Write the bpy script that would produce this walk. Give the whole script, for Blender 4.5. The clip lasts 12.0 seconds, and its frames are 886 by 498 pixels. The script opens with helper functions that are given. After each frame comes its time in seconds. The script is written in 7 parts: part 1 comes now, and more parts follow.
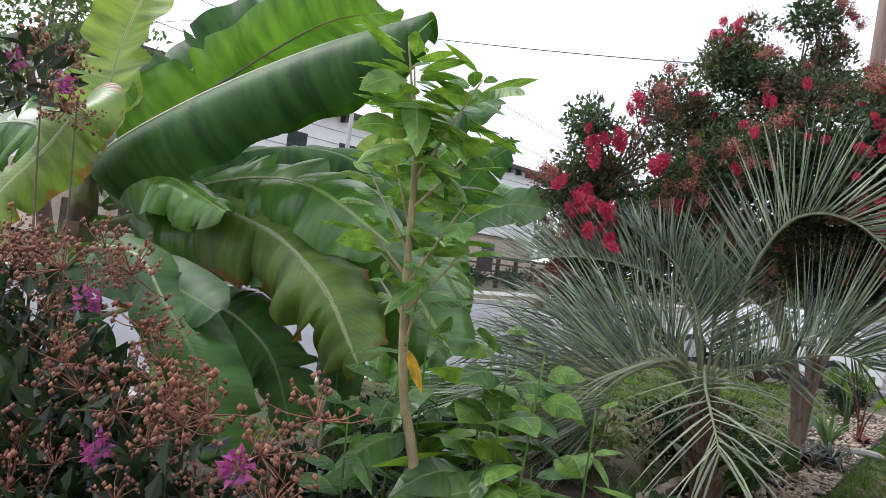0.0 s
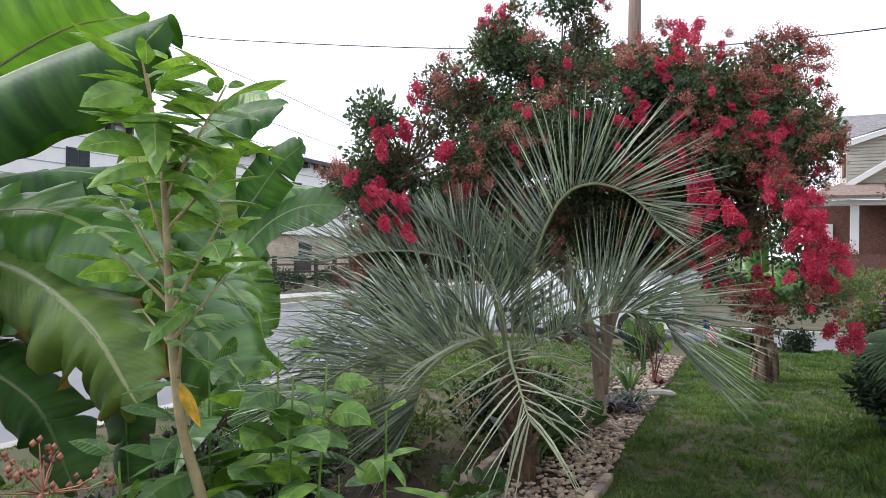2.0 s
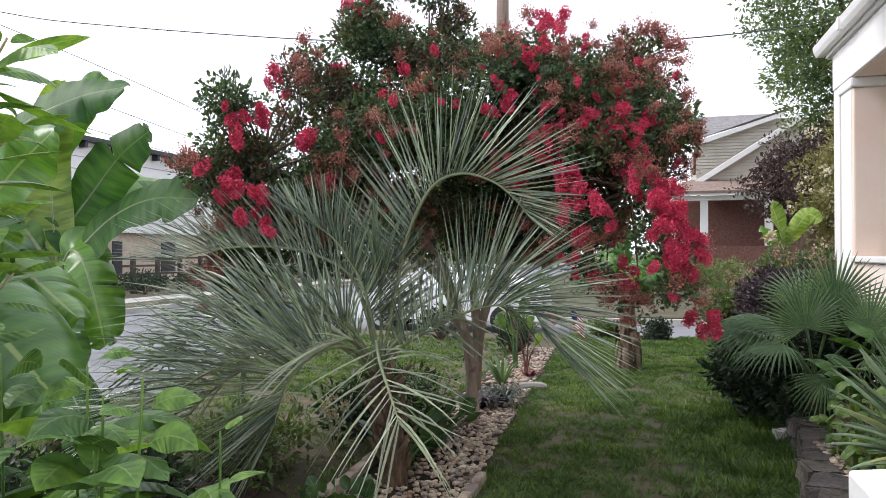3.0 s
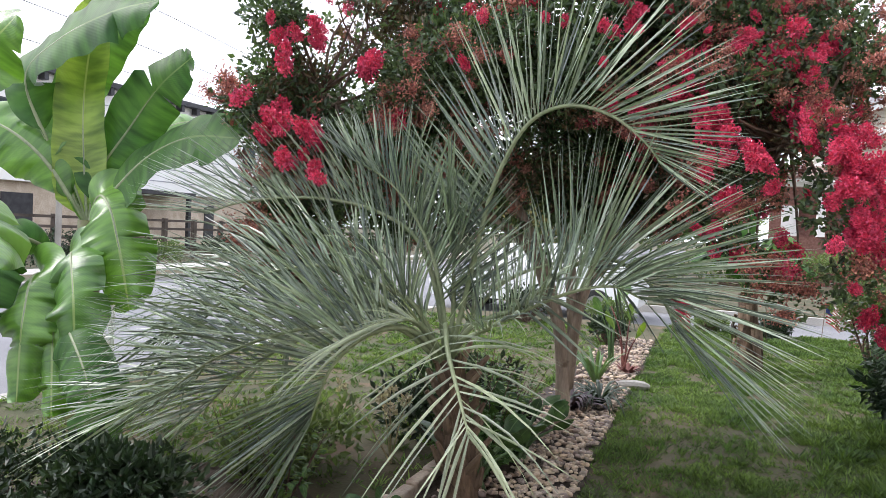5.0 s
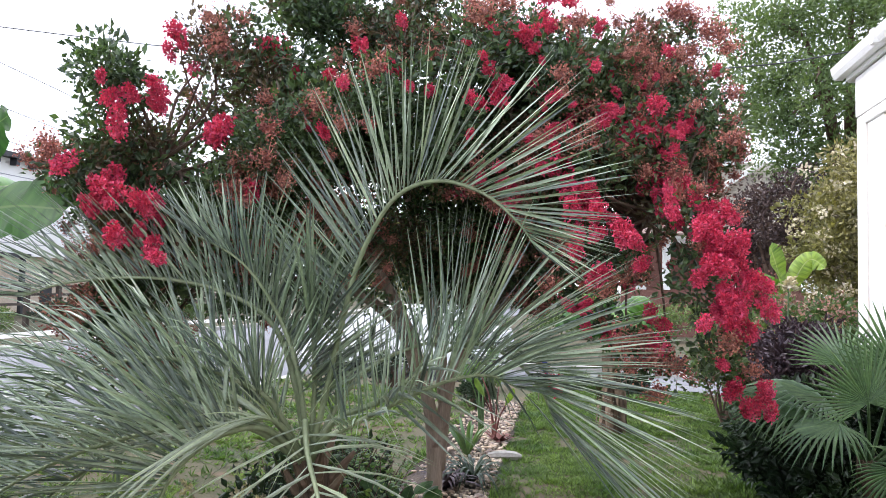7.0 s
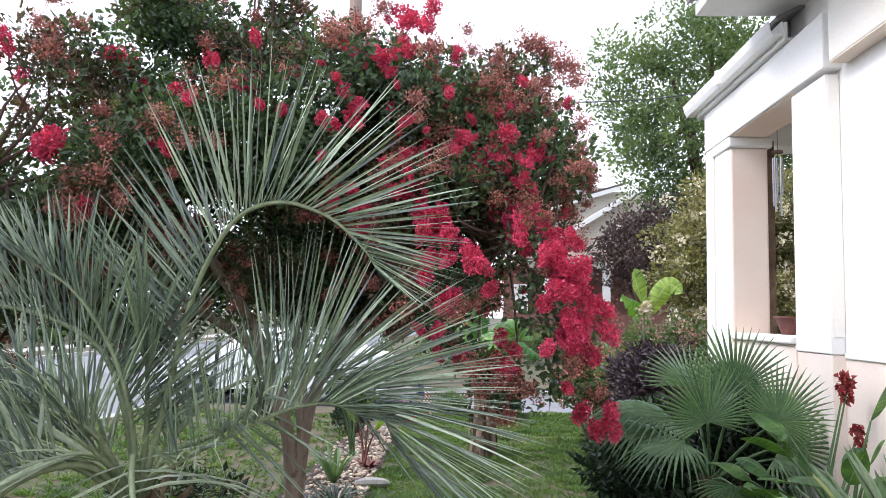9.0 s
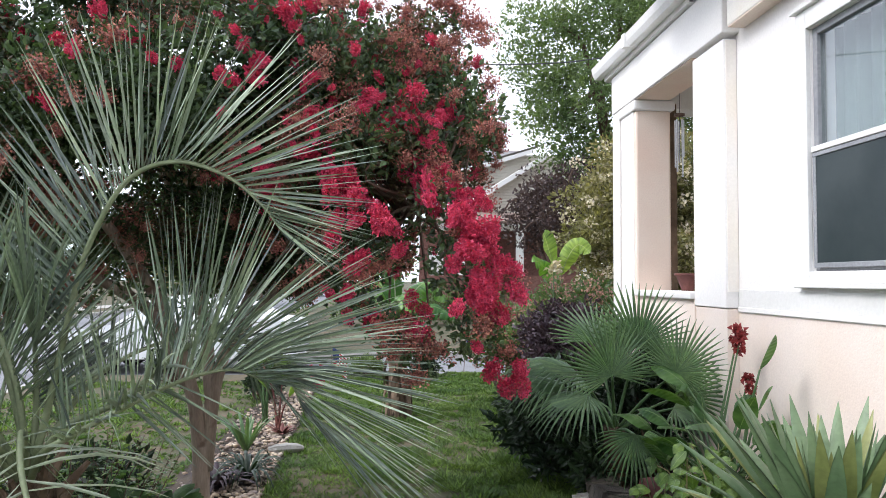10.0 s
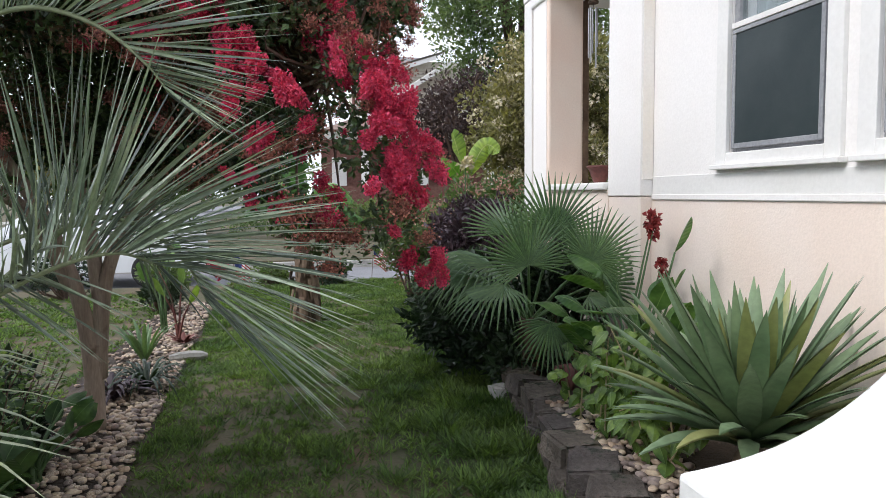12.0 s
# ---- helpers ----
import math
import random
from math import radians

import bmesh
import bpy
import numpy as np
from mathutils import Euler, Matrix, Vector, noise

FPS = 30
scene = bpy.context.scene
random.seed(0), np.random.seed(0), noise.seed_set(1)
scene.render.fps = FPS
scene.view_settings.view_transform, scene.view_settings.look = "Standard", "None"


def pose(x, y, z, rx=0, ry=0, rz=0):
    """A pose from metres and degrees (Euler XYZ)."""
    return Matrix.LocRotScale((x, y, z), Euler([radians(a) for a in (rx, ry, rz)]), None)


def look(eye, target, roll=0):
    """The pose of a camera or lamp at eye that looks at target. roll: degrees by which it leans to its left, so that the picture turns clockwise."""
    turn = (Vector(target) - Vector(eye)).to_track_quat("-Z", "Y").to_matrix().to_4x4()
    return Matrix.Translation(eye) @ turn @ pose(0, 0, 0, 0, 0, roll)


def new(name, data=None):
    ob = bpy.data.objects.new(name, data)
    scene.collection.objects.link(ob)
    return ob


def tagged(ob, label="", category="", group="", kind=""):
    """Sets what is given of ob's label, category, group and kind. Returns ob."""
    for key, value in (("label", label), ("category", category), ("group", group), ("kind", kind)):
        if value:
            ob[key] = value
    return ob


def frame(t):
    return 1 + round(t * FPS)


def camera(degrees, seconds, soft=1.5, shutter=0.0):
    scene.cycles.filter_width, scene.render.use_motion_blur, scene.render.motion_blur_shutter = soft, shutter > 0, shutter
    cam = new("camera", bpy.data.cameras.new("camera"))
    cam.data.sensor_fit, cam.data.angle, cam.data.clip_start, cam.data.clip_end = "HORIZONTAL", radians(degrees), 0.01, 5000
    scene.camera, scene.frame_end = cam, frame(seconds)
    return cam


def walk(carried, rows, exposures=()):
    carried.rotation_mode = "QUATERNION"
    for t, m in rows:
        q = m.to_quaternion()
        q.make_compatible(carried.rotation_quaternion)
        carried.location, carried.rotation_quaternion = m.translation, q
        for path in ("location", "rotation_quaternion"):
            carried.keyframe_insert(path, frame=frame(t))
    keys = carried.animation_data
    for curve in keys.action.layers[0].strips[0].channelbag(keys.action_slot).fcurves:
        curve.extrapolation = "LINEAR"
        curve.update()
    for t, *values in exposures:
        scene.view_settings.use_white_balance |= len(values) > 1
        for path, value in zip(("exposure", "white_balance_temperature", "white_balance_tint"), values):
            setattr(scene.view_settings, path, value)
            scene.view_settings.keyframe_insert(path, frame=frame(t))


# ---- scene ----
cam = camera(63.3, 12.0, 0.8)
PATH = [
    (0, (1.031, 0.516, 1.641), (-0.24, 2.06, 1.635), 8.0),
    (0.5, (1.028, 0.532, 1.656), (-0.164, 2.137, 1.616), 4.0),
    (1, (1.016, 0.586, 1.675), (-0.039, 2.285, 1.661), 1.6),
    (1.5, (1.045, 0.601, 1.687), (0.131, 2.379, 1.699), 1.6),
    (2, (1.122, 0.657, 1.687), (0.27, 2.466, 1.703), 0.7),
    (2.5, (1.181, 0.762, 1.692), (0.502, 2.643, 1.652), 0.1),
    (2.8, (1.089, 0.837, 1.645), (0.522, 2.754, 1.608), -0.7),
    (3, (1.083, 0.935, 1.666), (0.555, 2.864, 1.676), -0.2),
    (3.5, (1.009, 1.132, 1.694), (0.434, 3.047, 1.652), 0.6),
    (3.7, (0.967, 1.266, 1.673), (0.258, 3.136, 1.631), 1.0),
    (5.5, (0.712, 2.172, 1.55), (-0.04, 4.025, 1.499), 2.6),
    (6, (0.723, 2.218, 1.626), (0.034, 4.096, 1.646), 2.3),
    (6.5, (0.718, 2.336, 1.631), (0.183, 4.262, 1.697), 1.4),
    (7, (0.647, 2.333, 1.692), (0.245, 4.289, 1.805), 1.4),
    (7.2, (0.665, 2.342, 1.679), (0.274, 4.297, 1.839), 0.9),
    (8.8, (0.815, 2.409, 1.714), (0.677, 4.396, 1.898), 1.5),
    (9, (0.838, 2.407, 1.708), (0.737, 4.396, 1.891), 1.4),
    (9.5, (0.848, 2.41, 1.707), (0.862, 4.403, 1.874), 0.7),
    (10, (0.875, 2.449, 1.697), (1.008, 4.442, 1.783), 0.3),
    (10.5, (0.872, 2.477, 1.674), (1.133, 4.46, 1.708), 0.4),
    (11, (0.889, 2.511, 1.645), (1.195, 4.487, 1.597), 0.3),
    (11.2, (0.911, 2.518, 1.627), (1.242, 4.489, 1.561), 0.4),
    (11.5, (0.932, 2.565, 1.609), (1.259, 4.538, 1.551), 0.2),
    (12, (0.841, 2.714, 1.529), (1.238, 4.668, 1.376), -0.5),
]
walk(cam, [(t, look(eye, target, roll)) for t, eye, target, roll in PATH],
     exposures=[(0, 0.48, 6350, 13), (1.5, 0.58, 6300, 13), (2.8, 0.6, 6450, 14), (5.5, 1.07, 6400, 15), (6.5, 0.86, 6250, 16), (7, 1.09, 6200, 15), (9, 1.0, 6150, 14), (10.5, 0.68, 6300, 12), (12, 0.46, 6350, 12)])

# world: bright overcast sky with a weak, wide sun behind cloud
world = bpy.data.worlds.new("overcast_sky")
scene.world = world
world.use_nodes = True
wn, wl = world.node_tree.nodes, world.node_tree.links
wn.clear()
sky = wn.new("ShaderNodeTexSky")
sky.sky_type = "NISHITA"
sky.sun_disc = False
sky.sun_elevation, sky.sun_rotation = radians(44), radians(-75)
sky.dust_density, sky.air_density = 5.0, 1.0
cloud = wn.new("ShaderNodeTexNoise")
cloud.inputs["Scale"].default_value = 1.6
cloud.inputs["Detail"].default_value = 5
cramp = wn.new("ShaderNodeValToRGB")
cramp.color_ramp.elements[0].color = (7.2, 7.8, 8.9, 1)
cramp.color_ramp.elements[1].color = (9.2, 9.6, 10.3, 1)
wl.new(cloud.outputs["Fac"], cramp.inputs["Fac"])
wmix = wn.new("ShaderNodeMix")
wmix.data_type = "RGBA"
wmix.inputs["Factor"].default_value = 0.88
wl.new(sky.outputs["Color"], wmix.inputs["A"])
wl.new(cramp.outputs["Color"], wmix.inputs["B"])
wbg = wn.new("ShaderNodeBackground")
wbg.inputs["Strength"].default_value = 0.12
wl.new(wmix.outputs["Result"], wbg.inputs["Color"])
wout = wn.new("ShaderNodeOutputWorld")
wl.new(wbg.outputs["Background"], wout.inputs["Surface"])

sun_data = bpy.data.lights.new("sun", "SUN")
sun_data.energy, sun_data.angle, sun_data.color = 1.5, radians(25), (1.0, 0.98, 0.95)
sun = new("sun", sun_data)
sun.matrix_world = look((-11, 3, 11), (0, 6, 0))

# ---------------------------------------------------------------- materials


def ramp_between(nodes, links, fac, c1, c2, lo=0.35, hi=0.65):
    r = nodes.new("ShaderNodeValToRGB")
    r.color_ramp.elements[0].position, r.color_ramp.elements[1].position = lo, hi
    r.color_ramp.elements[0].color, r.color_ramp.elements[1].color = (*c1, 1), (*c2, 1)
    links.new(fac, r.inputs["Fac"])
    return r.outputs["Color"]


def blend(nodes, links, fac, a, b, mode="MIX"):
    m = nodes.new("ShaderNodeMix")
    m.data_type, m.blend_type = "RGBA", mode
    for name, value in (("Factor", fac), ("A", a), ("B", b)):
        if isinstance(value, bpy.types.NodeSocket):
            links.new(value, m.inputs[name])
        else:
            m.inputs[name].default_value = value if name == "Factor" else (*value, 1)
    return m.outputs["Result"]


def noise_fac(nodes, links, scale, detail=4.0, vec=None, stretch=None):
    n = nodes.new("ShaderNodeTexNoise")
    n.inputs["Scale"].default_value, n.inputs["Detail"].default_value = scale, detail
    if vec is None:
        vec = nodes.new("ShaderNodeTexCoord").outputs["Object"]
    if stretch:
        mp = nodes.new("ShaderNodeMapping")
        mp.inputs["Scale"].default_value = stretch
        links.new(vec, mp.inputs["Vector"])
        vec = mp.outputs["Vector"]
    links.new(vec, n.inputs["Vector"])
    return n.outputs["Fac"]


def surface(name, c1, c2, scale=3.0, rough=0.6, bump=0.2, fine=60.0, wear=None, wear_at=0.62, translucent=0.0, vary="", vary_amount=0.5,
            metallic=0.0, stretch=None, spec=0.5, dist=0.01, mottle=0.45):
    """Two-scale procedural surface: broad colour drift, fine grain, optional wear, per-piece variation, light through leaves."""
    m = bpy.data.materials.new(name)
    m.use_nodes = True
    nd, lk = m.node_tree.nodes, m.node_tree.links
    bsdf, out = nd["Principled BSDF"], nd["Material Output"]
    col = ramp_between(nd, lk, noise_fac(nd, lk, scale, 5, stretch=stretch), c1, c2)
    grain = noise_fac(nd, lk, fine, 6, stretch=stretch)
    col = blend(nd, lk, mottle, col, ramp_between(nd, lk, grain, (0.35, 0.35, 0.35), (1, 1, 1), 0.25, 0.7), "MULTIPLY")
    if wear:
        col = blend(nd, lk, ramp_between(nd, lk, noise_fac(nd, lk, scale * 2.3, 8), (0, 0, 0), (1, 1, 1), wear_at, wear_at + 0.1), col, wear)
    if vary:
        if vary == "object":
            rnd = nd.new("ShaderNodeObjectInfo").outputs["Random"]
        else:
            rnd = nd.new("ShaderNodeNewGeometry").outputs["Random Per Island"]
        lo = 1.0 - vary_amount
        col = blend(nd, lk, 1.0, col, ramp_between(nd, lk, rnd, (lo, lo, lo * 1.05), (1.0 + vary_amount * 0.5, 1.0 + vary_amount * 0.45, 1.0), 0, 1), "MULTIPLY")
    lk.new(col, bsdf.inputs["Base Color"])
    bsdf.inputs["Roughness"].default_value = rough
    bsdf.inputs["Metallic"].default_value = metallic
    bsdf.inputs["Specular IOR Level"].default_value = spec
    if bump:
        b = nd.new("ShaderNodeBump")
        b.inputs["Strength"].default_value, b.inputs["Distance"].default_value = bump, dist
        lk.new(grain, b.inputs["Height"])
        lk.new(b.outputs["Normal"], bsdf.inputs["Normal"])
    if translucent:
        tr = nd.new("ShaderNodeBsdfTranslucent")
        lk.new(blend(nd, lk, 1.0, col, (1.5, 1.6, 0.7), "MULTIPLY"), tr.inputs["Color"])
        mx = nd.new("ShaderNodeMixShader")
        mx.inputs["Fac"].default_value = translucent
        lk.new(bsdf.outputs["BSDF"], mx.inputs[1])
        lk.new(tr.outputs["BSDF"], mx.inputs[2])
        lk.new(mx.outputs["Shader"], out.inputs["Surface"])
    return m


def veined_leaf(name, base, light, rib, veins=26.0, rough=0.42, translucent=0.3, edge=None, slant=0.22, bump=0.16, rib_width=0.025, edge_at=0.9, spec=0.3):
    """Broad leaf: pale midrib and slanting side veins laid out on the blade's own coordinates, browned edge."""
    m = bpy.data.materials.new(name)
    m.use_nodes = True
    nd, lk = m.node_tree.nodes, m.node_tree.links
    bsdf, out = nd["Principled BSDF"], nd["Material Output"]
    uv = nd.new("ShaderNodeUVMap").outputs["UV"]
    sep = nd.new("ShaderNodeSeparateXYZ")
    lk.new(uv, sep.inputs["Vector"])

    def calc(op, a, b=None):
        c = nd.new("ShaderNodeMath")
        c.operation = op
        for i, value in enumerate((a, b)):
            if value is None:
                continue
            if isinstance(value, bpy.types.NodeSocket):
                lk.new(value, c.inputs[i])
            else:
                c.inputs[i].default_value = value
        return c.outputs[0]

    across = calc("ABSOLUTE", calc("SUBTRACT", sep.outputs["X"], 0.5))
    line = calc("SUBTRACT", sep.outputs["Y"], calc("MULTIPLY", across, slant))
    wave = calc("SINE", calc("MULTIPLY", line, veins * 6.283))
    wave = calc("ADD", calc("MULTIPLY", wave, 0.5), 0.5)
    broad = noise_fac(nd, lk, 4.0, 4)
    col = ramp_between(nd, lk, broad, base, light, 0.3, 0.75)
    col = blend(nd, lk, calc("MULTIPLY", calc("POWER", wave, 6.0), 0.07), col, light)
    bands = noise_fac(nd, lk, 1.0, 3, uv, (1.2, veins * 0.32, 1))
    col = blend(nd, lk, 1.0, col, ramp_between(nd, lk, bands, (0.55, 0.60, 0.62), (1.25, 1.2, 1.12), 0.35, 0.62), "MULTIPLY")
    rnd = nd.new("ShaderNodeObjectInfo").outputs["Random"]
    isl = nd.new("ShaderNodeNewGeometry").outputs["Random Per Island"]
    col = blend(nd, lk, 1.0, col, ramp_between(nd, lk, calc("FRACT", calc("ADD", rnd, isl)), (0.72, 0.75, 0.8), (1.2, 1.12, 0.95), 0, 1), "MULTIPLY")
    if edge:
        ragged = calc("ADD", calc("MULTIPLY", across, 2.0), calc("MULTIPLY", calc("SUBTRACT", noise_fac(nd, lk, 7.0, 6), 0.5), 1.3))
        col = blend(nd, lk, ramp_between(nd, lk, ragged, (0, 0, 0), (1, 1, 1), edge_at, edge_at + 0.14), col, edge)
    col = blend(nd, lk, ramp_between(nd, lk, across, (1, 1, 1), (0, 0, 0), rib_width * 0.5, rib_width), col, rib)
    lk.new(col, bsdf.inputs["Base Color"])
    bsdf.inputs["Roughness"].default_value = rough - 0.06
    bsdf.inputs["Specular IOR Level"].default_value = spec
    bp = nd.new("ShaderNodeBump")
    bp.inputs["Strength"].default_value, bp.inputs["Distance"].default_value = bump, 0.004
    lk.new(calc("ADD", wave, calc("MULTIPLY", noise_fac(nd, lk, 40.0, 5), 0.8)), bp.inputs["Height"])
    lk.new(bp.outputs["Normal"], bsdf.inputs["Normal"])
    tr = nd.new("ShaderNodeBsdfTranslucent")
    lk.new(blend(nd, lk, 1.0, col, (1.45, 1.5, 0.55), "MULTIPLY"), tr.inputs["Color"])
    mx = nd.new("ShaderNodeMixShader")
    mx.inputs["Fac"].default_value = translucent
    lk.new(bsdf.outputs["BSDF"], mx.inputs[1])
    lk.new(tr.outputs["BSDF"], mx.inputs[2])
    lk.new(mx.outputs["Shader"], out.inputs["Surface"])
    return m


def glass(name, tint=(0.75, 0.82, 0.84)):
    m = bpy.data.materials.new(name)
    m.use_nodes = True
    b = m.node_tree.nodes["Principled BSDF"]
    b.inputs["Base Color"].default_value = (*tint, 1)
    b.inputs["Roughness"].default_value = 0.02
    b.inputs["Transmission Weight"].default_value = 1.0
    b.inputs["IOR"].default_value = 1.7
    return m


M_GRASS_SOIL = surface("lawn_soil", (0.065, 0.075, 0.032), (0.125, 0.10, 0.058), 0.9, 0.95, 0.6, 45, wear=(0.145, 0.098, 0.062), wear_at=0.56)
M_GRASS = surface("grass_blade", (0.085, 0.165, 0.054), (0.19, 0.285, 0.104), 1.6, 0.55, 0, 20, translucent=0.4, vary="island", vary_amount=0.62)
M_ROAD = surface("asphalt", (0.20, 0.20, 0.215), (0.27, 0.27, 0.285), 0.5, 0.85, 0.4, 120, wear=(0.15, 0.15, 0.155), wear_at=0.66)
M_CONCRETE = surface("concrete", (0.42, 0.40, 0.37), (0.56, 0.54, 0.50), 1.5, 0.9, 0.4, 60)
M_BLOCK = surface("weathered_block", (0.09, 0.075, 0.066), (0.21, 0.175, 0.155), 5, 0.95, 1.0, 45, wear=(0.045, 0.05, 0.035), wear_at=0.56, vary="object", vary_amount=0.3, dist=0.02)
M_SOIL = surface("bed_soil", (0.045, 0.032, 0.024), (0.10, 0.075, 0.055), 4, 0.95, 0.9, 50, dist=0.02)
M_PEBBLE = surface("pebble", (0.40, 0.29, 0.25), (0.72, 0.62, 0.56), 6, 0.75, 0.3, 60, vary="object", vary_amount=0.45)
M_PEBBLE_J = surface("pebble_joined", (0.36, 0.25, 0.21), (0.68, 0.57, 0.51), 6, 0.75, 0.3, 60, vary="island", vary_amount=0.5)
M_STUCCO = surface("peach_stucco", (0.90, 0.76, 0.66), (0.93, 0.83, 0.75), 1.2, 0.85, 0.22, 75, wear=(0.78, 0.62, 0.50), wear_at=0.72, mottle=0.12)
M_CREAM = surface("cream_stucco", (0.91, 0.88, 0.85), (0.93, 0.91, 0.89), 1.2, 0.85, 0.15, 60, wear=(0.86, 0.78, 0.64), wear_at=0.70, mottle=0.10)
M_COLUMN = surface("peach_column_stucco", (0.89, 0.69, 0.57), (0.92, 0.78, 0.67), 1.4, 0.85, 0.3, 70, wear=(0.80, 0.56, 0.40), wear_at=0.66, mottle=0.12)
M_CANNA = surface("wilted_red_petal", (0.26, 0.025, 0.03), (0.42, 0.06, 0.06), 8, 0.6, 0, 40, vary="island", vary_amount=0.4)
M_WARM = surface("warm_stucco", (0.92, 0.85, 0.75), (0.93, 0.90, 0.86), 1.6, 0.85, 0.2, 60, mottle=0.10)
M_WHITE = surface("white_paint", (0.82, 0.81, 0.78), (0.87, 0.86, 0.84), 1.5, 0.6, 0.12, 40, mottle=0.1)
M_WHITE_WALL = surface("white_masonry", (0.83, 0.83, 0.83), (0.88, 0.88, 0.87), 2, 0.7, 0.25, 35, wear=(0.74, 0.75, 0.74), wear_at=0.76, mottle=0.1)
M_VINYL = surface("grey_vinyl", (0.30, 0.31, 0.33), (0.38, 0.39, 0.41), 3, 0.5, 0.05, 60)
M_CURTAIN = surface("grey_green_curtain", (0.09, 0.13, 0.125), (0.16, 0.21, 0.20), 3, 0.85, 0.2, 90, stretch=(1, 30, 1))
M_SCREEN = surface("insect_screen", (0.028, 0.042, 0.044), (0.05, 0.066, 0.068), 2, 0.2, 0.1, 300, spec=0.15)
M_GLASS = glass("window_glass")
M_SHINGLE = surface("grey_shingle", (0.20, 0.19, 0.19), (0.32, 0.30, 0.30), 6, 0.9, 0.5, 40)
M_TAN_ROOF = surface("brown_shingle", (0.22, 0.15, 0.12), (0.33, 0.24, 0.20), 6, 0.9, 0.5, 40)
M_SIDING = surface("cream_siding", (0.62, 0.57, 0.48), (0.70, 0.65, 0.56), 2, 0.7, 0.1, 30)
M_BRICK = surface("red_brown_brick", (0.16, 0.07, 0.055), (0.24, 0.12, 0.095), 12, 0.9, 0.3, 60)
M_STONE = surface("buff_stone", (0.50, 0.40, 0.30), (0.64, 0.54, 0.43), 2.5, 0.9, 0.4, 20)
M_BLACK = surface("dark_trim", (0.02, 0.02, 0.025), (0.045, 0.045, 0.05), 4, 0.5, 0.1, 40)
M_CARPAINT = surface("white_car_paint", (0.80, 0.81, 0.83), (0.84, 0.85, 0.86), 2, 0.2, 0, 20, mottle=0.0)
M_TYRE = surface("tyre_rubber", (0.02, 0.02, 0.02), (0.04, 0.04, 0.04), 8, 0.85, 0.2, 50)
M_METAL = surface("brushed_metal", (0.5, 0.5, 0.52), (0.62, 0.62, 0.64), 4, 0.3, 0.1, 80, metallic=0.9)
M_WOOD_POLE = surface("weathered_pole", (0.20, 0.14, 0.11), (0.30, 0.22, 0.18), 2, 0.9, 0.5, 30, stretch=(6, 6, 0.6))
M_FENCE = surface("dark_fence", (0.06, 0.045, 0.035), (0.11, 0.085, 0.07), 2, 0.85, 0.3, 30)
M_BARK = surface("smooth_tan_bark", (0.30, 0.22, 0.17), (0.46, 0.36, 0.29), 3, 0.8, 0.7, 25, wear=(0.18, 0.12, 0.09), wear_at=0.6, stretch=(4, 4, 0.7))
M_TWIG = surface("twig_bark", (0.10, 0.06, 0.045), (0.17, 0.11, 0.08), 4, 0.85, 0.3, 30)
M_PALM_TRUNK = surface("fibrous_trunk", (0.07, 0.045, 0.03), (0.20, 0.13, 0.085), 6, 0.95, 1.0, 30, stretch=(3, 3, 0.8), dist=0.02)
M_STUB = surface("leaf_stub", (0.13, 0.085, 0.055), (0.27, 0.19, 0.13), 5, 0.9, 0.7, 30)
M_RACHIS = surface("palm_rib", (0.23, 0.28, 0.15), (0.35, 0.39, 0.23), 3, 0.5, 0.1, 40)
M_PALM = surface("blue_green_palm_leaflet", (0.265, 0.35, 0.305), (0.43, 0.515, 0.46), 2.5, 0.30, 0.1, 40, translucent=0.06, vary="island", vary_amount=0.62)
M_PALM_PALE = surface("pale_palm_leaflet", (0.31, 0.37, 0.27), (0.46, 0.51, 0.39), 2.5, 0.45, 0.1, 40, translucent=0.18, vary="island", vary_amount=0.3)
M_FAN = surface("fan_palm_leaf", (0.095, 0.18, 0.085), (0.175, 0.285, 0.135), 2.5, 0.5, 0.1, 40, translucent=0.2, vary="island", vary_amount=0.25)
M_AGAVE = surface("succulent_blade", (0.15, 0.24, 0.13), (0.25, 0.345, 0.205), 3, 0.45, 0.15, 30, vary="island", vary_amount=0.3)
M_AGAVE_EDGE = surface("succulent_blade_yellow", (0.24, 0.28, 0.10), (0.34, 0.36, 0.15), 3, 0.45, 0.15, 30, vary="island", vary_amount=0.3)
M_CRAPE_LEAF = surface("crape_leaf", (0.060, 0.108, 0.064), (0.14, 0.21, 0.118), 1.2, 0.36, 0, 20, translucent=0.28, vary="island", vary_amount=0.6)
M_CRAPE_LEAF_RED = surface("crape_leaf_bronze", (0.095, 0.075, 0.045), (0.16, 0.12, 0.07), 1.2, 0.5, 0, 20, translucent=0.12, vary="island", vary_amount=0.5)
M_RED_PETAL = surface("crimson_petal", (0.70, 0.03, 0.12), (0.88, 0.11, 0.25), 9, 0.6, 0, 30, translucent=0.12, vary="island", vary_amount=0.35)
M_FADED = surface("faded_seedhead", (0.42, 0.135, 0.122), (0.67, 0.31, 0.265), 7, 0.75, 0, 30, translucent=0.0, vary="island", vary_amount=0.5)
M_CAPSULE = surface("brown_seed_capsule", (0.22, 0.085, 0.062), (0.42, 0.195, 0.135), 30, 0.7, 0.2, 90, vary="island", vary_amount=0.45)
M_PURPLE = surface("purple_petal", (0.36, 0.06, 0.34), (0.56, 0.14, 0.52), 9, 0.6, 0, 30, translucent=0.3, vary="island", vary_amount=0.35)
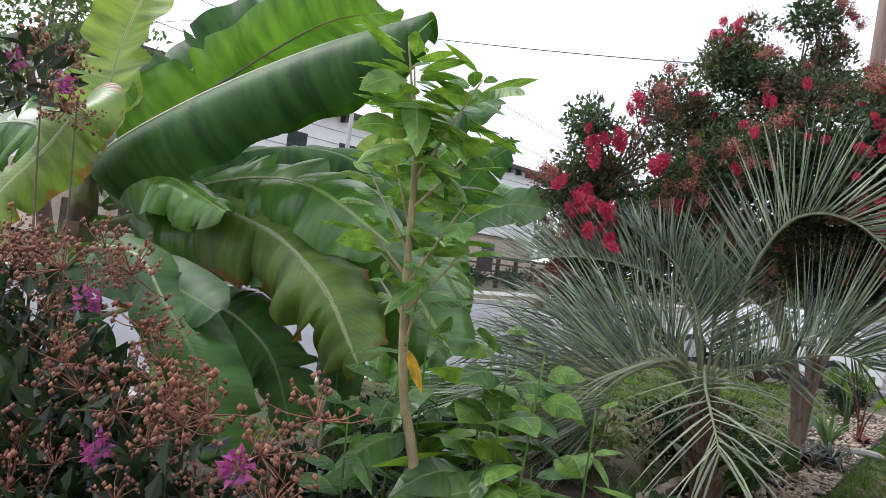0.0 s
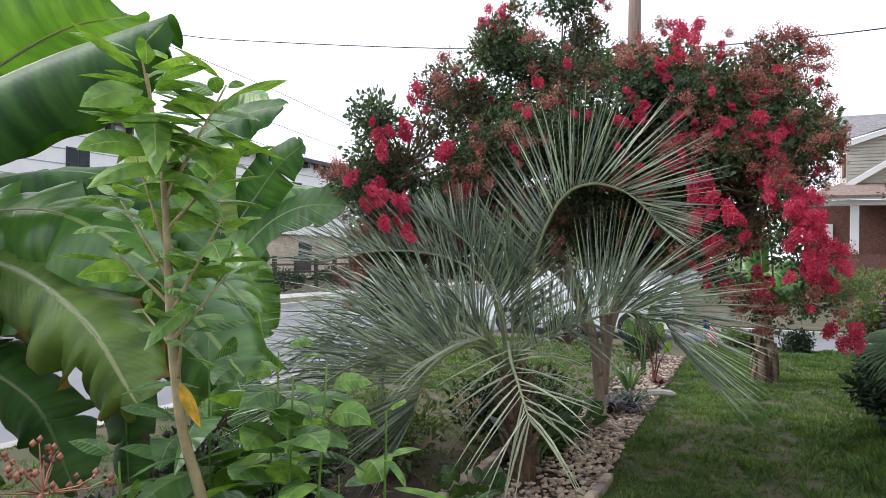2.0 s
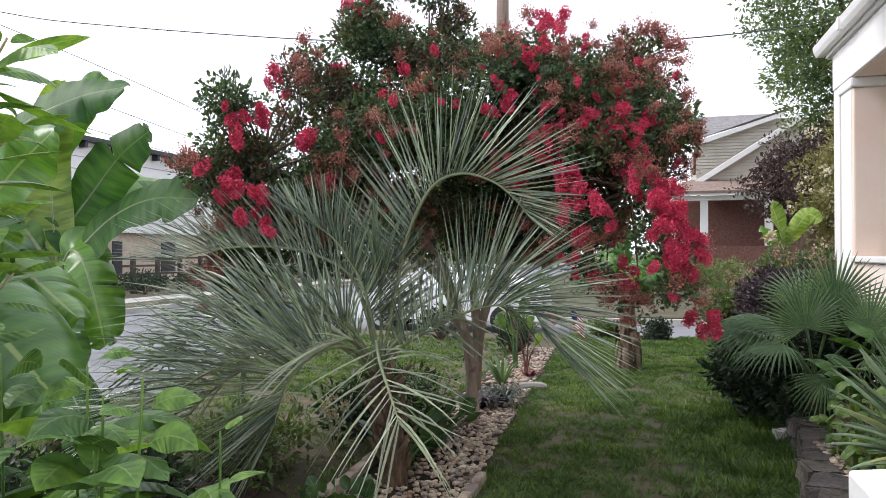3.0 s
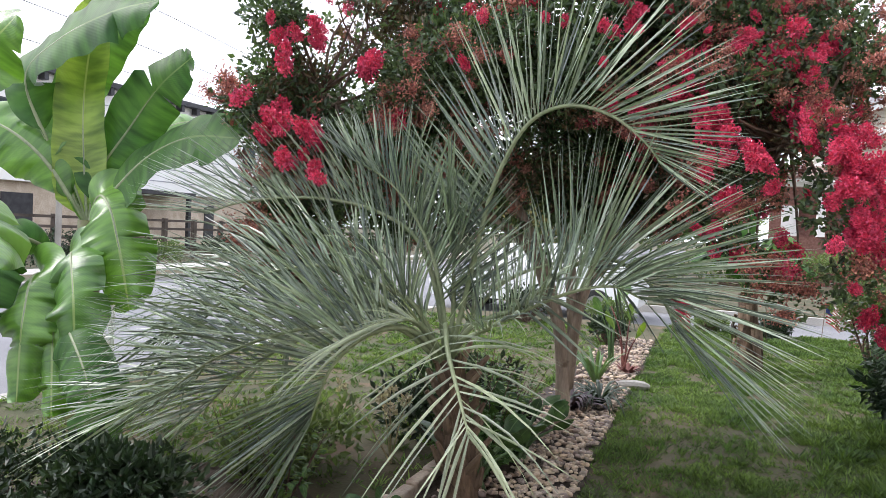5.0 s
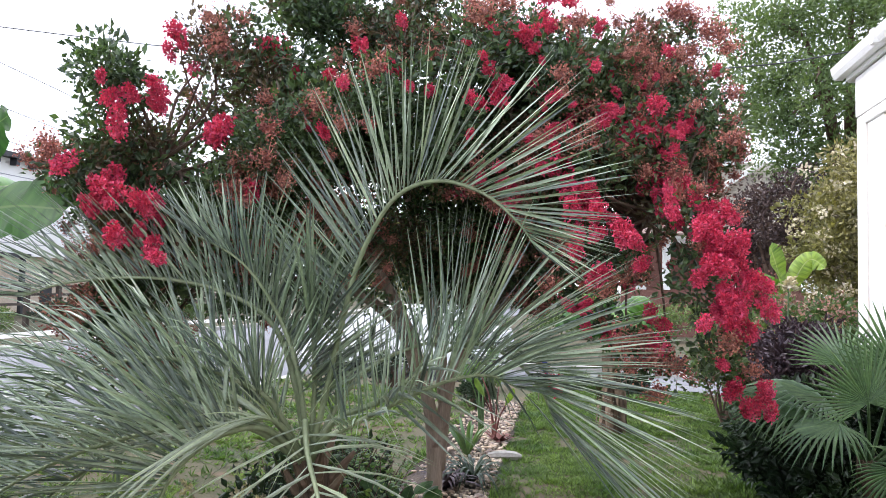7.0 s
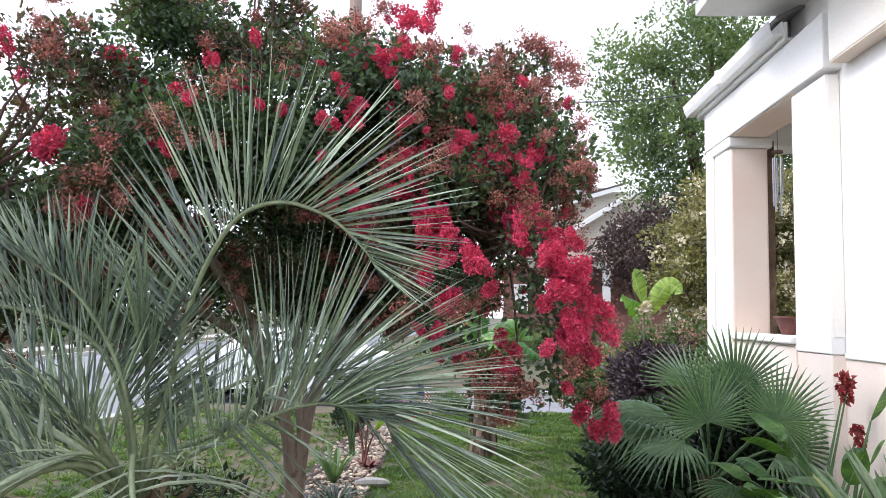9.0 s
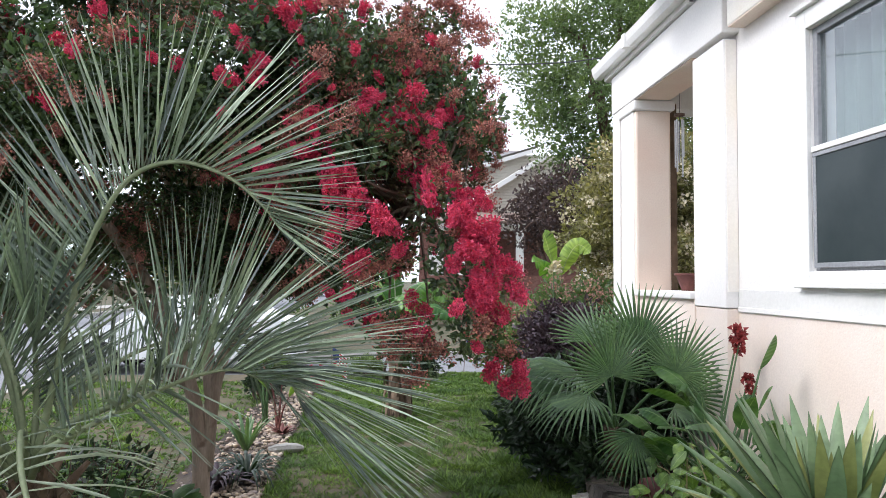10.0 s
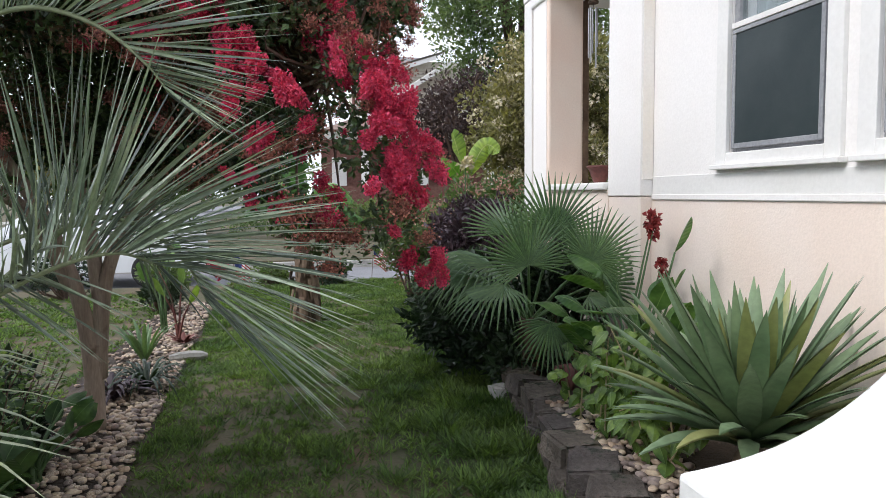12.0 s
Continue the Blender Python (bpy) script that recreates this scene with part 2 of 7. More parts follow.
M_BANANA = veined_leaf("banana_leaf", (0.078, 0.20, 0.04), (0.16, 0.335, 0.075), (0.30, 0.40, 0.14), 75, 0.34, 0.28, bump=0.09, edge=(0.30, 0.25, 0.07), edge_at=1.02, spec=0.6)
M_BANANA_PALE = veined_leaf("young_banana_leaf", (0.22, 0.36, 0.075), (0.36, 0.48, 0.14), (0.46, 0.52, 0.22), 75, 0.4, 0.30)
# deeper green leaf; shade on undersides and inner blades is also in this colour
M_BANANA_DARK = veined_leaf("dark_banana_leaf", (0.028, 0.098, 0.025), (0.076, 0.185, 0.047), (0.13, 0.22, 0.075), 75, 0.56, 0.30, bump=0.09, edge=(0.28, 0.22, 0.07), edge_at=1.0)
M_BANANA_OLD = veined_leaf("ageing_banana_leaf", (0.15, 0.26, 0.055), (0.25, 0.38, 0.10), (0.46, 0.50, 0.24), 60, 0.42, 0.36, bump=0.2, edge=(0.27, 0.16, 0.05), edge_at=0.88, spec=0.45)
M_BANANA_STEM = surface("banana_stem", (0.10, 0.12, 0.04), (0.20, 0.20, 0.075), 3, 0.5, 0.3, 25, wear=(0.07, 0.04, 0.025), wear_at=0.5, stretch=(3, 3, 0.5))
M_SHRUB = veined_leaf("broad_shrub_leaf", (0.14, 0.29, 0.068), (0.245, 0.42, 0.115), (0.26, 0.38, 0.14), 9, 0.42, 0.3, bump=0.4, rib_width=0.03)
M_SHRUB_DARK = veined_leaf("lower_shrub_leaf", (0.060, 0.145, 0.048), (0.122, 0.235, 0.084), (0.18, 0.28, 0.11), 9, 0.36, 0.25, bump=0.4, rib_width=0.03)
M_SHRUB_STEM = surface("tan_shrub_stem", (0.34, 0.28, 0.15), (0.47, 0.40, 0.23), 8, 0.7, 0.3, 40)
M_YELLOW = veined_leaf("yellowed_leaf", (0.62, 0.36, 0.035), (0.74, 0.48, 0.07), (0.6, 0.4, 0.1), 9, 0.5, 0.3)
M_DARK_LEAF = surface("dark_shrub_leaf", (0.018, 0.040, 0.022), (0.045, 0.08, 0.038), 2, 0.4, 0, 20, translucent=0.12, vary="island", vary_amount=0.4)
M_PURPLE_LEAF = surface("plum_leaf", (0.045, 0.025, 0.045), (0.10, 0.065, 0.095), 2, 0.45, 0, 20, translucent=0.12, vary="island", vary_amount=0.5)
M_HOSTA = veined_leaf("dark_border_leaf", (0.035, 0.085, 0.032), (0.075, 0.145, 0.05), (0.10, 0.17, 0.07), 8, 0.45, 0.15)
M_VINE = veined_leaf("heart_leaf", (0.11, 0.20, 0.05), (0.20, 0.31, 0.09), (0.2, 0.3, 0.11), 6, 0.45, 0.28)
M_TREE_LEAF = surface("tree_leaf", (0.10, 0.165, 0.07), (0.20, 0.27, 0.12), 0.5, 0.5, 0, 20, translucent=0.34, vary="island", vary_amount=0.4)
M_OLIVE_LEAF = surface("olive_leaf", (0.18, 0.185, 0.075), (0.31, 0.28, 0.14), 0.6, 0.55, 0, 20, translucent=0.25, vary="island", vary_amount=0.5)
M_MAROON_LEAF = surface("maroon_leaf", (0.045, 0.025, 0.03), (0.085, 0.05, 0.05), 0.6, 0.5, 0, 20, translucent=0.2, vary="island", vary_amount=0.4)
M_CREAM_PETAL = surface("cream_petal", (0.55, 0.46, 0.36), (0.74, 0.68, 0.58), 6, 0.7, 0, 20, translucent=0.2, vary="island", vary_amount=0.25)
M_PINK_PETAL = surface("dusty_pink_petal", (0.36, 0.20, 0.18), (0.52, 0.32, 0.29), 6, 0.7, 0, 20, translucent=0.2, vary="island", vary_amount=0.35)
M_TERRACOTTA = surface("dark_red_clay", (0.13, 0.04, 0.035), (0.20, 0.07, 0.055), 5, 0.7, 0.3, 40)
M_FLAG_RED = surface("flag_red", (0.45, 0.04, 0.05), (0.52, 0.06, 0.07), 5, 0.8, 0, 60)
M_FLAG_BLUE = surface("flag_blue", (0.03, 0.05, 0.17), (0.05, 0.07, 0.22), 5, 0.8, 0, 60)
M_WIRE = surface("cable", (0.06, 0.06, 0.065), (0.09, 0.09, 0.095), 2, 0.6, 0, 20)

# ---------------------------------------------------------------- mesh tools


class Build:
    """Collects vertices, faces, blade coordinates and material slots of one mesh."""

    def __init__(self):
        self.v, self.f, self.uv, self.mi, self.count = [], [], [], [], 0

    def add(self, verts, faces, uv=None, slot=0):
        verts = np.asarray(verts, float).reshape(-1, 3)
        self.v.append(verts)
        self.uv.append(np.zeros((len(verts), 2)) if uv is None else np.asarray(uv, float))
        self.f.extend(tuple(int(i) + self.count for i in face) for face in faces)
        self.mi.extend([slot] * len(faces))
        self.count += len(verts)
        return self

    def box(self, lo, hi, slot=0):
        (a, b, c), (d, e, g) = lo, hi
        return self.add([(a, b, c), (d, b, c), (d, e, c), (a, e, c), (a, b, g), (d, b, g), (d, e, g), (a, e, g)],
                        [(0, 3, 2, 1), (4, 5, 6, 7), (0, 1, 5, 4), (1, 2, 6, 5), (2, 3, 7, 6), (3, 0, 4, 7)], slot=slot)

    def tube(self, pts, radii, n=8, slot=0, cap=True, wobble=0.0):
        pts = np.asarray(pts, float)
        radii = np.broadcast_to(np.asarray(radii, float), (len(pts),)) if np.ndim(radii) < 1 else np.asarray(radii, float)
        tan = np.gradient(pts, axis=0)
        tan /= np.linalg.norm(tan, axis=1)[:, None] + 1e-9
        ref = np.array((0.31, 0.95, 0.05)) if abs(tan[:, 2]).mean() > 0.6 else np.array((0.0, 0.0, 1.0))
        side = np.cross(tan, ref)
        side /= np.linalg.norm(side, axis=1)[:, None] + 1e-9
        up = np.cross(side, tan)
        a = np.linspace(0, 2 * np.pi, n, endpoint=False)
        r = radii[:, None] * (1 + wobble * np.sin(a * 3 + 0.7)[None, :] + wobble * 0.6 * np.sin(a * 2 + np.arange(len(pts))[:, None] * 0.8))
        ring = pts[:, None] + r[..., None] * (np.cos(a)[None, :, None] * side[:, None] + np.sin(a)[None, :, None] * up[:, None])
        faces = [(i * n + j, i * n + (j + 1) % n, (i + 1) * n + (j + 1) % n, (i + 1) * n + j) for i in range(len(pts) - 1) for j in range(n)]
        if cap:
            faces += [tuple(range(n - 1, -1, -1)), tuple((len(pts) - 1) * n + j for j in range(n))]
        return self.add(ring.reshape(-1, 3), faces, slot=slot)

    def ribbon(self, pts, side, half, lift=0.0, slot=0):
        """A narrow blade folded along its middle: lift raises its two edges."""
        pts, side, half = np.asarray(pts, float), np.asarray(side, float), np.asarray(half, float)
        tan = np.gradient(pts, axis=0)
        tan /= np.linalg.norm(tan, axis=1)[:, None] + 1e-9
        side = np.broadcast_to(side, pts.shape)
        side = side - (side * tan).sum(1)[:, None] * tan
        side = side / (np.linalg.norm(side, axis=1)[:, None] + 1e-9)
        nor = np.cross(tan, side)
        n = len(pts)
        e = nor * (half * lift)[:, None]
        v = np.concatenate([pts - side * half[:, None] + e, pts, pts + side * half[:, None] + e])
        s = np.linspace(0, 1, n)
        uv = np.concatenate([np.c_[np.zeros(n), s], np.c_[np.full(n, 0.5), s], np.c_[np.ones(n), s]])
        faces = [(k * n + i, (k + 1) * n + i, (k + 1) * n + i + 1, k * n + i + 1) for k in range(2) for i in range(n - 1)]
        return self.add(v, faces, uv, slot)

    def leaves(self, at, along, across, length, width, fold=0.25, slot=0):
        """Many small pointed leaves, each a folded lozenge."""
        at, along, across = (np.asarray(q, float) for q in (at, along, across))
        n = len(at)
        length, width = np.broadcast_to(length, (n,))[:, None], np.broadcast_to(width, (n,))[:, None]
        along = along / (np.linalg.norm(along, axis=1)[:, None] + 1e-9)
        across = across - (across * along).sum(1)[:, None] * along
        across /= np.linalg.norm(across, axis=1)[:, None] + 1e-9
        nor = np.cross(along, across)
        mid = at + along * length * 0.45
        v = np.stack([at, mid + across * width * 0.5 + nor * width * fold, at + along * length, mid - across * width * 0.5 + nor * width * fold], 1)
        idx = np.arange(n)[:, None] * 4
        faces = np.concatenate([idx + np.array([[0, 1, 2]]), idx + np.array([[0, 2, 3]])])
        uv = np.tile(np.array([(0.5, 0), (1, 0.45), (0.5, 1), (0, 0.45)], float), (n, 1))
        return self.add(v.reshape(-1, 3), faces.tolist(), uv, slot)

    def mesh(self, name, mats, smooth=False):
        me = bpy.data.meshes.new(name)
        v, uv = np.concatenate(self.v), np.concatenate(self.uv)
        me.from_pydata(v.tolist(), [], self.f)
        for m in mats if isinstance(mats, (list, tuple)) else [mats]:
            me.materials.append(m)
        me.polygons.foreach_set("material_index", self.mi)
        layer = me.uv_layers.new(name="UVMap")
        loops = np.empty(len(me.loops), int)
        me.loops.foreach_get("vertex_index", loops)
        layer.data.foreach_set("uv", uv[loops].ravel())
        if smooth:
            me.polygons.foreach_set("use_smooth", [True] * len(me.polygons))
        me.update()
        return me


def world_of(ob):
    if ob.parent is None:
        return ob.matrix_basis.copy()
    return world_of(ob.parent) @ ob.matrix_parent_inverse @ ob.matrix_basis


def part(name, b, mats, parent=None, label="", smooth=False, bevel=0.0):
    """One mesh object of a Build or a ready mesh, under a thing or part."""
    me = b.mesh(name, mats, smooth) if isinstance(b, Build) else b
    ob = new(name, me)
    if bevel:
        mod = ob.modifiers.new("bevel", "BEVEL")
        mod.width, mod.segments, mod.limit_method = bevel, 2, "ANGLE"
    if parent is not None:
        ob.parent = parent
        ob.matrix_parent_inverse = world_of(parent).inverted()
    if label:
        ob["label"] = label
    return ob


def thing(name, at, label, category, group="", kind=""):
    ob = new(name)
    ob.empty_display_size = 0.1
    ob.location = at
    return tagged(ob, label, category, group, kind)


def curve(points, n):
    """Smooth line through points, n samples."""
    p = np.asarray(points, float)
    if len(p) == 2:
        return p[0] + (p[1] - p[0]) * np.linspace(0, 1, n)[:, None]
    ext = np.concatenate([[2 * p[0] - p[1]], p, [2 * p[-1] - p[-2]]])
    out = []
    for s in np.linspace(0, len(p) - 1 - 1e-6, n):
        i, u = int(s), s - int(s)
        a, b, c, d = ext[i:i + 4]
        out.append(0.5 * (2 * b + (c - a) * u + (2 * a - 5 * b + 4 * c - d) * u ** 2 + (3 * b - a - 3 * c + d) * u ** 3))
    return np.array(out)


def unit(v):
    v = np.asarray(v, float)
    return v / (np.linalg.norm(v) + 1e-9)


def box_part(name, lo, hi, mat, parent=None, label="", bevel=0.006):
    return part(name, Build().box(lo, hi), mat, parent, label, bevel=bevel)


def structure(name, b, mats, label, category):
    return tagged(part(name, b, mats), label, category, kind="structure")


rng = np.random.default_rng(7)

# ---------------------------------------------------------------- ground, roads, beds


def ground_height(x, y):
    return 0.012 * noise.noise((x * 0.9, y * 0.9, 3.0)) + 0.006 * noise.noise((x * 3, y * 3, 7.0))


def ground_sheet():
    b = Build()
    xs = np.concatenate([[-600, -200, -80, -40, -20, -10, -5.2], np.arange(-4.8, 3.61, 0.3), [4.5, 8, 20, 60, 200, 600]])
    ys = np.concatenate([[-200, -40, -10, -4], np.arange(-2, 15.6, 0.35), [16.6, 20, 28, 45, 90, 250, 700]])
    v = [(x, y, ground_height(x, y) if -5 < x < 3.7 and -2 < y < 15.5 else -0.16 if (x < -5 or y > 15.6) else 0.0) for y in ys for x in xs]
    n = len(xs)
    b.add(v, [(j * n + i, j * n + i + 1, (j + 1) * n + i + 1, (j + 1) * n + i) for j in range(len(ys) - 1) for i in range(n - 1)])
    return structure("ground", b, M_GRASS_SOIL, "mown green lawn with worn brownish patches", "lawn")


ground_sheet()
structure("road_side", Build().add([(-13.8, -80, -0.14), (-4.9, -80, -0.14), (-4.9, 120, -0.14), (-13.8, 120, -0.14)], [(0, 1, 2, 3)]), M_ROAD,
          "pale grey asphalt side street beside the garden", "road")
structure("road_front", Build().add([(-4.9, 16.4, -0.136), (60, 16.4, -0.136), (60, 19.2, -0.136), (-4.9, 19.2, -0.136)], [(0, 1, 2, 3)]), M_ROAD,
          "grey asphalt street beyond the end of the lawn", "road")
structure("kerb_near", Build().box((-5.0, -60, -0.2), (-4.82, 15.5, 0.0)), M_CONCRETE, "worn concrete kerb along the side street", "kerb")
structure("kerb_far", Build().box((-14.0, -60, -0.2), (-13.8, 90, 0.0)), M_CONCRETE, "concrete kerb across the side street", "kerb")
structure("kerb_front", Build().box((-3.6, 19.2, -0.2), (60, 19.4, 0.02)), M_CONCRETE, "pale concrete kerb across the front street", "kerb")
structure("verge_far", Build().box((-15.7, -60, -0.2), (-14.0, 90, -0.015)), M_GRASS_SOIL, "narrow grass verge across the side street", "lawn")
structure("pavement_far", Build().box((-17.3, -60, -0.2), (-15.7, 90, -0.005)), M_CONCRETE, "pale concrete pavement across the side street", "pavement")
structure("lawn_far", Build().box((-3.6, 19.4, -0.2), (60, 31, 0.05)), M_GRASS_SOIL, "bright lawn across the front street", "lawn")


def lawn_grass(x, y, tall, broad, label):
    """Tufts round the points x, y: several blades that lean out from each tuft's heart; worn strips stay thin."""
    worn = np.array([noise.noise((a * 1.1, c * 1.1, 1.5)) + 0.6 * noise.noise((a * 3.1, c * 3.1, 4.5)) for a, c in zip(x, y)])
    strip = np.exp(-((x - 1.25 - 0.12 * np.sin(y * 1.3)) / 0.33) ** 2)
    keep = (worn > -0.30 + 0.55 * strip) | (rng.random(len(x)) < 0.35)
    x, y, worn = x[keep], y[keep], worn[keep]
    lush = np.array([max(0.35, 1 + 1.1 * noise.noise((a * 3.2, c * 3.2, 8))) for a, c in zip(x, y)])
    n = 9
    x, y, lush, worn = (np.repeat(q, n) for q in (x, y, lush, worn))
    m = len(x)
    ang, off = rng.uniform(0, 2 * np.pi, m), rng.uniform(0, 0.035, m)
    x, y = x + np.cos(ang) * off, y + np.sin(ang) * off
    at = np.c_[x, y, [ground_height(a, c) - 0.005 for a, c in zip(x, y)]]
    bend = ang + rng.normal(0, 0.7, m)
    lean = off / 0.035 * 1.5 + rng.uniform(0.2, 1.0, m)
    scale = broad * (1 + np.clip(y - 5, 0, 10) * 0.13)
    size = tall * rng.uniform(0.5, 1.5, m) * lush * (1 + np.clip(y - 5, 0, 10) * 0.02)
    b = Build().leaves(at, np.c_[np.cos(bend) * lean, np.sin(bend) * lean, np.ones(m)], np.c_[-np.sin(bend), np.cos(bend), np.zeros(m)], size, rng.uniform(0.005, 0.010, m) * scale, 0.3)
    return tagged(part("grass", b, M_GRASS), label, "grass", kind="stuff")


n = 26000
gy = 3.0 + 12.6 * rng.uniform(0, 1, n) ** 1.45
gx = rng.uniform(-0.25, 2.6, n) + rng.normal(0, 0.06, n)
ok = gx > -0.06 - 0.035 * np.clip(gy - 6, 0, 9) + rng.normal(0, 0.03, n)
lawn_grass(gx[ok], gy[ok], 0.046, 1.0, "short mown grass blades on the lawn")
n = 9000
lawn_grass(rng.uniform(-0.9, 3.25, n), rng.uniform(-1.6, 3.05, n), 0.046, 1.3, "short mown grass blades beside the banana bed")
n = 5000
lawn_grass(rng.normal(-2.9, 1.2, n).clip(-4.75, -0.98), 2.5 + 12 * rng.uniform(0, 1, n), 0.05, 1.5, "grass blades beside the street")
n = 4500
gy = rng.uniform(4.0, 9.4, n)
lawn_grass(2.12 + 0.14 * (gy - 6.2).clip(0, 2) - abs(rng.normal(0, 0.34, n)), gy, 0.085, 1.5, "longer grass along the bed edging")

# pebble border
BED_L, BED_R = -0.9, -0.1


def bed_edge(y):
    return -0.05 - 0.035 * max(0.0, y - 6.0)


b = Build()
ys = np.linspace(4.9, 13.4, 40)
b.add([p for y in ys for p in ((BED_L - 0.02 * (y - 5) + 0.05 * noise.noise((y * 2, 0, 0)), y, 0.012), (bed_edge(y) + 0.05 * noise.noise((y * 2.5, 5, 0)), y, 0.012))], [(2 * i, 2 * i + 1, 2 * i + 3, 2 * i + 2) for i in range(39)])
bed = structure("pebble_bed", b, M_SOIL, "long planting bed of dark soil strewn with pale pebbles", "flower bed")


def pebble_mesh(seed):
    bm = bmesh.new()
    bmesh.ops.create_icosphere(bm, subdivisions=1, radius=1.0)
    r = random.Random(seed)
    sx, sy, sz = 1.0, r.uniform(0.6, 0.85), r.uniform(0.35, 0.55)
    for v in bm.verts:
        k = 1 + 0.18 * noise.noise(v.co * 1.3 + Vector((seed * 3.1, 0, 0)))
        v.co = Vector((v.co.x * sx * k, v.co.y * sy * k, v.co.z * sz * k))
    me = bpy.data.meshes.new("pebble")
    bm.to_mesh(me)
    bm.free()
    me.polygons.foreach_set("use_smooth", [True] * len(me.polygons))
    return me


PEBBLES = [pebble_mesh(i) for i in range(5)]

# ---------------------------------------------------------------- cream house with porch
WX = 3.392
house = thing("house", (WX, 6, 0), "cream stucco house with white trim, porch column and two windows", "house")


def wall_with_holes(name, x0, x1, y0, y1, z0, z1, holes, mat, label=""):
    """Wall slab along y with rectangular openings through it; holes: (y0, y1, z0, z1)."""
    yc = sorted({y0, y1, *[h[0] for h in holes], *[h[1] for h in holes]})
    zc = sorted({z0, z1, *[h[2] for h in holes], *[h[3] for h in holes]})

    def solid(i, j):
        if not (0 <= i < len(yc) - 1 and 0 <= j < len(zc) - 1):
            return False
        ym, zm = (yc[i] + yc[i + 1]) / 2, (zc[j] + zc[j + 1]) / 2
        return not any(h[0] < ym < h[1] and h[2] < zm < h[3] for h in holes)

    b = Build()
    for i in range(len(yc) - 1):
        for j in range(len(zc) - 1):
            if not solid(i, j):
                continue
            a, c, d, e = yc[i], yc[i + 1], zc[j], zc[j + 1]
            b.add([(x0, a, d), (x0, c, d), (x0, c, e), (x0, a, e)], [(0, 3, 2, 1)])
            b.add([(x1, a, d), (x1, c, d), (x1, c, e), (x1, a, e)], [(0, 1, 2, 3)])
            for ok, q in ((solid(i - 1, j), [(x0, a, d), (x0, a, e), (x1, a, e), (x1, a, d)]), (solid(i + 1, j), [(x0, c, d), (x1, c, d), (x1, c, e), (x0, c, e)]),
                          (solid(i, j - 1), [(x0, a, d), (x1, a, d), (x1, c, d), (x0, c, d)]), (solid(i, j + 1), [(x0, a, e), (x0, c, e), (x1, c, e), (x1, a, e)])):
                if not ok:
                    b.add(q, [(0, 1, 2, 3)])
    return part(name, b, mat, house, label)


WIN = [(5.80, 6.62), (4.66, 5.48)]
WZ0, WZ1 = 1.76, 3.24
wall_with_holes("wall", WX, WX + 0.25, -6, 8.33, 1.47, 4.35, [(a, c, WZ0, WZ1) for a, c in WIN], M_CREAM, "cream painted stucco side wall")
wall_with_holes("base_wall", WX, WX + 0.25, -6, 8.33, -0.2, 1.47, [], M_STUCCO, "peach stucco lower wall with fine cracks")
box_part("end_wall", (WX + 0.25, 8.08, -0.2), (9, 8.33, 4.35), M_STUCCO, house)
box_part("back_wall", (WX, -6.25, -0.2), (9, -6, 4.35), M_STUCCO, house)
box_part("far_wall", (9, -6.25, -0.2), (9.25, 8.33, 4.35), M_STUCCO, house)
# ledge moulding under the windows and the white upper band
box_part("ledge", (WX - 0.014, -6, 1.475), (WX, 7.56, 1.512), M_CREAM, house, "thin white water-table ledge", 0.005)
box_part("ledge_band", (WX - 0.006, -6, 1.512), (WX, 7.56, 1.64), M_WHITE, house, "white band above the ledge", 0.004)
box_part("pilaster", (WX - 0.10, 7.564, 1.50), (WX, 8.12, 3.50), M_CREAM, house, "square cream corner pilaster standing proud of the wall", 0.008)
box_part("pilaster_side", (WX - 0.085, 7.556, 1.62), (WX - 0.004, 7.564, 3.49), M_WARM, house, "bare peach-yellow stucco side of the pilaster", 0.002)
box_part("pilaster_foot", (WX - 0.09, 7.57, -0.1), (WX, 8.12, 1.496), M_STUCCO, house, "", 0.006)
box_part("frieze", (WX - 0.13, -6, 3.545), (WX, 7.44, 4.24), M_WARM, house, "projecting cream frieze above the windows", 0.008)
# thin sheet under the frieze: its shade painted as column tan
box_part("frieze_soffit", (WX - 0.125, -6, 3.535), (WX - 0.002, 7.43, 3.545), M_COLUMN, house, "underside of the frieze, its shade put into a tan colour", 0)


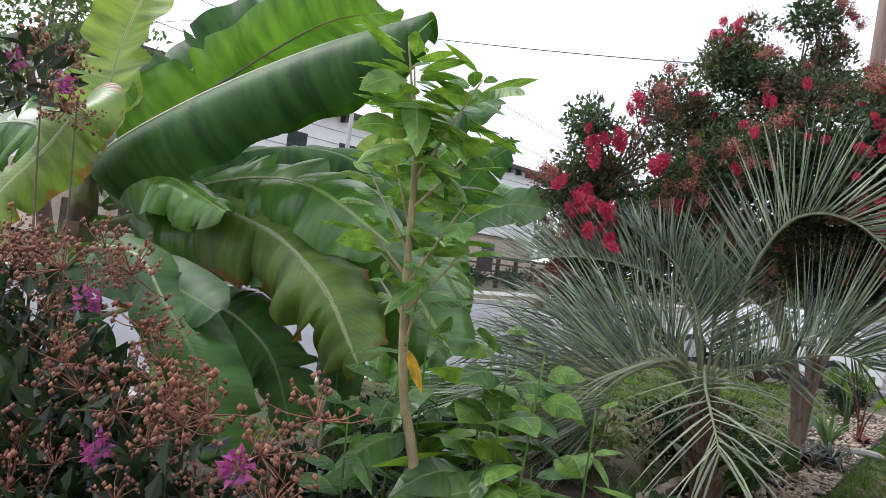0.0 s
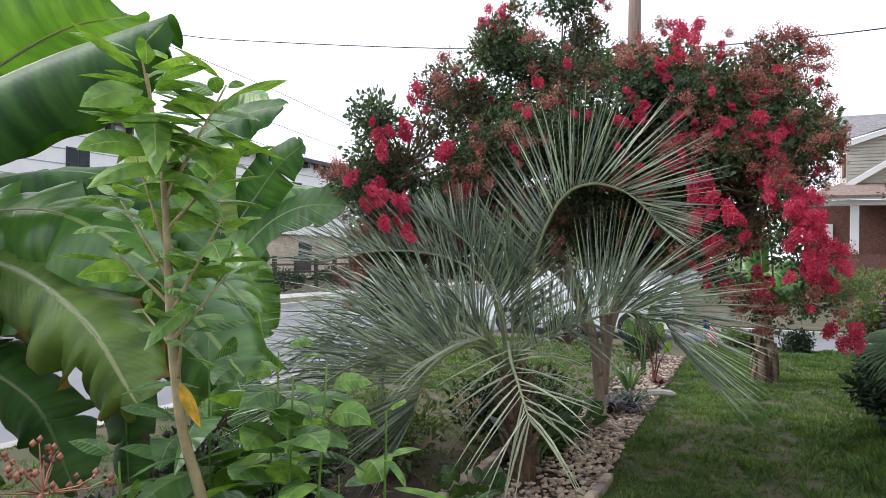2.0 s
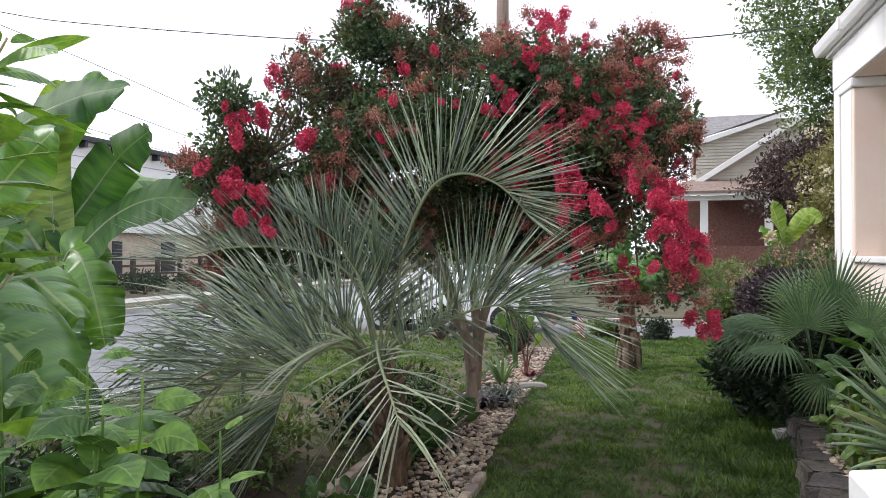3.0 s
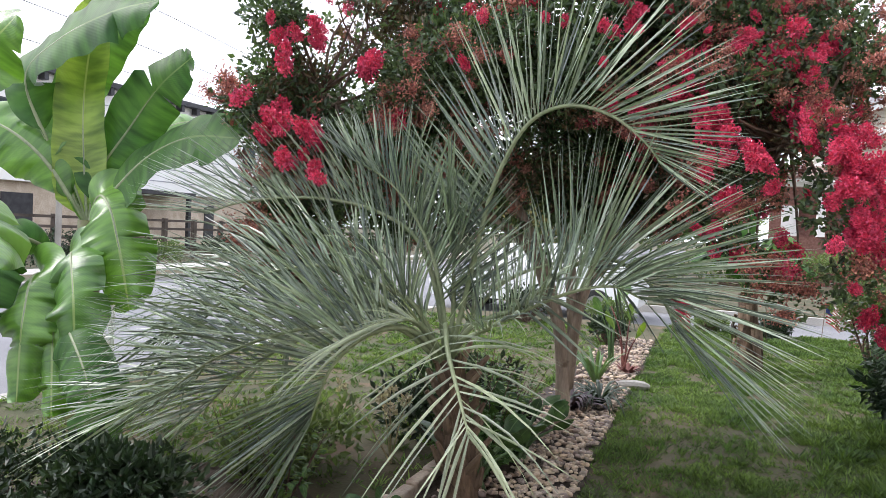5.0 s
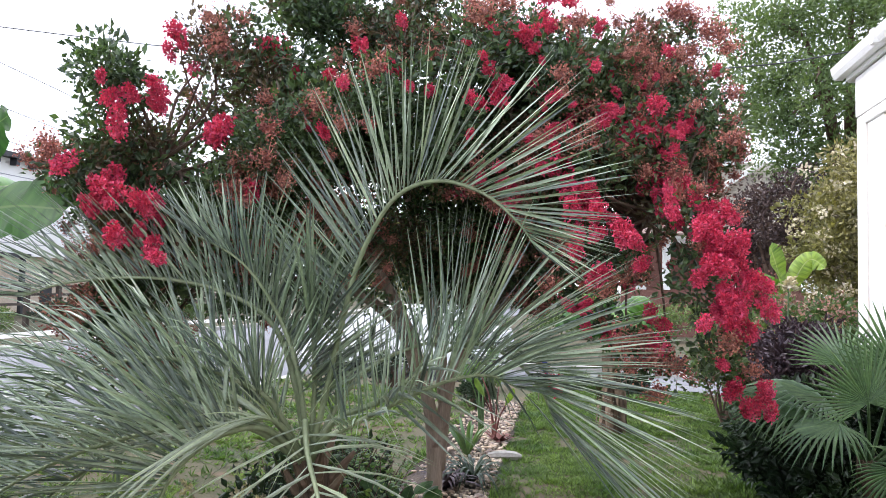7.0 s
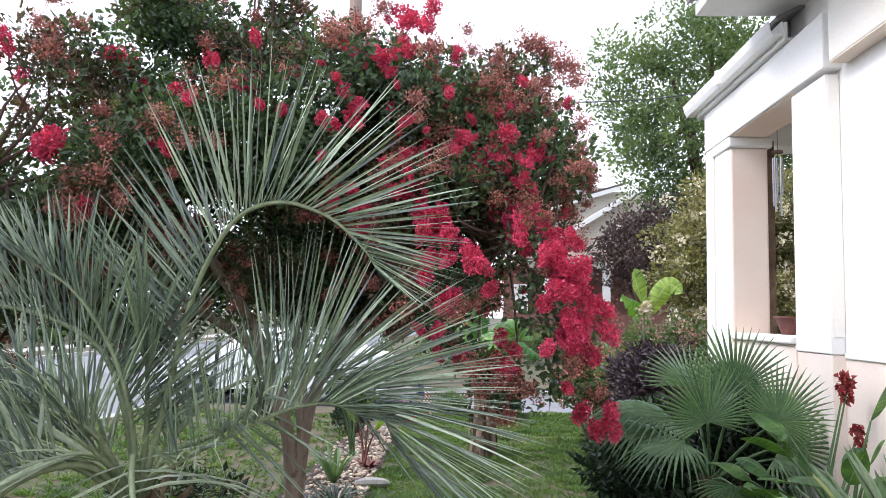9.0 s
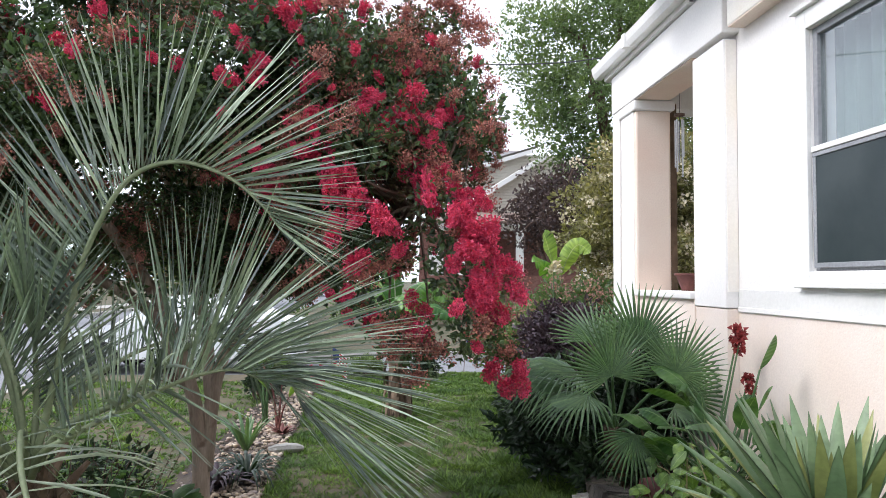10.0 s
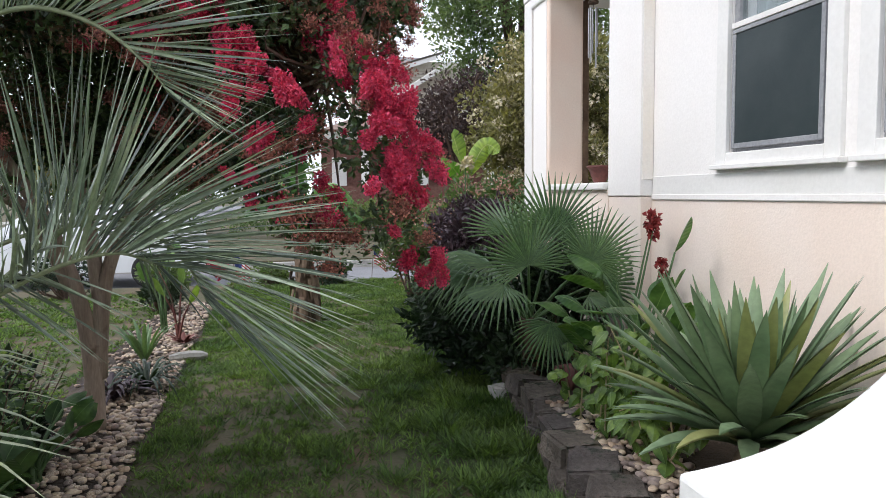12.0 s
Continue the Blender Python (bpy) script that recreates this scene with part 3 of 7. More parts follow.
def window(y0, y1):
    GX = WX - 0.085
    w = part("window", Build().box((GX + 0.10, y0, WZ0), (GX + 0.16, y0 + 0.045, WZ1)).box((GX + 0.10, y1 - 0.045, WZ0), (GX + 0.16, y1, WZ1))
             .box((GX + 0.10, y0 + 0.045, WZ1 - 0.045), (GX + 0.16, y1 - 0.045, WZ1)).box((GX + 0.10, y0 + 0.045, WZ0), (GX + 0.16, y1 - 0.045, WZ0 + 0.05)),
             M_VINYL, house, "double-hung window in a grey frame", bevel=0.004)
    mid = 2.475
    part("meeting_rail", Build().box((GX + 0.06, y0 + 0.03, mid - 0.002), (GX + 0.11, y1 - 0.03, mid + 0.032)), M_WHITE, w, "white meeting rail", bevel=0.004)
    part("lower_sash", Build().box((GX + 0.07, y0 + 0.03, WZ0 + 0.02), (GX + 0.10, y0 + 0.06, mid - 0.03)).box((GX + 0.07, y1 - 0.06, WZ0 + 0.02), (GX + 0.10, y1 - 0.03, mid - 0.03))
         .box((GX + 0.07, y0 + 0.06, WZ0 + 0.02), (GX + 0.10, y1 - 0.06, WZ0 + 0.05)).box((GX + 0.066, y0 + 0.03, mid - 0.03), (GX + 0.10, y1 - 0.03, mid - 0.004)), M_VINYL, w, bevel=0.003)
    part("screen", Build().box((GX + 0.0745, y0 + 0.058, WZ0 + 0.048), (GX + 0.0765, y1 - 0.058, mid - 0.028)), M_SCREEN, w, "dark insect screen over the lower sash")
    for z0, z1 in ((mid + 0.03, WZ1 - 0.04),):
        g = part("pane", Build().box((GX + 0.122, y0 + 0.04, z0), (GX + 0.128, y1 - 0.04, z1)), M_GLASS, w, "clear reflecting pane")
        g.visible_shadow = False
    g = part("pane", Build().box((GX + 0.080, y0 + 0.058, WZ0 + 0.048), (GX + 0.085, y1 - 0.058, mid - 0.028)), M_GLASS, w, "clear reflecting pane")
    g.visible_shadow = False
    # casing and sill
    part("casing", Build().box((WX - 0.03, y0 - 0.11, WZ0 - 0.07), (WX, y0, WZ1 + 0.12)).box((WX - 0.03, y1, WZ0 - 0.07), (WX, y1 + 0.11, WZ1 + 0.12))
         .box((WX - 0.03, y0, WZ1), (WX, y1, WZ1 + 0.12)), M_WHITE, w, "white painted casing", bevel=0.005)
    part("sill", Build().box((WX - 0.055, y0 - 0.13, WZ0 - 0.10), (WX, y1 + 0.13, WZ0 - 0.07)).box((WX - 0.03, y0, WZ0 - 0.07), (WX + 0.05, y1, WZ0 - 0.002)), M_WHITE, w, "white projecting sill", bevel=0.005)
    part("drip_cap", Build().box((WX - 0.06, y0 - 0.13, WZ1 + 0.12), (WX, y1 + 0.13, WZ1 + 0.15)), M_WHITE, w, bevel=0.005)
    # pleated curtain hung inside
    b = Build()
    n = 60
    yy = np.linspace(y0 + 0.02, y1 - 0.02, n)
    xx = WX + 0.16 + 0.022 * np.sin(yy * 55) + 0.012 * np.sin(yy * 23 + 1)
    b.add(np.concatenate([np.c_[xx, yy, np.full(n, WZ0 - 0.05)], np.c_[xx, yy, np.full(n, WZ1 + 0.02)]]), [(i, i + 1, n + i + 1, n + i) for i in range(n - 1)])
    part("curtain", b, M_CURTAIN, w, "pleated grey-green curtain", smooth=True)


for a, c in WIN:
    window(a, c)

part("main_eave", Build().box((2.60, -6.4, 4.24), (WX + 0.2, 8.30, 4.36)), M_WHITE, house, "white boxed main eave", bevel=0.01)
part("main_roof", Build().add([(2.55, -6.5, 4.37), (2.55, 8.37, 4.37), (6.2, 8.37, 6.3), (6.2, -6.5, 6.3), (2.55, -6.5, 4.41), (2.55, 8.37, 4.41), (6.2, 8.37, 6.35), (6.2, -6.5, 6.35)],
                              [(0, 1, 2, 3), (5, 4, 7, 6), (1, 0, 4, 5), (2, 1, 5, 6)]), M_SHINGLE, house, "grey shingle main roof")
# porch
porch_z = 1.05
PX = WX - 0.10
box_part("porch_floor", (WX + 0.05, 8.33, -0.2), (8.5, 10.24, porch_z), M_CONCRETE, house, "concrete porch floor")
box_part("porch_low_wall", (PX, 8.12, -0.2), (WX + 0.05, 10.24, porch_z), M_STUCCO, house, bevel=0)
box_part("porch_parapet", (PX, 8.12, porch_z), (WX + 0.12, 9.50, 1.55), M_STUCCO, house)
box_part("parapet_cap", (PX - 0.04, 8.125, 1.55), (WX + 0.17, 9.495, 1.61), M_WHITE, house, "white parapet cap", 0.012)
box_part("porch_column", (PX, 9.50, porch_z), (PX + 0.36, 9.97, 3.42), M_COLUMN, house, "square peach stucco porch column", 0.02)
# west face of the peach column: light falling on it painted in as cream
box_part("column_face", (PX - 0.006, 9.56, porch_z), (PX, 9.95, 3.42), M_CREAM, house, "outer face of the column, its west light put into a cream colour", 0)
box_part("column_cap", (PX - 0.03, 9.47, 3.42), (PX + 0.40, 10.0, 3.525), M_WHITE, house, "white column capital", 0.02)
box_part("inner_post", (PX + 0.37, 9.62, porch_z), (PX + 0.47, 9.78, 3.525), M_STUB, house, "brown timber post behind the column", 0.008)
box_part("porch_beam", (PX - 0.03, 7.52, 3.53), (PX + 0.36, 10.22, 3.94), M_CREAM, house, "cream porch beam", 0.01)
# beam underside darkened by colour: tan stands in for the shade there
box_part("beam_soffit", (PX, 8.13, 3.522), (PX + 0.34, 9.46, 3.53), M_COLUMN, house, "underside of the porch beam, shaded by its tan colour", 0)
box_part("porch_beam_end", (PX + 0.36, 9.86, 3.53), (8.5, 10.22, 3.94), M_WHITE, house, bevel=0.01)
box_part("porch_ceiling", (PX + 0.36, 8.33, 3.90), (8.5, 9.86, 3.94), M_SIDING, house, "tan board porch ceiling", 0)
box_part("corner_trim", (PX - 0.02, 9.975, 0.0), (PX + 0.10, 10.215, 3.525), M_WHITE, house, "white corner board beside the column", 0.008)
box_part("porch_column", (8.0, 9.5, porch_z), (8.45, 9.95, 3.53), M_COLUMN, house, "square peach stucco porch column", 0.015)
# eave, gutter and roof
box_part("fascia", (PX - 0.07, 8.06, 3.945), (PX - 0.04, 10.36, 4.10), M_WHITE, house, "white fascia board")
box_part("soffit", (PX - 0.04, 8.06, 3.945), (WX + 0.3, 10.40, 3.97), M_WHITE, house, "white soffit boards", 0)


def gutter_profile():
    prof = [(0.0, 0.12), (0.0, 0.0), (-0.08, 0.0), (-0.105, 0.05), (-0.12, 0.12), (-0.11, 0.12), (-0.095, 0.05), (-0.075, 0.01), (-0.01, 0.01), (-0.01, 0.12)]
    b = Build()
    n = len(prof)
    v = [(WX - 0.17 + px, y, 3.99 + pz) for y in (8.08, 10.46) for px, pz in prof]
    b.add(v, [(i, (i + 1) % n, n + (i + 1) % n, n + i) for i in range(n)] + [tuple(range(n)), tuple(range(2 * n - 1, n - 1, -1))])
    return b


gut = part("gutter", gutter_profile(), M_WHITE, house, "white metal gutter")
part("gutter_joint", Build().box((WX - 0.305, 9.25, 3.982), (WX - 0.17, 9.33, 4.12)), M_WHITE, gut, bevel=0.004)
part("porch_roof", Build().add([(x, y, z + dz) for dz in (0.0, 0.035) for x, y, z in ((WX - 0.22, 8.06, 4.115), (WX - 0.22, 10.5, 4.115), (6.2, 10.5, 5.6), (6.2, 8.06, 5.6), (9.4, 8.06, 4.19), (9.4, 10.5, 4.19))],
                               [(3, 2, 1, 0), (4, 5, 2, 3), (6, 7, 8, 9), (9, 8, 11, 10), (0, 1, 7, 6), (1, 2, 8, 7), (2, 5, 11, 8), (3, 0, 6, 9), (4, 3, 9, 10), (5, 4, 10, 11)]), M_SHINGLE, house, "grey shingle porch roof")
part("gable_infill", Build().add([(WX, 10.2, 4.0), (9, 10.2, 4.0), (6.2, 10.2, 5.55)], [(0, 2, 1)]), M_STUCCO, house)

# ---------------------------------------------------------------- white masonry stair wall


def stair_wall():
    t = thing("stair_wall", (2.3, 4.4, 0), "white painted masonry stair wall with a sweeping curved top", "wall")
    n = 30
    s = np.linspace(0, 1, n)
    x = 2.05 + 1.34 * s
    top = np.minimum(0.61 + 0.10 * s + 0.78 * s ** 2.5, 1.2)
    y0, y1 = 3.7 + 0.5 * s, 4.82 + 0.05 * s
    b = Build()
    v = np.concatenate([np.c_[x, y0, np.full(n, -0.1)], np.c_[x, y0, top], np.c_[x, y1, top], np.c_[x, y1, np.full(n, -0.1)]])
    b.add(v, [(k * n + i, k * n + i + 1, (k + 1) * n + i + 1, (k + 1) * n + i) for k in range(3) for i in range(n - 1)] + [(0, n, 2 * n, 3 * n), (n - 1, 4 * n - 1, 3 * n - 1, 2 * n - 1)])
    part("coping", b, M_WHITE_WALL, t, bevel=0.02)
    return t


stair_wall()

# ---------------------------------------------------------------- block retaining wall and right bed
structure("bed_right", Build().add([(x, y, z) for y, x0, z in ((4.6, 2.15, 0.2), (6.1, 2.25, 0.2), (7.2, 2.45, 0.18), (8.3, 2.55, 0.12), (9.5, 2.45, 0.05), (12.5, 2.6, 0.03)) for x in (x0, WX)],
                                   [(2 * i, 2 * i + 1, 2 * i + 3, 2 * i + 2) for i in range(5)]), M_SOIL, "raised soil bed along the house wall", "flower bed")
retaining = thing("retaining_wall", (2.35, 6.8, 0), "low dark weathered concrete block edging two courses high", "retaining wall")


def block_mesh(seed, l, w, h):
    bm = bmesh.new()
    bmesh.ops.create_cube(bm, size=1.0)
    bmesh.ops.bevel(bm, geom=bm.edges[:], offset=0.09, segments=2, affect="EDGES")
    r = random.Random(seed)
    for v in bm.verts:
        k = Vector((noise.noise(v.co * 3 + Vector((seed, 0, 0))), noise.noise(v.co * 3 + Vector((0, seed, 0))), noise.noise(v.co * 3 + Vector((0, 0, seed))))) * 0.15
        v.co = Vector(((v.co.x + k.x) * w, (v.co.y + k.y) * l, (v.co.z + k.z) * h))
    me = bpy.data.meshes.new("block")
    bm.to_mesh(me)
    bm.free()
    me.materials.append(M_BLOCK)
    return me


blocks = [block_mesh(i, 0.30, 0.26, 0.12) for i in range(4)]
for course in range(2):
    for i in range(9):
        y = 5.15 + i * 0.315 + course * 0.15
        x = 2.24 + 0.05 * math.sin(y * 2.0) + 0.17 * max(0, y - 6.2) / 1.6
        o = part("block", blocks[(i + course * 2) % 4], None, retaining)
        o.matrix_basis = pose(x + course * 0.03, y, 0.05 + 0.115 * course, random.uniform(-5, 5), random.uniform(-5, 5), -8 + random.uniform(-16, 16))
        o.matrix_parent_inverse = retaining.matrix_basis.inverted()
edge = thing("stone_edging", (2.42, 7.72, 0), "pale flat edging stone half buried in grass", "edging stone")
o = part("stone", block_mesh(9, 0.16, 0.42, 0.10), None, edge)
o.matrix_basis = pose(2.40, 7.70, 0.09, 0, 0, 12)
o.matrix_parent_inverse = edge.matrix_basis.inverted()
o.data.materials[0] = M_CONCRETE

# ---------------------------------------------------------------- plants


def frond(parent, pts, pale=False, n=46, long=0.62, out=(0, 0, 1), v_angle=0.55, start=0.2, droop=0.12, width=0.0090, seed=0, curl=0.6, tip=1.0, rise=0.95, fan=0.0, loose=0.055):
    """A feather frond: tapering rib along pts, leaflets in two rows leaning out on the convex side of the bend."""
    r = np.random.default_rng(100 + seed)
    c = curve(pts, 40)
    tan = np.gradient(c, axis=0)
    tan /= np.linalg.norm(tan, axis=1)[:, None]
    bend = -np.gradient(tan, axis=0)
    k5 = np.ones(9) / 9
    bend = np.stack([np.convolve(np.pad(bend[:, i], 4, mode="edge"), k5, mode="valid") for i in range(3)], 1)
    bend /= np.linalg.norm(bend, axis=1)[:, None] + 1e-6
    rib = part("frond", Build().tube(c, np.linspace(0.018, 0.0045, 40), 6), M_RACHIS, parent, smooth=True)
    b = Build()
    out = unit(out)
    for s in np.linspace(start, 1.0, int(n * 1.12)):
        k = min(39, int(s * 39))
        u = s * 39 - k
        p = c[k] + (c[min(39, k + 1)] - c[k]) * u
        t = tan[k]
        face = unit(bend[k] * curl + out * (1 - curl))
        side = unit(np.cross(t, face))
        nor = unit(np.cross(side, t))
        q0 = (s - start) / (1.0 - start)
        prof = (0.56 + 0.44 * math.sin(math.pi * (q0 * 0.62 + 0.16))) * long * (1 - (1 - tip) * max(0, q0 - 0.6) / 0.4)
        fwd = 0.62 + 1.0 * max(0, q0 - 0.6) + fan * (2 * q0 - 1)
        for sgn in (-1, 1):
            ln = prof * r.uniform(0.92, 1.08)
            d = unit(t * fwd + side * sgn * v_angle * r.uniform(0.8, 1.2) + nor * rise * (1 - 0.47 * q0) * r.uniform(0.88, 1.1) + r.normal(0, loose, 3))
            q = np.linspace(0, 1, 5)[:, None]
            line = p + d * q * ln + np.array((0, 0, -1.0)) * droop * r.uniform(0.3, 1.8) * ln * q ** 2.2
            b.ribbon(line, np.cross(d, nor) + r.normal(0, 0.35, 3), width * np.array((0.55, 1.0, 0.85, 0.5, 0.05)) * r.uniform(0.8, 1.1), 0.45)
    part("frond_blade", b, M_PALM_PALE if pale else M_PALM, rib)["kind"] = "stuff"
    return rib


def pindo_palm():
    t = thing("pindo_palm", (-0.66, 5.74, 0), "grey-green feather palm with arching fronds and a short fibrous trunk", "palm")
    c = curve([(-0.60, 5.76, -0.02), (-0.63, 5.75, 0.4), (-0.70, 5.74, 0.85)], 12)
    part("trunk", Build().tube(c, np.linspace(0.10, 0.075, 12), 14, wobble=0.08), M_PALM_TRUNK, t, smooth=True)
    for i in range(34):
        a, z = i * 2.4, 0.12 + 0.7 * i / 34
        p = np.array((-0.60 - 0.1 * z, 5.76, z))
        d = np.array((math.cos(a), math.sin(a), 0))
        part("leaf_stub", Build().tube([p + d * 0.055, p + d * 0.11 + (0, 0, 0.06), p + d * (0.13 + 0.03 * (i % 3)) + (0, 0, 0.15)], [0.030, 0.024, 0.012], 6), M_STUB, t)
    P = (-0.70, 5.72, 0.80)
    up = lambda *p: [P, *p]
    frond(t, up((-0.61, 5.68, 1.15), (-0.52, 5.63, 1.5), (-0.42, 5.58, 1.83), (-0.25, 5.52, 2.10), (-0.04, 5.47, 2.18), (0.18, 5.44, 2.12), (0.34, 5.42, 1.99), (0.42, 5.41, 1.88)), n=66, long=0.72, out=(-0.45, -0.25, 0.85), start=0.22, v_angle=0.28, droop=0.02, seed=1, tip=0.45)
    frond(t, up((-0.56, 5.68, 1.04), (-0.28, 5.62, 1.18), (-0.03, 5.58, 1.39), (0.15, 5.56, 1.455), (0.32, 5.54, 1.39), (0.44, 5.52, 1.27), (0.51, 5.50, 1.13)), n=72, long=0.78, out=(0.0, -0.2, 1), start=0.25, v_angle=0.32, droop=0.05, seed=2)
    frond(t, up((-0.55, 5.5, 0.98), (-0.42, 5.45, 1.06), (-0.2, 5.42, 1.18), (0.03, 5.42, 1.29), (0.22, 5.42, 1.33), (0.36, 5.42, 1.28)), n=44, long=0.55, out=(0, -0.1, 1), start=0.3, v_angle=0.5, droop=0.12, seed=3)
    frond(t, up((-0.84, 5.6, 1.12), (-0.98, 5.55, 1.22), (-1.31, 5.48, 1.33), (-1.66, 5.4, 1.28), (-1.92, 5.35, 1.12), (-2.1, 5.3, 0.92)), n=66, long=0.78, out=(0.1, -0.25, 1), v_angle=0.5, droop=0.22, seed=4)
    frond(t, up((-0.78, 5.72, 1.2), (-0.91, 5.71, 1.50), (-1.17, 5.7, 1.65), (-1.49, 5.7, 1.71), (-1.82, 5.7, 1.71), (-2.14, 5.7, 1.67), (-2.36, 5.7, 1.60)), n=74, long=0.66, out=(0.0, -0.15, 1), v_angle=0.32, droop=0.03, seed=5, curl=0.3)
    frond(t, up((-0.74, 5.66, 1.25), (-0.84, 5.62, 1.55), (-1.02, 5.58, 1.80), (-1.28, 5.56, 1.94)), n=44, long=0.55, out=(-0.1, -0.3, 1), v_angle=0.3, droop=0.02, seed=15, curl=0.3, tip=0.6)
    frond(t, up((-0.82, 5.50, 1.02), (-1.00, 5.36, 1.0), (-1.15, 5.26, 0.84), (-1.21, 5.2, 0.64), (-1.23, 5.18, 0.54)), n=50, long=0.78, out=(-0.9, -0.3, 0.1), v_angle=0.45, droop=0.02, seed=6, curl=0.0, start=0.38, fan=0.7, loose=0.1)
    frond(t, up((-0.9, 5.62, 1.08), (-1.25, 5.48, 1.16), (-1.6, 5.36, 1.08), (-1.85, 5.26, 0.9), (-1.98, 5.2, 0.68)), n=56, long=0.82, out=(-0.7, -0.35, 0.2), v_angle=0.45, droop=0.08, seed=13, curl=0.4)
    frond(t, up((-0.65, 5.54, 1.06), (-0.57, 5.38, 0.96), (-0.48, 5.27, 0.83), (-0.40, 5.18, 0.71), (-0.35, 5.13, 0.62)), pale=True, n=17, long=0.64, out=(0.0, -0.8, 0.55), v_angle=0.95, droop=0.22, width=0.0085, start=0.12, seed=7, curl=0.0, rise=0.2, fan=0.6, loose=0.2)
    frond(t, up((-0.78, 5.50, 1.06), (-0.93, 5.38, 1.07), (-1.08, 5.29, 1.0)), pale=True, n=16, long=0.62, out=(-0.2, -0.5, 0.8), v_angle=0.5, droop=0.16, width=0.010, start=0.3, seed=8, curl=0.0, rise=0.15)
    frond(t, up((-0.92, 5.45, 1.04), (-1.30, 5.2, 1.02), (-1.68, 5.0, 0.86), (-1.95, 4.86, 0.62)), n=56, long=0.80, out=(-0.5, -0.4, 0.5), v_angle=0.5, droop=0.10, seed=17, curl=0.2, start=0.26, loose=0.09)
    frond(t, up((-0.95, 5.62, 1.02), (-1.40, 5.5, 0.95), (-1.80, 5.4, 0.72), (-2.05, 5.32, 0.45)), n=50, long=0.72, out=(-0.5, -0.4, 0.4), v_angle=0.55, droop=0.10, seed=18, curl=0.2, start=0.26, loose=0.09)
    frond(t, up((-0.6, 5.85, 1.1), (-0.45, 6.05, 1.3), (-0.15, 6.3, 1.4), (0.1, 6.5, 1.25)), n=40, long=0.5, out=(0, 0.1, 1), v_angle=0.5, droop=0.12, seed=10)
    frond(t, up((-0.90, 5.75, 1.02), (-1.3, 5.85, 1.08), (-1.7, 5.95, 0.98), (-1.95, 6.0, 0.8)), n=50, long=0.75, out=(0, -0.2, 1), v_angle=0.5, droop=0.25, seed=11)
    frond(t, up((-0.68, 5.72, 1.15), (-0.69, 5.70, 1.45), (-0.72, 5.68, 1.75)), n=34, long=0.62, out=(-0.4, -1, 0.1), v_angle=0.25, droop=0.0, start=0.3, seed=12)
    return t


def banana_leaf(parent, pts, width, mat, face=(0, -1, 0.3), hang=0.35, tears=6, seed=0, stalk=0.1, wave=0.028):
    """A banana blade along the midrib pts; face: which way its upper side looks; hang: droop of both halves (negative: raised)."""
    r = np.random.default_rng(500 + seed)
    n, m = 90, 13
    c = curve(pts, n)
    tan = np.gradient(c, axis=0)
    length = np.linalg.norm(np.diff(c, axis=0), axis=1).sum()
    tan /= np.linalg.norm(tan, axis=1)[:, None]
    face = unit(face)
    s = np.linspace(0, 1, n)
    prof = np.clip(np.minimum((s - stalk) / 0.10, 1), 0, 1) ** 0.6 * np.sqrt(np.clip(1 - ((s - 0.42) / 0.585) ** 4, 0, 1))
    prof[s < stalk] = 0.01
    tears = int(tears * 1.9)
    cuts = np.sort(r.uniform(stalk + 0.12, 0.96, tears))
    deep = r.uniform(0.35, 1.05, tears)
    lobe = np.cumsum(np.array([any(s[i] <= q < s[i] + 1 / n for q in cuts) for i in range(n)])) * 1.0
    v, uv = [], []
    for i in range(n):
        side = unit(np.cross(tan[i], face))
        nor = unit(np.cross(side, tan[i]))
        for j in range(m):
            a = (j / (m - 1) - 0.5) * 2
            h = abs(a)
            w = width * prof[i]
            for q, dp in zip(cuts, deep):
                gap = abs(s[i] - q) / 0.0085
                if (hash((int(q * 997), a > 0)) % 3) and gap < 1.2:
                    w *= 1 - dp * max(0, 1 - gap) * 0.8
            th = hang * h * 1.25 + 0.2 * math.sin(lobe[i] * 2.1 + 2 * (a > 0) + seed) * h
            ruffle = wave * 0.7 * math.sin(s[i] * 34 * length / 1.5 + a * 2 + seed) * h ** 1.5 + wave * 1.3 * math.sin(s[i] * 13 + seed * 1.7 + 3 * (a > 0)) * h
            v.append(c[i] + side * a * w * math.cos(th) - nor * (h * w * math.sin(th)) + nor * ruffle + tan[i] * h * w * 0.16)
            uv.append((j / (m - 1), s[i]))
    b = Build().add(v, [(i * m + j, i * m + j + 1, (i + 1) * m + j + 1, (i + 1) * m + j) for i in range(n - 1) for j in range(m - 1)], uv)
    leaf = part("leaf", b, mat, parent, smooth=True)
    part("midrib", Build().tube(c[:82] - np.array([unit(np.cross(unit(np.cross(tan[i], face)), tan[i])) for i in range(82)]) * 0.006, np.linspace(0.02, 0.004, 82) * min(1.2, width * 4), 6), M_RACHIS, leaf, smooth=True)
    return leaf


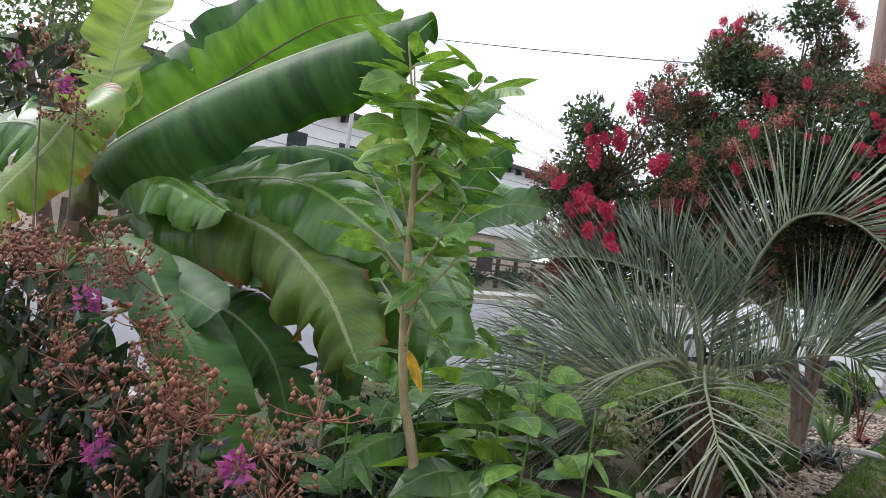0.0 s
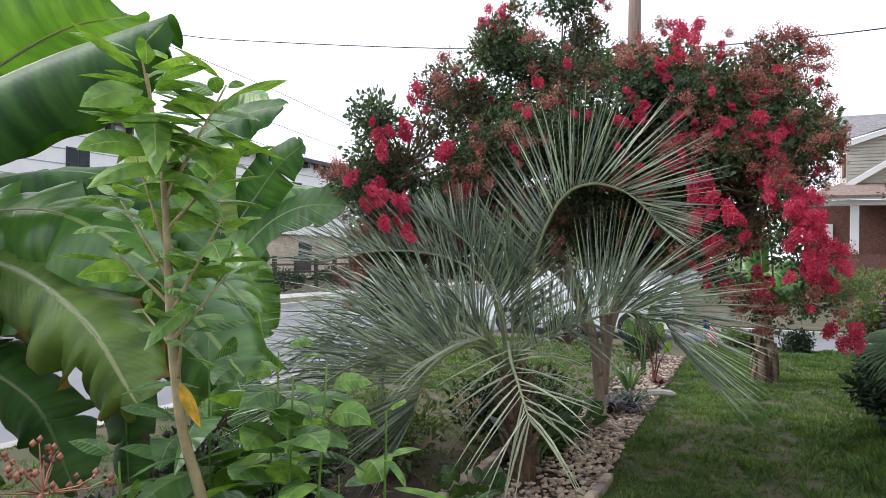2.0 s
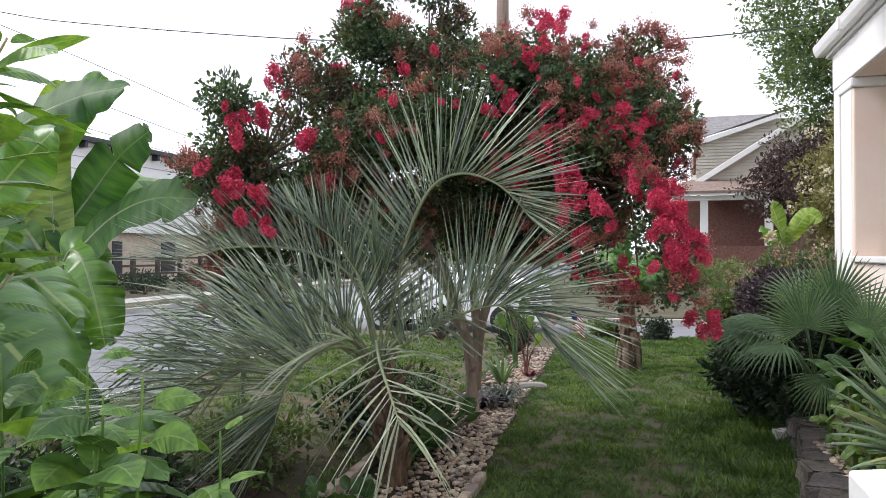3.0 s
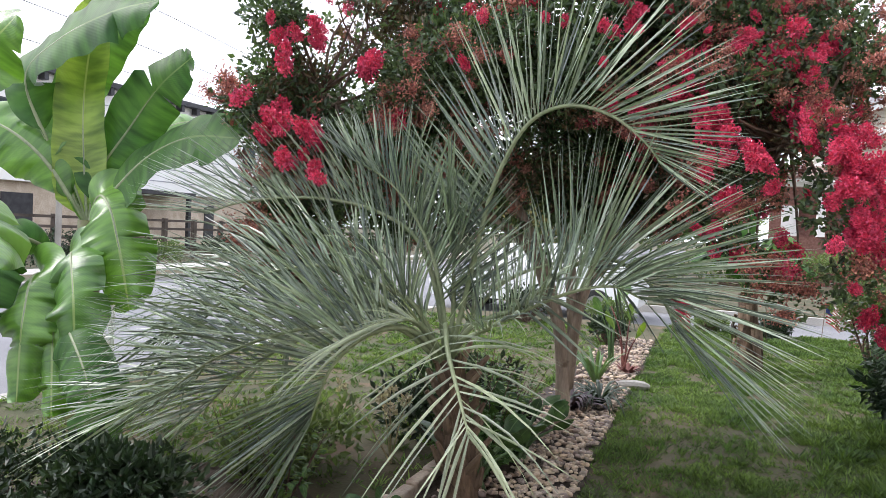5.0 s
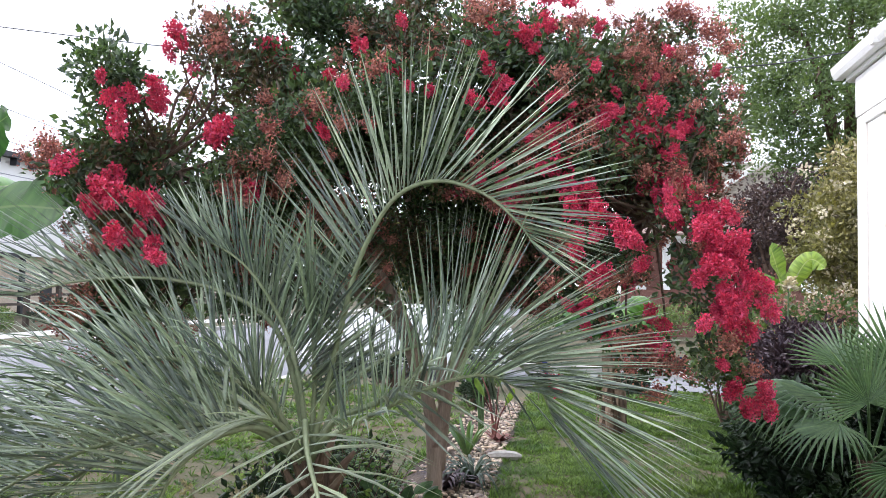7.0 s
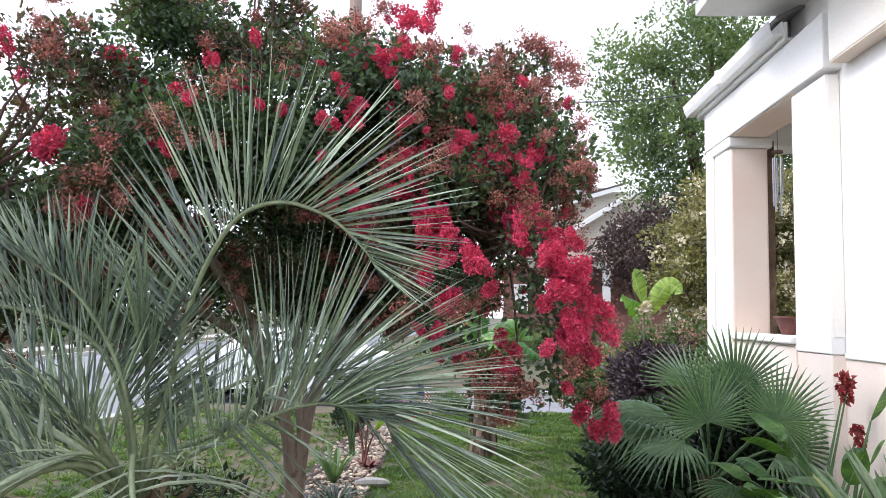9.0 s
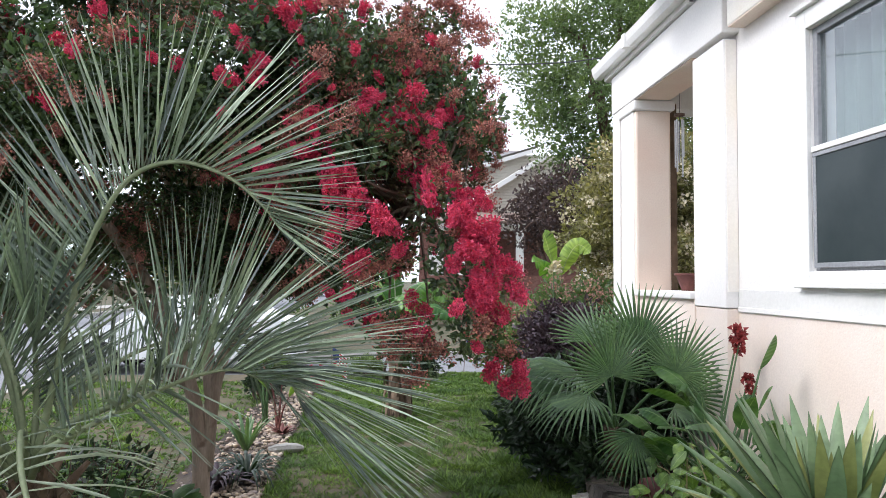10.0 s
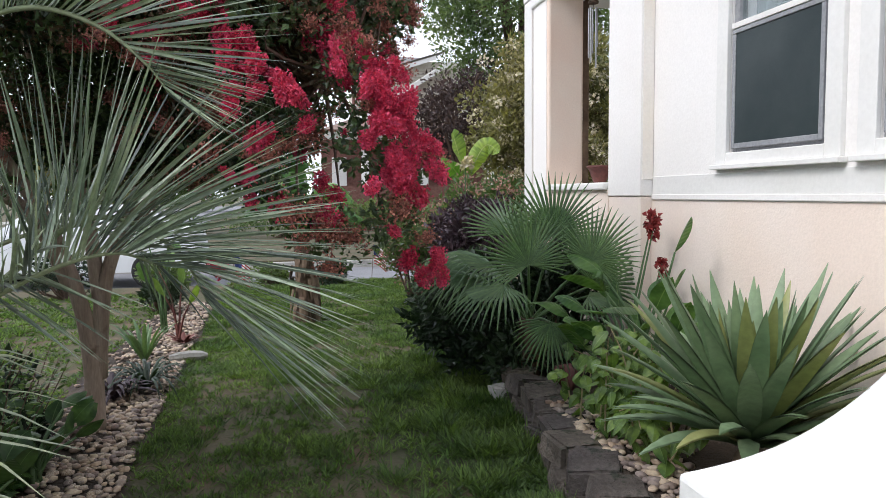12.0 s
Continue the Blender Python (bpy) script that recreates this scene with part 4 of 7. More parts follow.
def banana_stem(t, base, top, r0=0.11, r1=0.06):
    c = curve([base, (np.array(base) + np.array(top)) / 2 + (0.02, 0, 0), top], 14)
    part("stem", Build().tube(c, np.linspace(r0, r1, 14), 12, wobble=0.06), M_BANANA_STEM, t, smooth=True)
    for i in range(5):
        a = i * 1.3
        q = 0.12 + 0.16 * i
        p = c[int(q * 13)]
        d = np.array((math.cos(a), math.sin(a), 0))
        part("dry_sheath", Build().ribbon(curve([p + d * r0 * 0.9 + (0, 0, 0.3), p + d * r0 * 1.15 + (0, 0, 0.1), p + d * r0 * 1.5 - (0, 0, 0.08)], 6), np.cross(d, (0, 0, 1)), np.array((0.05, 0.06, 0.06, 0.05, 0.035, 0.01)), 0.3), M_STUB, t, "brown papery sheath")


def banana_left():
    t = thing("banana_plant", (-3.0, 2.3, 0), "large banana plant with broad torn green leaves", "banana plant", "banana plants by the street")
    banana_stem(t, (-3.05, 2.35, -0.02), (-2.98, 2.28, 1.75), 0.12, 0.07)
    S = (-2.98, 2.28, 1.72)
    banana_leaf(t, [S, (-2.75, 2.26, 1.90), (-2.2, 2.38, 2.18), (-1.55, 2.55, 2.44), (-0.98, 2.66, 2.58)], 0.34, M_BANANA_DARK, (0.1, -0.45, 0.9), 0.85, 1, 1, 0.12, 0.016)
    banana_leaf(t, [S, (-3.08, 2.36, 2.1), (-3.12, 2.45, 2.6), (-3.05, 2.6, 3.15)], 0.27, M_BANANA_PALE, (0.35, -1, 0.1), -0.15, 3, 2, 0.1)
    banana_leaf(t, [S, (-3.2, 2.1, 1.98), (-3.6, 1.95, 1.95), (-4.1, 1.85, 1.75)], 0.26, M_BANANA, (0.1, -0.75, 0.6), 0.3, 6, 3, 0.12)
    banana_leaf(t, [S, (-2.75, 2.3, 1.86), (-2.35, 2.35, 1.82), (-1.85, 2.42, 1.66)], 0.24, M_BANANA, (0.1, -0.5, 0.85), 0.6, 5, 4, 0.12)
    banana_leaf(t, [(-2.9, 2.4, 1.5), (-2.5, 2.55, 1.68), (-1.85, 2.62, 1.62), (-1.35, 2.60, 1.42), (-1.02, 2.58, 1.12)], 0.30, M_BANANA_OLD, (0.15, -0.75, 0.6), 0.55, 7, 5, 0.15)
    banana_leaf(t, [(-2.9, 2.4, 1.5), (-2.2, 2.85, 1.78), (-1.6, 2.92, 1.68), (-1.15, 2.90, 1.48), (-0.78, 2.88, 1.2)], 0.31, M_BANANA, (0.15, -0.75, 0.6), 0.5, 6, 6, 0.15)
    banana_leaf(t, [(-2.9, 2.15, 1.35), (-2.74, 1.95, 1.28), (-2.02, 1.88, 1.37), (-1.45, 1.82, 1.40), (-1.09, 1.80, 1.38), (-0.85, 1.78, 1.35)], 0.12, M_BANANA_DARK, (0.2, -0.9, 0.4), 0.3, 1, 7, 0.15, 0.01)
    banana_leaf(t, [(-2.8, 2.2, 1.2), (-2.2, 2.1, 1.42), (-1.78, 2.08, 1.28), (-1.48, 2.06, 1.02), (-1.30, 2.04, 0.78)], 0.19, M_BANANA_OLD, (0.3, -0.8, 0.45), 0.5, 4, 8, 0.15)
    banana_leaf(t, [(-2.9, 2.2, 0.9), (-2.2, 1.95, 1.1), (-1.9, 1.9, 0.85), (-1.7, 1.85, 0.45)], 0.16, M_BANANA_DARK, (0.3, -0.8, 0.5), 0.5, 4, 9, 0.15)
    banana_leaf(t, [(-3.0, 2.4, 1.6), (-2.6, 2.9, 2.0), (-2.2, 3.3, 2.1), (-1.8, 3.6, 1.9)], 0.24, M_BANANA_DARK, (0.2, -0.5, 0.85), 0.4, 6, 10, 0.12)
    banana_leaf(t, [S, (-2.85, 2.15, 2.0), (-2.5, 2.0, 2.06), (-2.56, 1.9, 1.85), (-2.78, 1.8, 1.6), (-2.95, 1.75, 1.35)], 0.2, M_BANANA_OLD, (0.5, -0.7, 0.4), 0.35, 4, 17, 0.25)
    banana_leaf(t, [S, (-3.15, 2.6, 2.15), (-3.1, 3.0, 2.65), (-2.8, 3.3, 3.1)], 0.28, M_BANANA_DARK, (0.5, -0.8, 0.2), 0.2, 5, 11, 0.1)
    banana_leaf(t, [S, (-2.9, 2.6, 2.1), (-2.45, 2.9, 2.55), (-2.0, 3.0, 2.75), (-1.6, 3.05, 2.78)], 0.25, M_BANANA, (0.4, -0.3, -0.9), 0.3, 3, 12, 0.12)
    banana_leaf(t, [(-2.95, 2.4, 1.6), (-2.6, 2.7, 1.78), (-2.05, 2.72, 1.86), (-1.6, 2.72, 1.83), (-1.05, 2.70, 1.62)], 0.25, M_BANANA, (0.1, -0.75, 0.6), 0.35, 4, 13, 0.15)
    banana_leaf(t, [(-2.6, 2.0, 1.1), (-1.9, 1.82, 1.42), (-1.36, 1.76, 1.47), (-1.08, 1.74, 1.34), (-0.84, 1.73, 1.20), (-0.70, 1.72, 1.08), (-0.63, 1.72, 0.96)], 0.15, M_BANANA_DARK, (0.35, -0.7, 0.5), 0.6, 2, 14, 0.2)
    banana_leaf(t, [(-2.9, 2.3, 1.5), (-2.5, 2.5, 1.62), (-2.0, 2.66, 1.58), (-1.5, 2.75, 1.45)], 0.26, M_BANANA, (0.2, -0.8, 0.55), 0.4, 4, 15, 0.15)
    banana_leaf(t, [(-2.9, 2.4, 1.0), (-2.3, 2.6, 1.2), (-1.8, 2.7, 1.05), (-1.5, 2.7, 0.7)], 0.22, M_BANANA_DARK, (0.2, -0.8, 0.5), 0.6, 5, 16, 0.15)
    return t


def banana_right():
    t = thing("banana_plant", (-3.75, 6.0, 0), "banana plant with upright green leaves by the street", "banana plant", "banana plants by the street")
    far = lambda p: (0.9 + (p[0] - 0.9) * 1.29, 1.5 + (p[1] - 1.5) * 1.29, 1.65 + (p[2] - 1.65) * 1.29)
    leaf = lambda pts, width, *rest: banana_leaf(t, [far(p) for p in pts], width * 1.29, *rest)
    banana_stem(t, (-3.75, 6.0, -0.02), far((-2.62, 4.93, 1.55)), 0.11, 0.07)
    S = (-2.62, 4.93, 1.5)
    leaf([S, (-2.42, 4.9, 1.70), (-2.15, 4.88, 1.90), (-1.85, 4.86, 2.0), (-1.52, 4.85, 1.99)], 0.19, M_BANANA_DARK, (0.1, -0.85, 0.5), 0.1, 1, 21, 0.14, 0.014)
    leaf([S, (-2.58, 4.95, 1.80), (-2.42, 5.0, 2.06), (-2.20, 5.0, 2.30), (-1.98, 5.0, 2.45)], 0.17, M_BANANA_DARK, (0.35, -0.9, 0.2), 0.1, 2, 22, 0.14, 0.016)
    leaf([S, (-2.46, 4.85, 1.68), (-2.30, 4.78, 1.62), (-2.18, 4.74, 1.40), (-2.08, 4.72, 1.10)], 0.19, M_BANANA, (0.5, -0.75, 0.4), 0.35, 3, 23, 0.14)
    leaf([S, (-2.66, 4.93, 1.8), (-2.68, 4.93, 2.25), (-2.62, 4.95, 2.80)], 0.16, M_BANANA_PALE, (0.2, -1, 0), -0.25, 0, 24, 0.08, 0.008)
    leaf([S, (-2.80, 4.9, 2.0), (-2.85, 5.05, 2.35), (-2.65, 5.1, 2.65), (-2.42, 5.1, 2.86)], 0.15, M_BANANA, (0.4, -0.9, 0.2), 0.1, 1, 30, 0.14, 0.014)
    leaf([S, (-2.84, 4.85, 1.95), (-2.92, 4.75, 2.32), (-2.62, 4.70, 2.50), (-2.25, 4.7, 2.62), (-1.92, 4.7, 2.66)], 0.18, M_BANANA_DARK, (0.1, -0.8, 0.5), 0.2, 2, 25, 0.25, 0.018)
    leaf([S, (-2.85, 4.8, 1.9), (-3.2, 4.7, 2.1), (-3.6, 4.6, 2.05)], 0.2, M_BANANA, (0.1, -0.8, 0.5), 0.4, 3, 26, 0.14)
    leaf([(-2.7, 4.9, 1.3), (-2.75, 4.6, 1.45), (-2.72, 4.4, 1.3), (-2.65, 4.25, 0.95)], 0.18, M_BANANA_DARK, (0.2, -0.8, 0.5), 0.5, 6, 27, 0.14)
    leaf([(-2.7, 4.9, 1.0), (-2.5, 4.65, 1.12), (-2.35, 4.5, 0.95), (-2.25, 4.42, 0.6)], 0.17, M_BANANA, (0.3, -0.8, 0.5), 0.5, 4, 28, 0.14)
    leaf([(-2.65, 4.9, 1.2), (-2.42, 4.65, 1.38), (-2.22, 4.5, 1.18), (-2.14, 4.45, 0.9)], 0.16, M_BANANA, (0.3, -0.9, 0.3), 0.35, 3, 41, 0.14)
    leaf([(-2.65, 4.9, 0.9), (-2.25, 4.5, 1.02), (-1.95, 4.36, 0.8), (-1.82, 4.3, 0.42)], 0.16, M_BANANA_DARK, (0.3, -0.8, 0.4), 0.5, 4, 42, 0.14)
    leaf([(-2.7, 4.9, 1.1), (-2.6, 4.6, 1.26), (-2.5, 4.45, 1.05), (-2.44, 4.38, 0.65)], 0.18, M_BANANA, (0.2, -0.9, 0.3), 0.4, 3, 43, 0.14)
    leaf([S, (-2.7, 5.2, 1.9), (-2.6, 5.6, 2.2), (-2.45, 6.0, 2.2)], 0.2, M_BANANA, (0.2, -0.7, 0.7), 0.3, 5, 29, 0.12)
    return t


def banana_between():
    t = thing("banana_plant", (-2.3, 3.7, 0), "younger banana plant with glossy green leaves", "banana plant", "banana plants by the street")
    banana_stem(t, (-2.35, 3.75, -0.02), (-2.3, 3.7, 1.35), 0.09, 0.05)
    S = (-2.3, 3.7, 1.3)
    banana_leaf(t, [S, (-2.1, 3.5, 1.7), (-1.75, 3.35, 1.85), (-1.25, 3.2, 1.68)], 0.19, M_BANANA_DARK, (0.2, -0.6, 0.75), 0.45, 6, 31, 0.15)
    banana_leaf(t, [S, (-2.2, 3.8, 1.7), (-2.05, 3.9, 2.05), (-1.8, 3.95, 2.3)], 0.16, M_BANANA, (0.4, -0.9, 0.2), 0.1, 4, 32, 0.15)
    banana_leaf(t, [S, (-2.4, 3.8, 1.7), (-2.45, 3.9, 2.1), (-2.3, 4.0, 2.45)], 0.17, M_BANANA_PALE, (0.3, -1, 0.1), 0.0, 2, 33, 0.15)
    banana_leaf(t, [S, (-2.1, 3.4, 1.5), (-1.8, 3.1, 1.45), (-1.55, 2.95, 1.15)], 0.18, M_BANANA, (0.2, -0.8, 0.6), 0.5, 6, 34, 0.15)
    banana_leaf(t, [S, (-2.5, 3.4, 1.6), (-2.55, 3.1, 1.65), (-2.45, 2.8, 1.4)], 0.2, M_BANANA_DARK, (0.2, -0.8, 0.6), 0.5, 6, 35, 0.15)
    banana_leaf(t, [(-2.3, 3.7, 0.9), (-2.05, 3.4, 1.15), (-1.8, 3.2, 1.0), (-1.65, 3.1, 0.6)], 0.17, M_BANANA_DARK, (0.3, -0.8, 0.5), 0.5, 6, 36, 0.15)
    banana_leaf(t, [S, (-2.0, 3.6, 1.6), (-1.6, 3.5, 1.62), (-1.15, 3.4, 1.4)], 0.22, M_BANANA, (0.2, -0.6, 0.8), 0.6, 6, 37, 0.15)
    banana_leaf(t, [S, (-2.6, 3.5, 1.8), (-2.9, 3.3, 2.05), (-3.2, 3.0, 2.0)], 0.24, M_BANANA_DARK, (0.3, -0.6, 0.75), 0.5, 6, 39, 0.15)
    return t


def broad_leaf(b, base, d, length, width, droop, r, slot=0, n=7):
    """A pointed oval leaf with folded halves, bending down towards its tip."""
    q = np.linspace(0, 1, n)
    d = unit(d)
    line = base + d * (q * length)[:, None] + np.array((0, 0, -1.0)) * (droop * length * q ** 2)[:, None]
    half = width * 0.5 * np.sin(np.pi * np.clip(q, 0, 1) ** 0.8) ** 0.8
    half[0], half[-1] = 0.003, 0.001
    b.ribbon(line, np.cross(d, (0, 0, 1)) + r.normal(0, 0.4, 3), half, r.uniform(0.1, 0.4), slot)


def leafy_shoot(parent, base, top, count, length, width, mat, seed, low=0.15, bend=(0, 0, 0), stem_mat=None, rad=0.012, split=True):
    r = np.random.default_rng(seed)
    base, top = np.array(base, float), np.array(top, float)
    c = curve([base, (base + top) / 2 + np.array(bend), top], 16)
    stem = part("stem", Build().tube(c, np.linspace(rad, rad * 0.4, 16), 7, wobble=0.05), stem_mat or M_SHRUB_STEM, parent, smooth=True)
    b = Build()
    for i in range(count):
        s = low + (1 - low) * (i / (count - 1)) ** 0.8
        a = i * 2.399 + r.normal(0, 0.3)
        p = c[min(15, int(s * 15))]
        tilt = 0.15 + 1.5 * max(0, s - 0.6)
        d = np.array((math.cos(a), math.sin(a), tilt + r.normal(0, 0.18)))
        ln = length * (0.55 + 0.75 * r.random()) * (1.0 - 0.45 * max(0, s - 0.75) / 0.25)
        broad_leaf(b, p + unit(d) * 0.03, d, ln, width * ln / length, r.uniform(0.1, 0.5) if split else r.uniform(0.3, 0.75), r)
    part("foliage", b, mat, stem)
    return stem


def tall_shrub():
    t = thing("tall_shrub", (-0.48, 2.32, 0), "tall single-stemmed shrub with large oval light-green leaves", "shrub")
    c = curve([(-0.36, 2.34, -0.02), (-0.42, 2.32, 0.8), (-0.52, 2.3, 1.15), (-0.57, 2.3, 1.45), (-0.60, 2.3, 1.8), (-0.62, 2.3, 2.02)], 24)
    part("main_stem", Build().tube(c, np.linspace(0.020, 0.010, 24), 9, wobble=0.08), M_SHRUB_STEM, t, "tan knotty stem", smooth=True)
    tops = [((-0.62, 2.3, 1.98), (-0.70, 2.28, 2.32), 16, 0.17), ((-0.60, 2.3, 1.85), (-0.42, 2.36, 2.2), 15, 0.16), ((-0.61, 2.3, 1.9), (-0.60, 2.22, 2.22), 14, 0.16),
            ((-0.57, 2.3, 1.5), (-0.36, 2.28, 1.78), 13, 0.16), ((-0.58, 2.3, 1.6), (-0.82, 2.32, 1.85), 12, 0.17), ((-0.56, 2.3, 1.42), (-0.42, 2.38, 1.62), 12, 0.15),
            ((-0.57, 2.3, 1.52), (-0.72, 2.22, 1.68), 9, 0.16), ((-0.54, 2.3, 1.3), (-0.44, 2.22, 1.5), 8, 0.13), ((-0.60, 2.3, 1.75), (-0.36, 2.34, 1.98), 12, 0.16), ((-0.59, 2.3, 1.68), (-0.80, 2.36, 2.0), 11, 0.15), ((-0.55, 2.3, 1.38), (-0.74, 2.34, 1.5), 9, 0.15)]
    for i, (p, q, n, ln) in enumerate(tops):
        leafy_shoot(t, p, q, int(n * (1.4 if i < 3 else 0.85)), ln * (1.5 if i < 3 else 1.35), 0.080, M_SHRUB, 60 + i, 0.15 if i < 3 else 0.35, rad=0.007)
    # low shoots at the foot; most take the darker leaf, shade put into its colour
    for i, (p, q, n, ln) in enumerate([((-0.58, 2.2, 0.0), (-0.60, 2.14, 1.08), 16, 0.20), ((-0.18, 2.45, 0.0), (-0.10, 2.45, 1.36), 16, 0.19), ((-0.2, 2.5, 0.0), (-0.22, 2.42, 1.18), 14, 0.19),
                                       ((-0.42, 2.2, 0.0), (-0.40, 2.1, 0.88), 12, 0.18), ((0.02, 2.5, 0.0), (0.04, 2.42, 0.95), 10, 0.18), ((-0.28, 2.5, 0.0), (-0.26, 2.5, 1.30), 16, 0.2), ((0.0, 2.62, 0.0), (0.02, 2.6, 1.2), 13, 0.2),
                                       ((-0.62, 2.7, 0.0), (-0.70, 2.75, 1.0), 14, 0.2), ((-0.5, 2.45, 0.0), (-0.5, 2.4, 0.7), 12, 0.2), ((-0.15, 2.3, 0.0), (-0.12, 2.22, 0.75), 12, 0.19), ((-0.35, 2.9, 0.0), (-0.38, 2.95, 0.85), 12, 0.2),
                                       ((-0.4, 2.6, 0.0), (-0.38, 2.58, 1.36), 15, 0.2), ((-0.66, 2.6, 0.0), (-0.70, 2.6, 1.38), 14, 0.2), ((-0.36, 2.55, 0.0), (-0.36, 2.52, 1.12), 13, 0.2), ((-0.8, 2.6, 0.0), (-0.80, 2.58, 1.15), 13, 0.2)]):
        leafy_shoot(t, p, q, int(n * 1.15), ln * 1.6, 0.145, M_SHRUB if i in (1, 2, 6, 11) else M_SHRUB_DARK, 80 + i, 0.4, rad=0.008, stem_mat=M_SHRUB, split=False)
    b = Build()
    broad_leaf(b, np.array((-0.47, 2.24, 1.30)), (0.45, 0.1, -0.75), 0.13, 0.045, 0.1, np.random.default_rng(5))
    part("yellow_leaf", b, M_YELLOW, t, "withered bright yellow leaf")
    return t


def foliage(centres, radii, per, size, r, flat=0.75, aspect=0.5, up=0.3):
    """Places, directions and sides of many small leaves round clump centres."""
    centres, radii = np.asarray(centres, float), np.broadcast_to(radii, (len(centres),))
    c = np.repeat(centres, per, axis=0)
    rad = np.repeat(radii, per)
    d = r.normal(0, 1, (len(c), 3))
    d /= np.linalg.norm(d, axis=1)[:, None]
    at = c + d * (rad * r.uniform(0.25, 1, len(c)) ** 0.6)[:, None] * (1, 1, flat)
    along = d + r.normal(0, 0.7, d.shape) + (0, 0, up)
    ln = size * r.uniform(0.6, 1.3, len(c))
    return at, along, r.normal(0, 1, d.shape), ln, ln * aspect


def panicle_mesh(seed, mat, petals=300, size=0.017, rx=0.066, rz=0.095, name="panicle"):
    """A crowded cluster of crinkled petals with a few loose sprigs at its rim."""
    r = np.random.default_rng(seed)
    d = r.normal(0, 1, (petals, 3))
    d /= np.linalg.norm(d, axis=1)[:, None]
    lumps = 0.8 + 0.32 * np.array([noise.noise(Vector(q) * 2.6 + Vector((seed, 0, 0))) for q in d])
    at = d * (r.uniform(0.05, 1, petals) ** 0.5 * lumps)[:, None] * (rx, rx, rz)
    b = Build().leaves(at, d + r.normal(0, 0.9, d.shape), r.normal(0, 1, d.shape), size * r.uniform(0.7, 1.5, petals), size * r.uniform(0.7, 1.3, petals), 0.55)
    return b.mesh(name, mat)


def seedhead_mesh(seed, mat):
    r = np.random.default_rng(seed)
    b = Build()
    for k in range(16):
        a, e = r.uniform(0, 6.28), r.uniform(0.2, 1.3)
        tip = np.array((math.cos(a) * math.cos(e), math.sin(a) * math.cos(e), math.sin(e))) * r.uniform(0.06, 0.135)
        b.leaves(np.array([(0, 0, 0)]), tip[None], r.normal(0, 1, (1, 3)), np.linalg.norm(tip), 0.004)
        n = 15
        at = tip * r.uniform(0.08, 1.0, n)[:, None] + r.normal(0, 0.014, (n, 3))
        b.leaves(at, r.normal(0, 1, (n, 3)), r.normal(0, 1, (n, 3)), 0.015, 0.013, 0.5)
    return b.mesh("seed_head", mat)


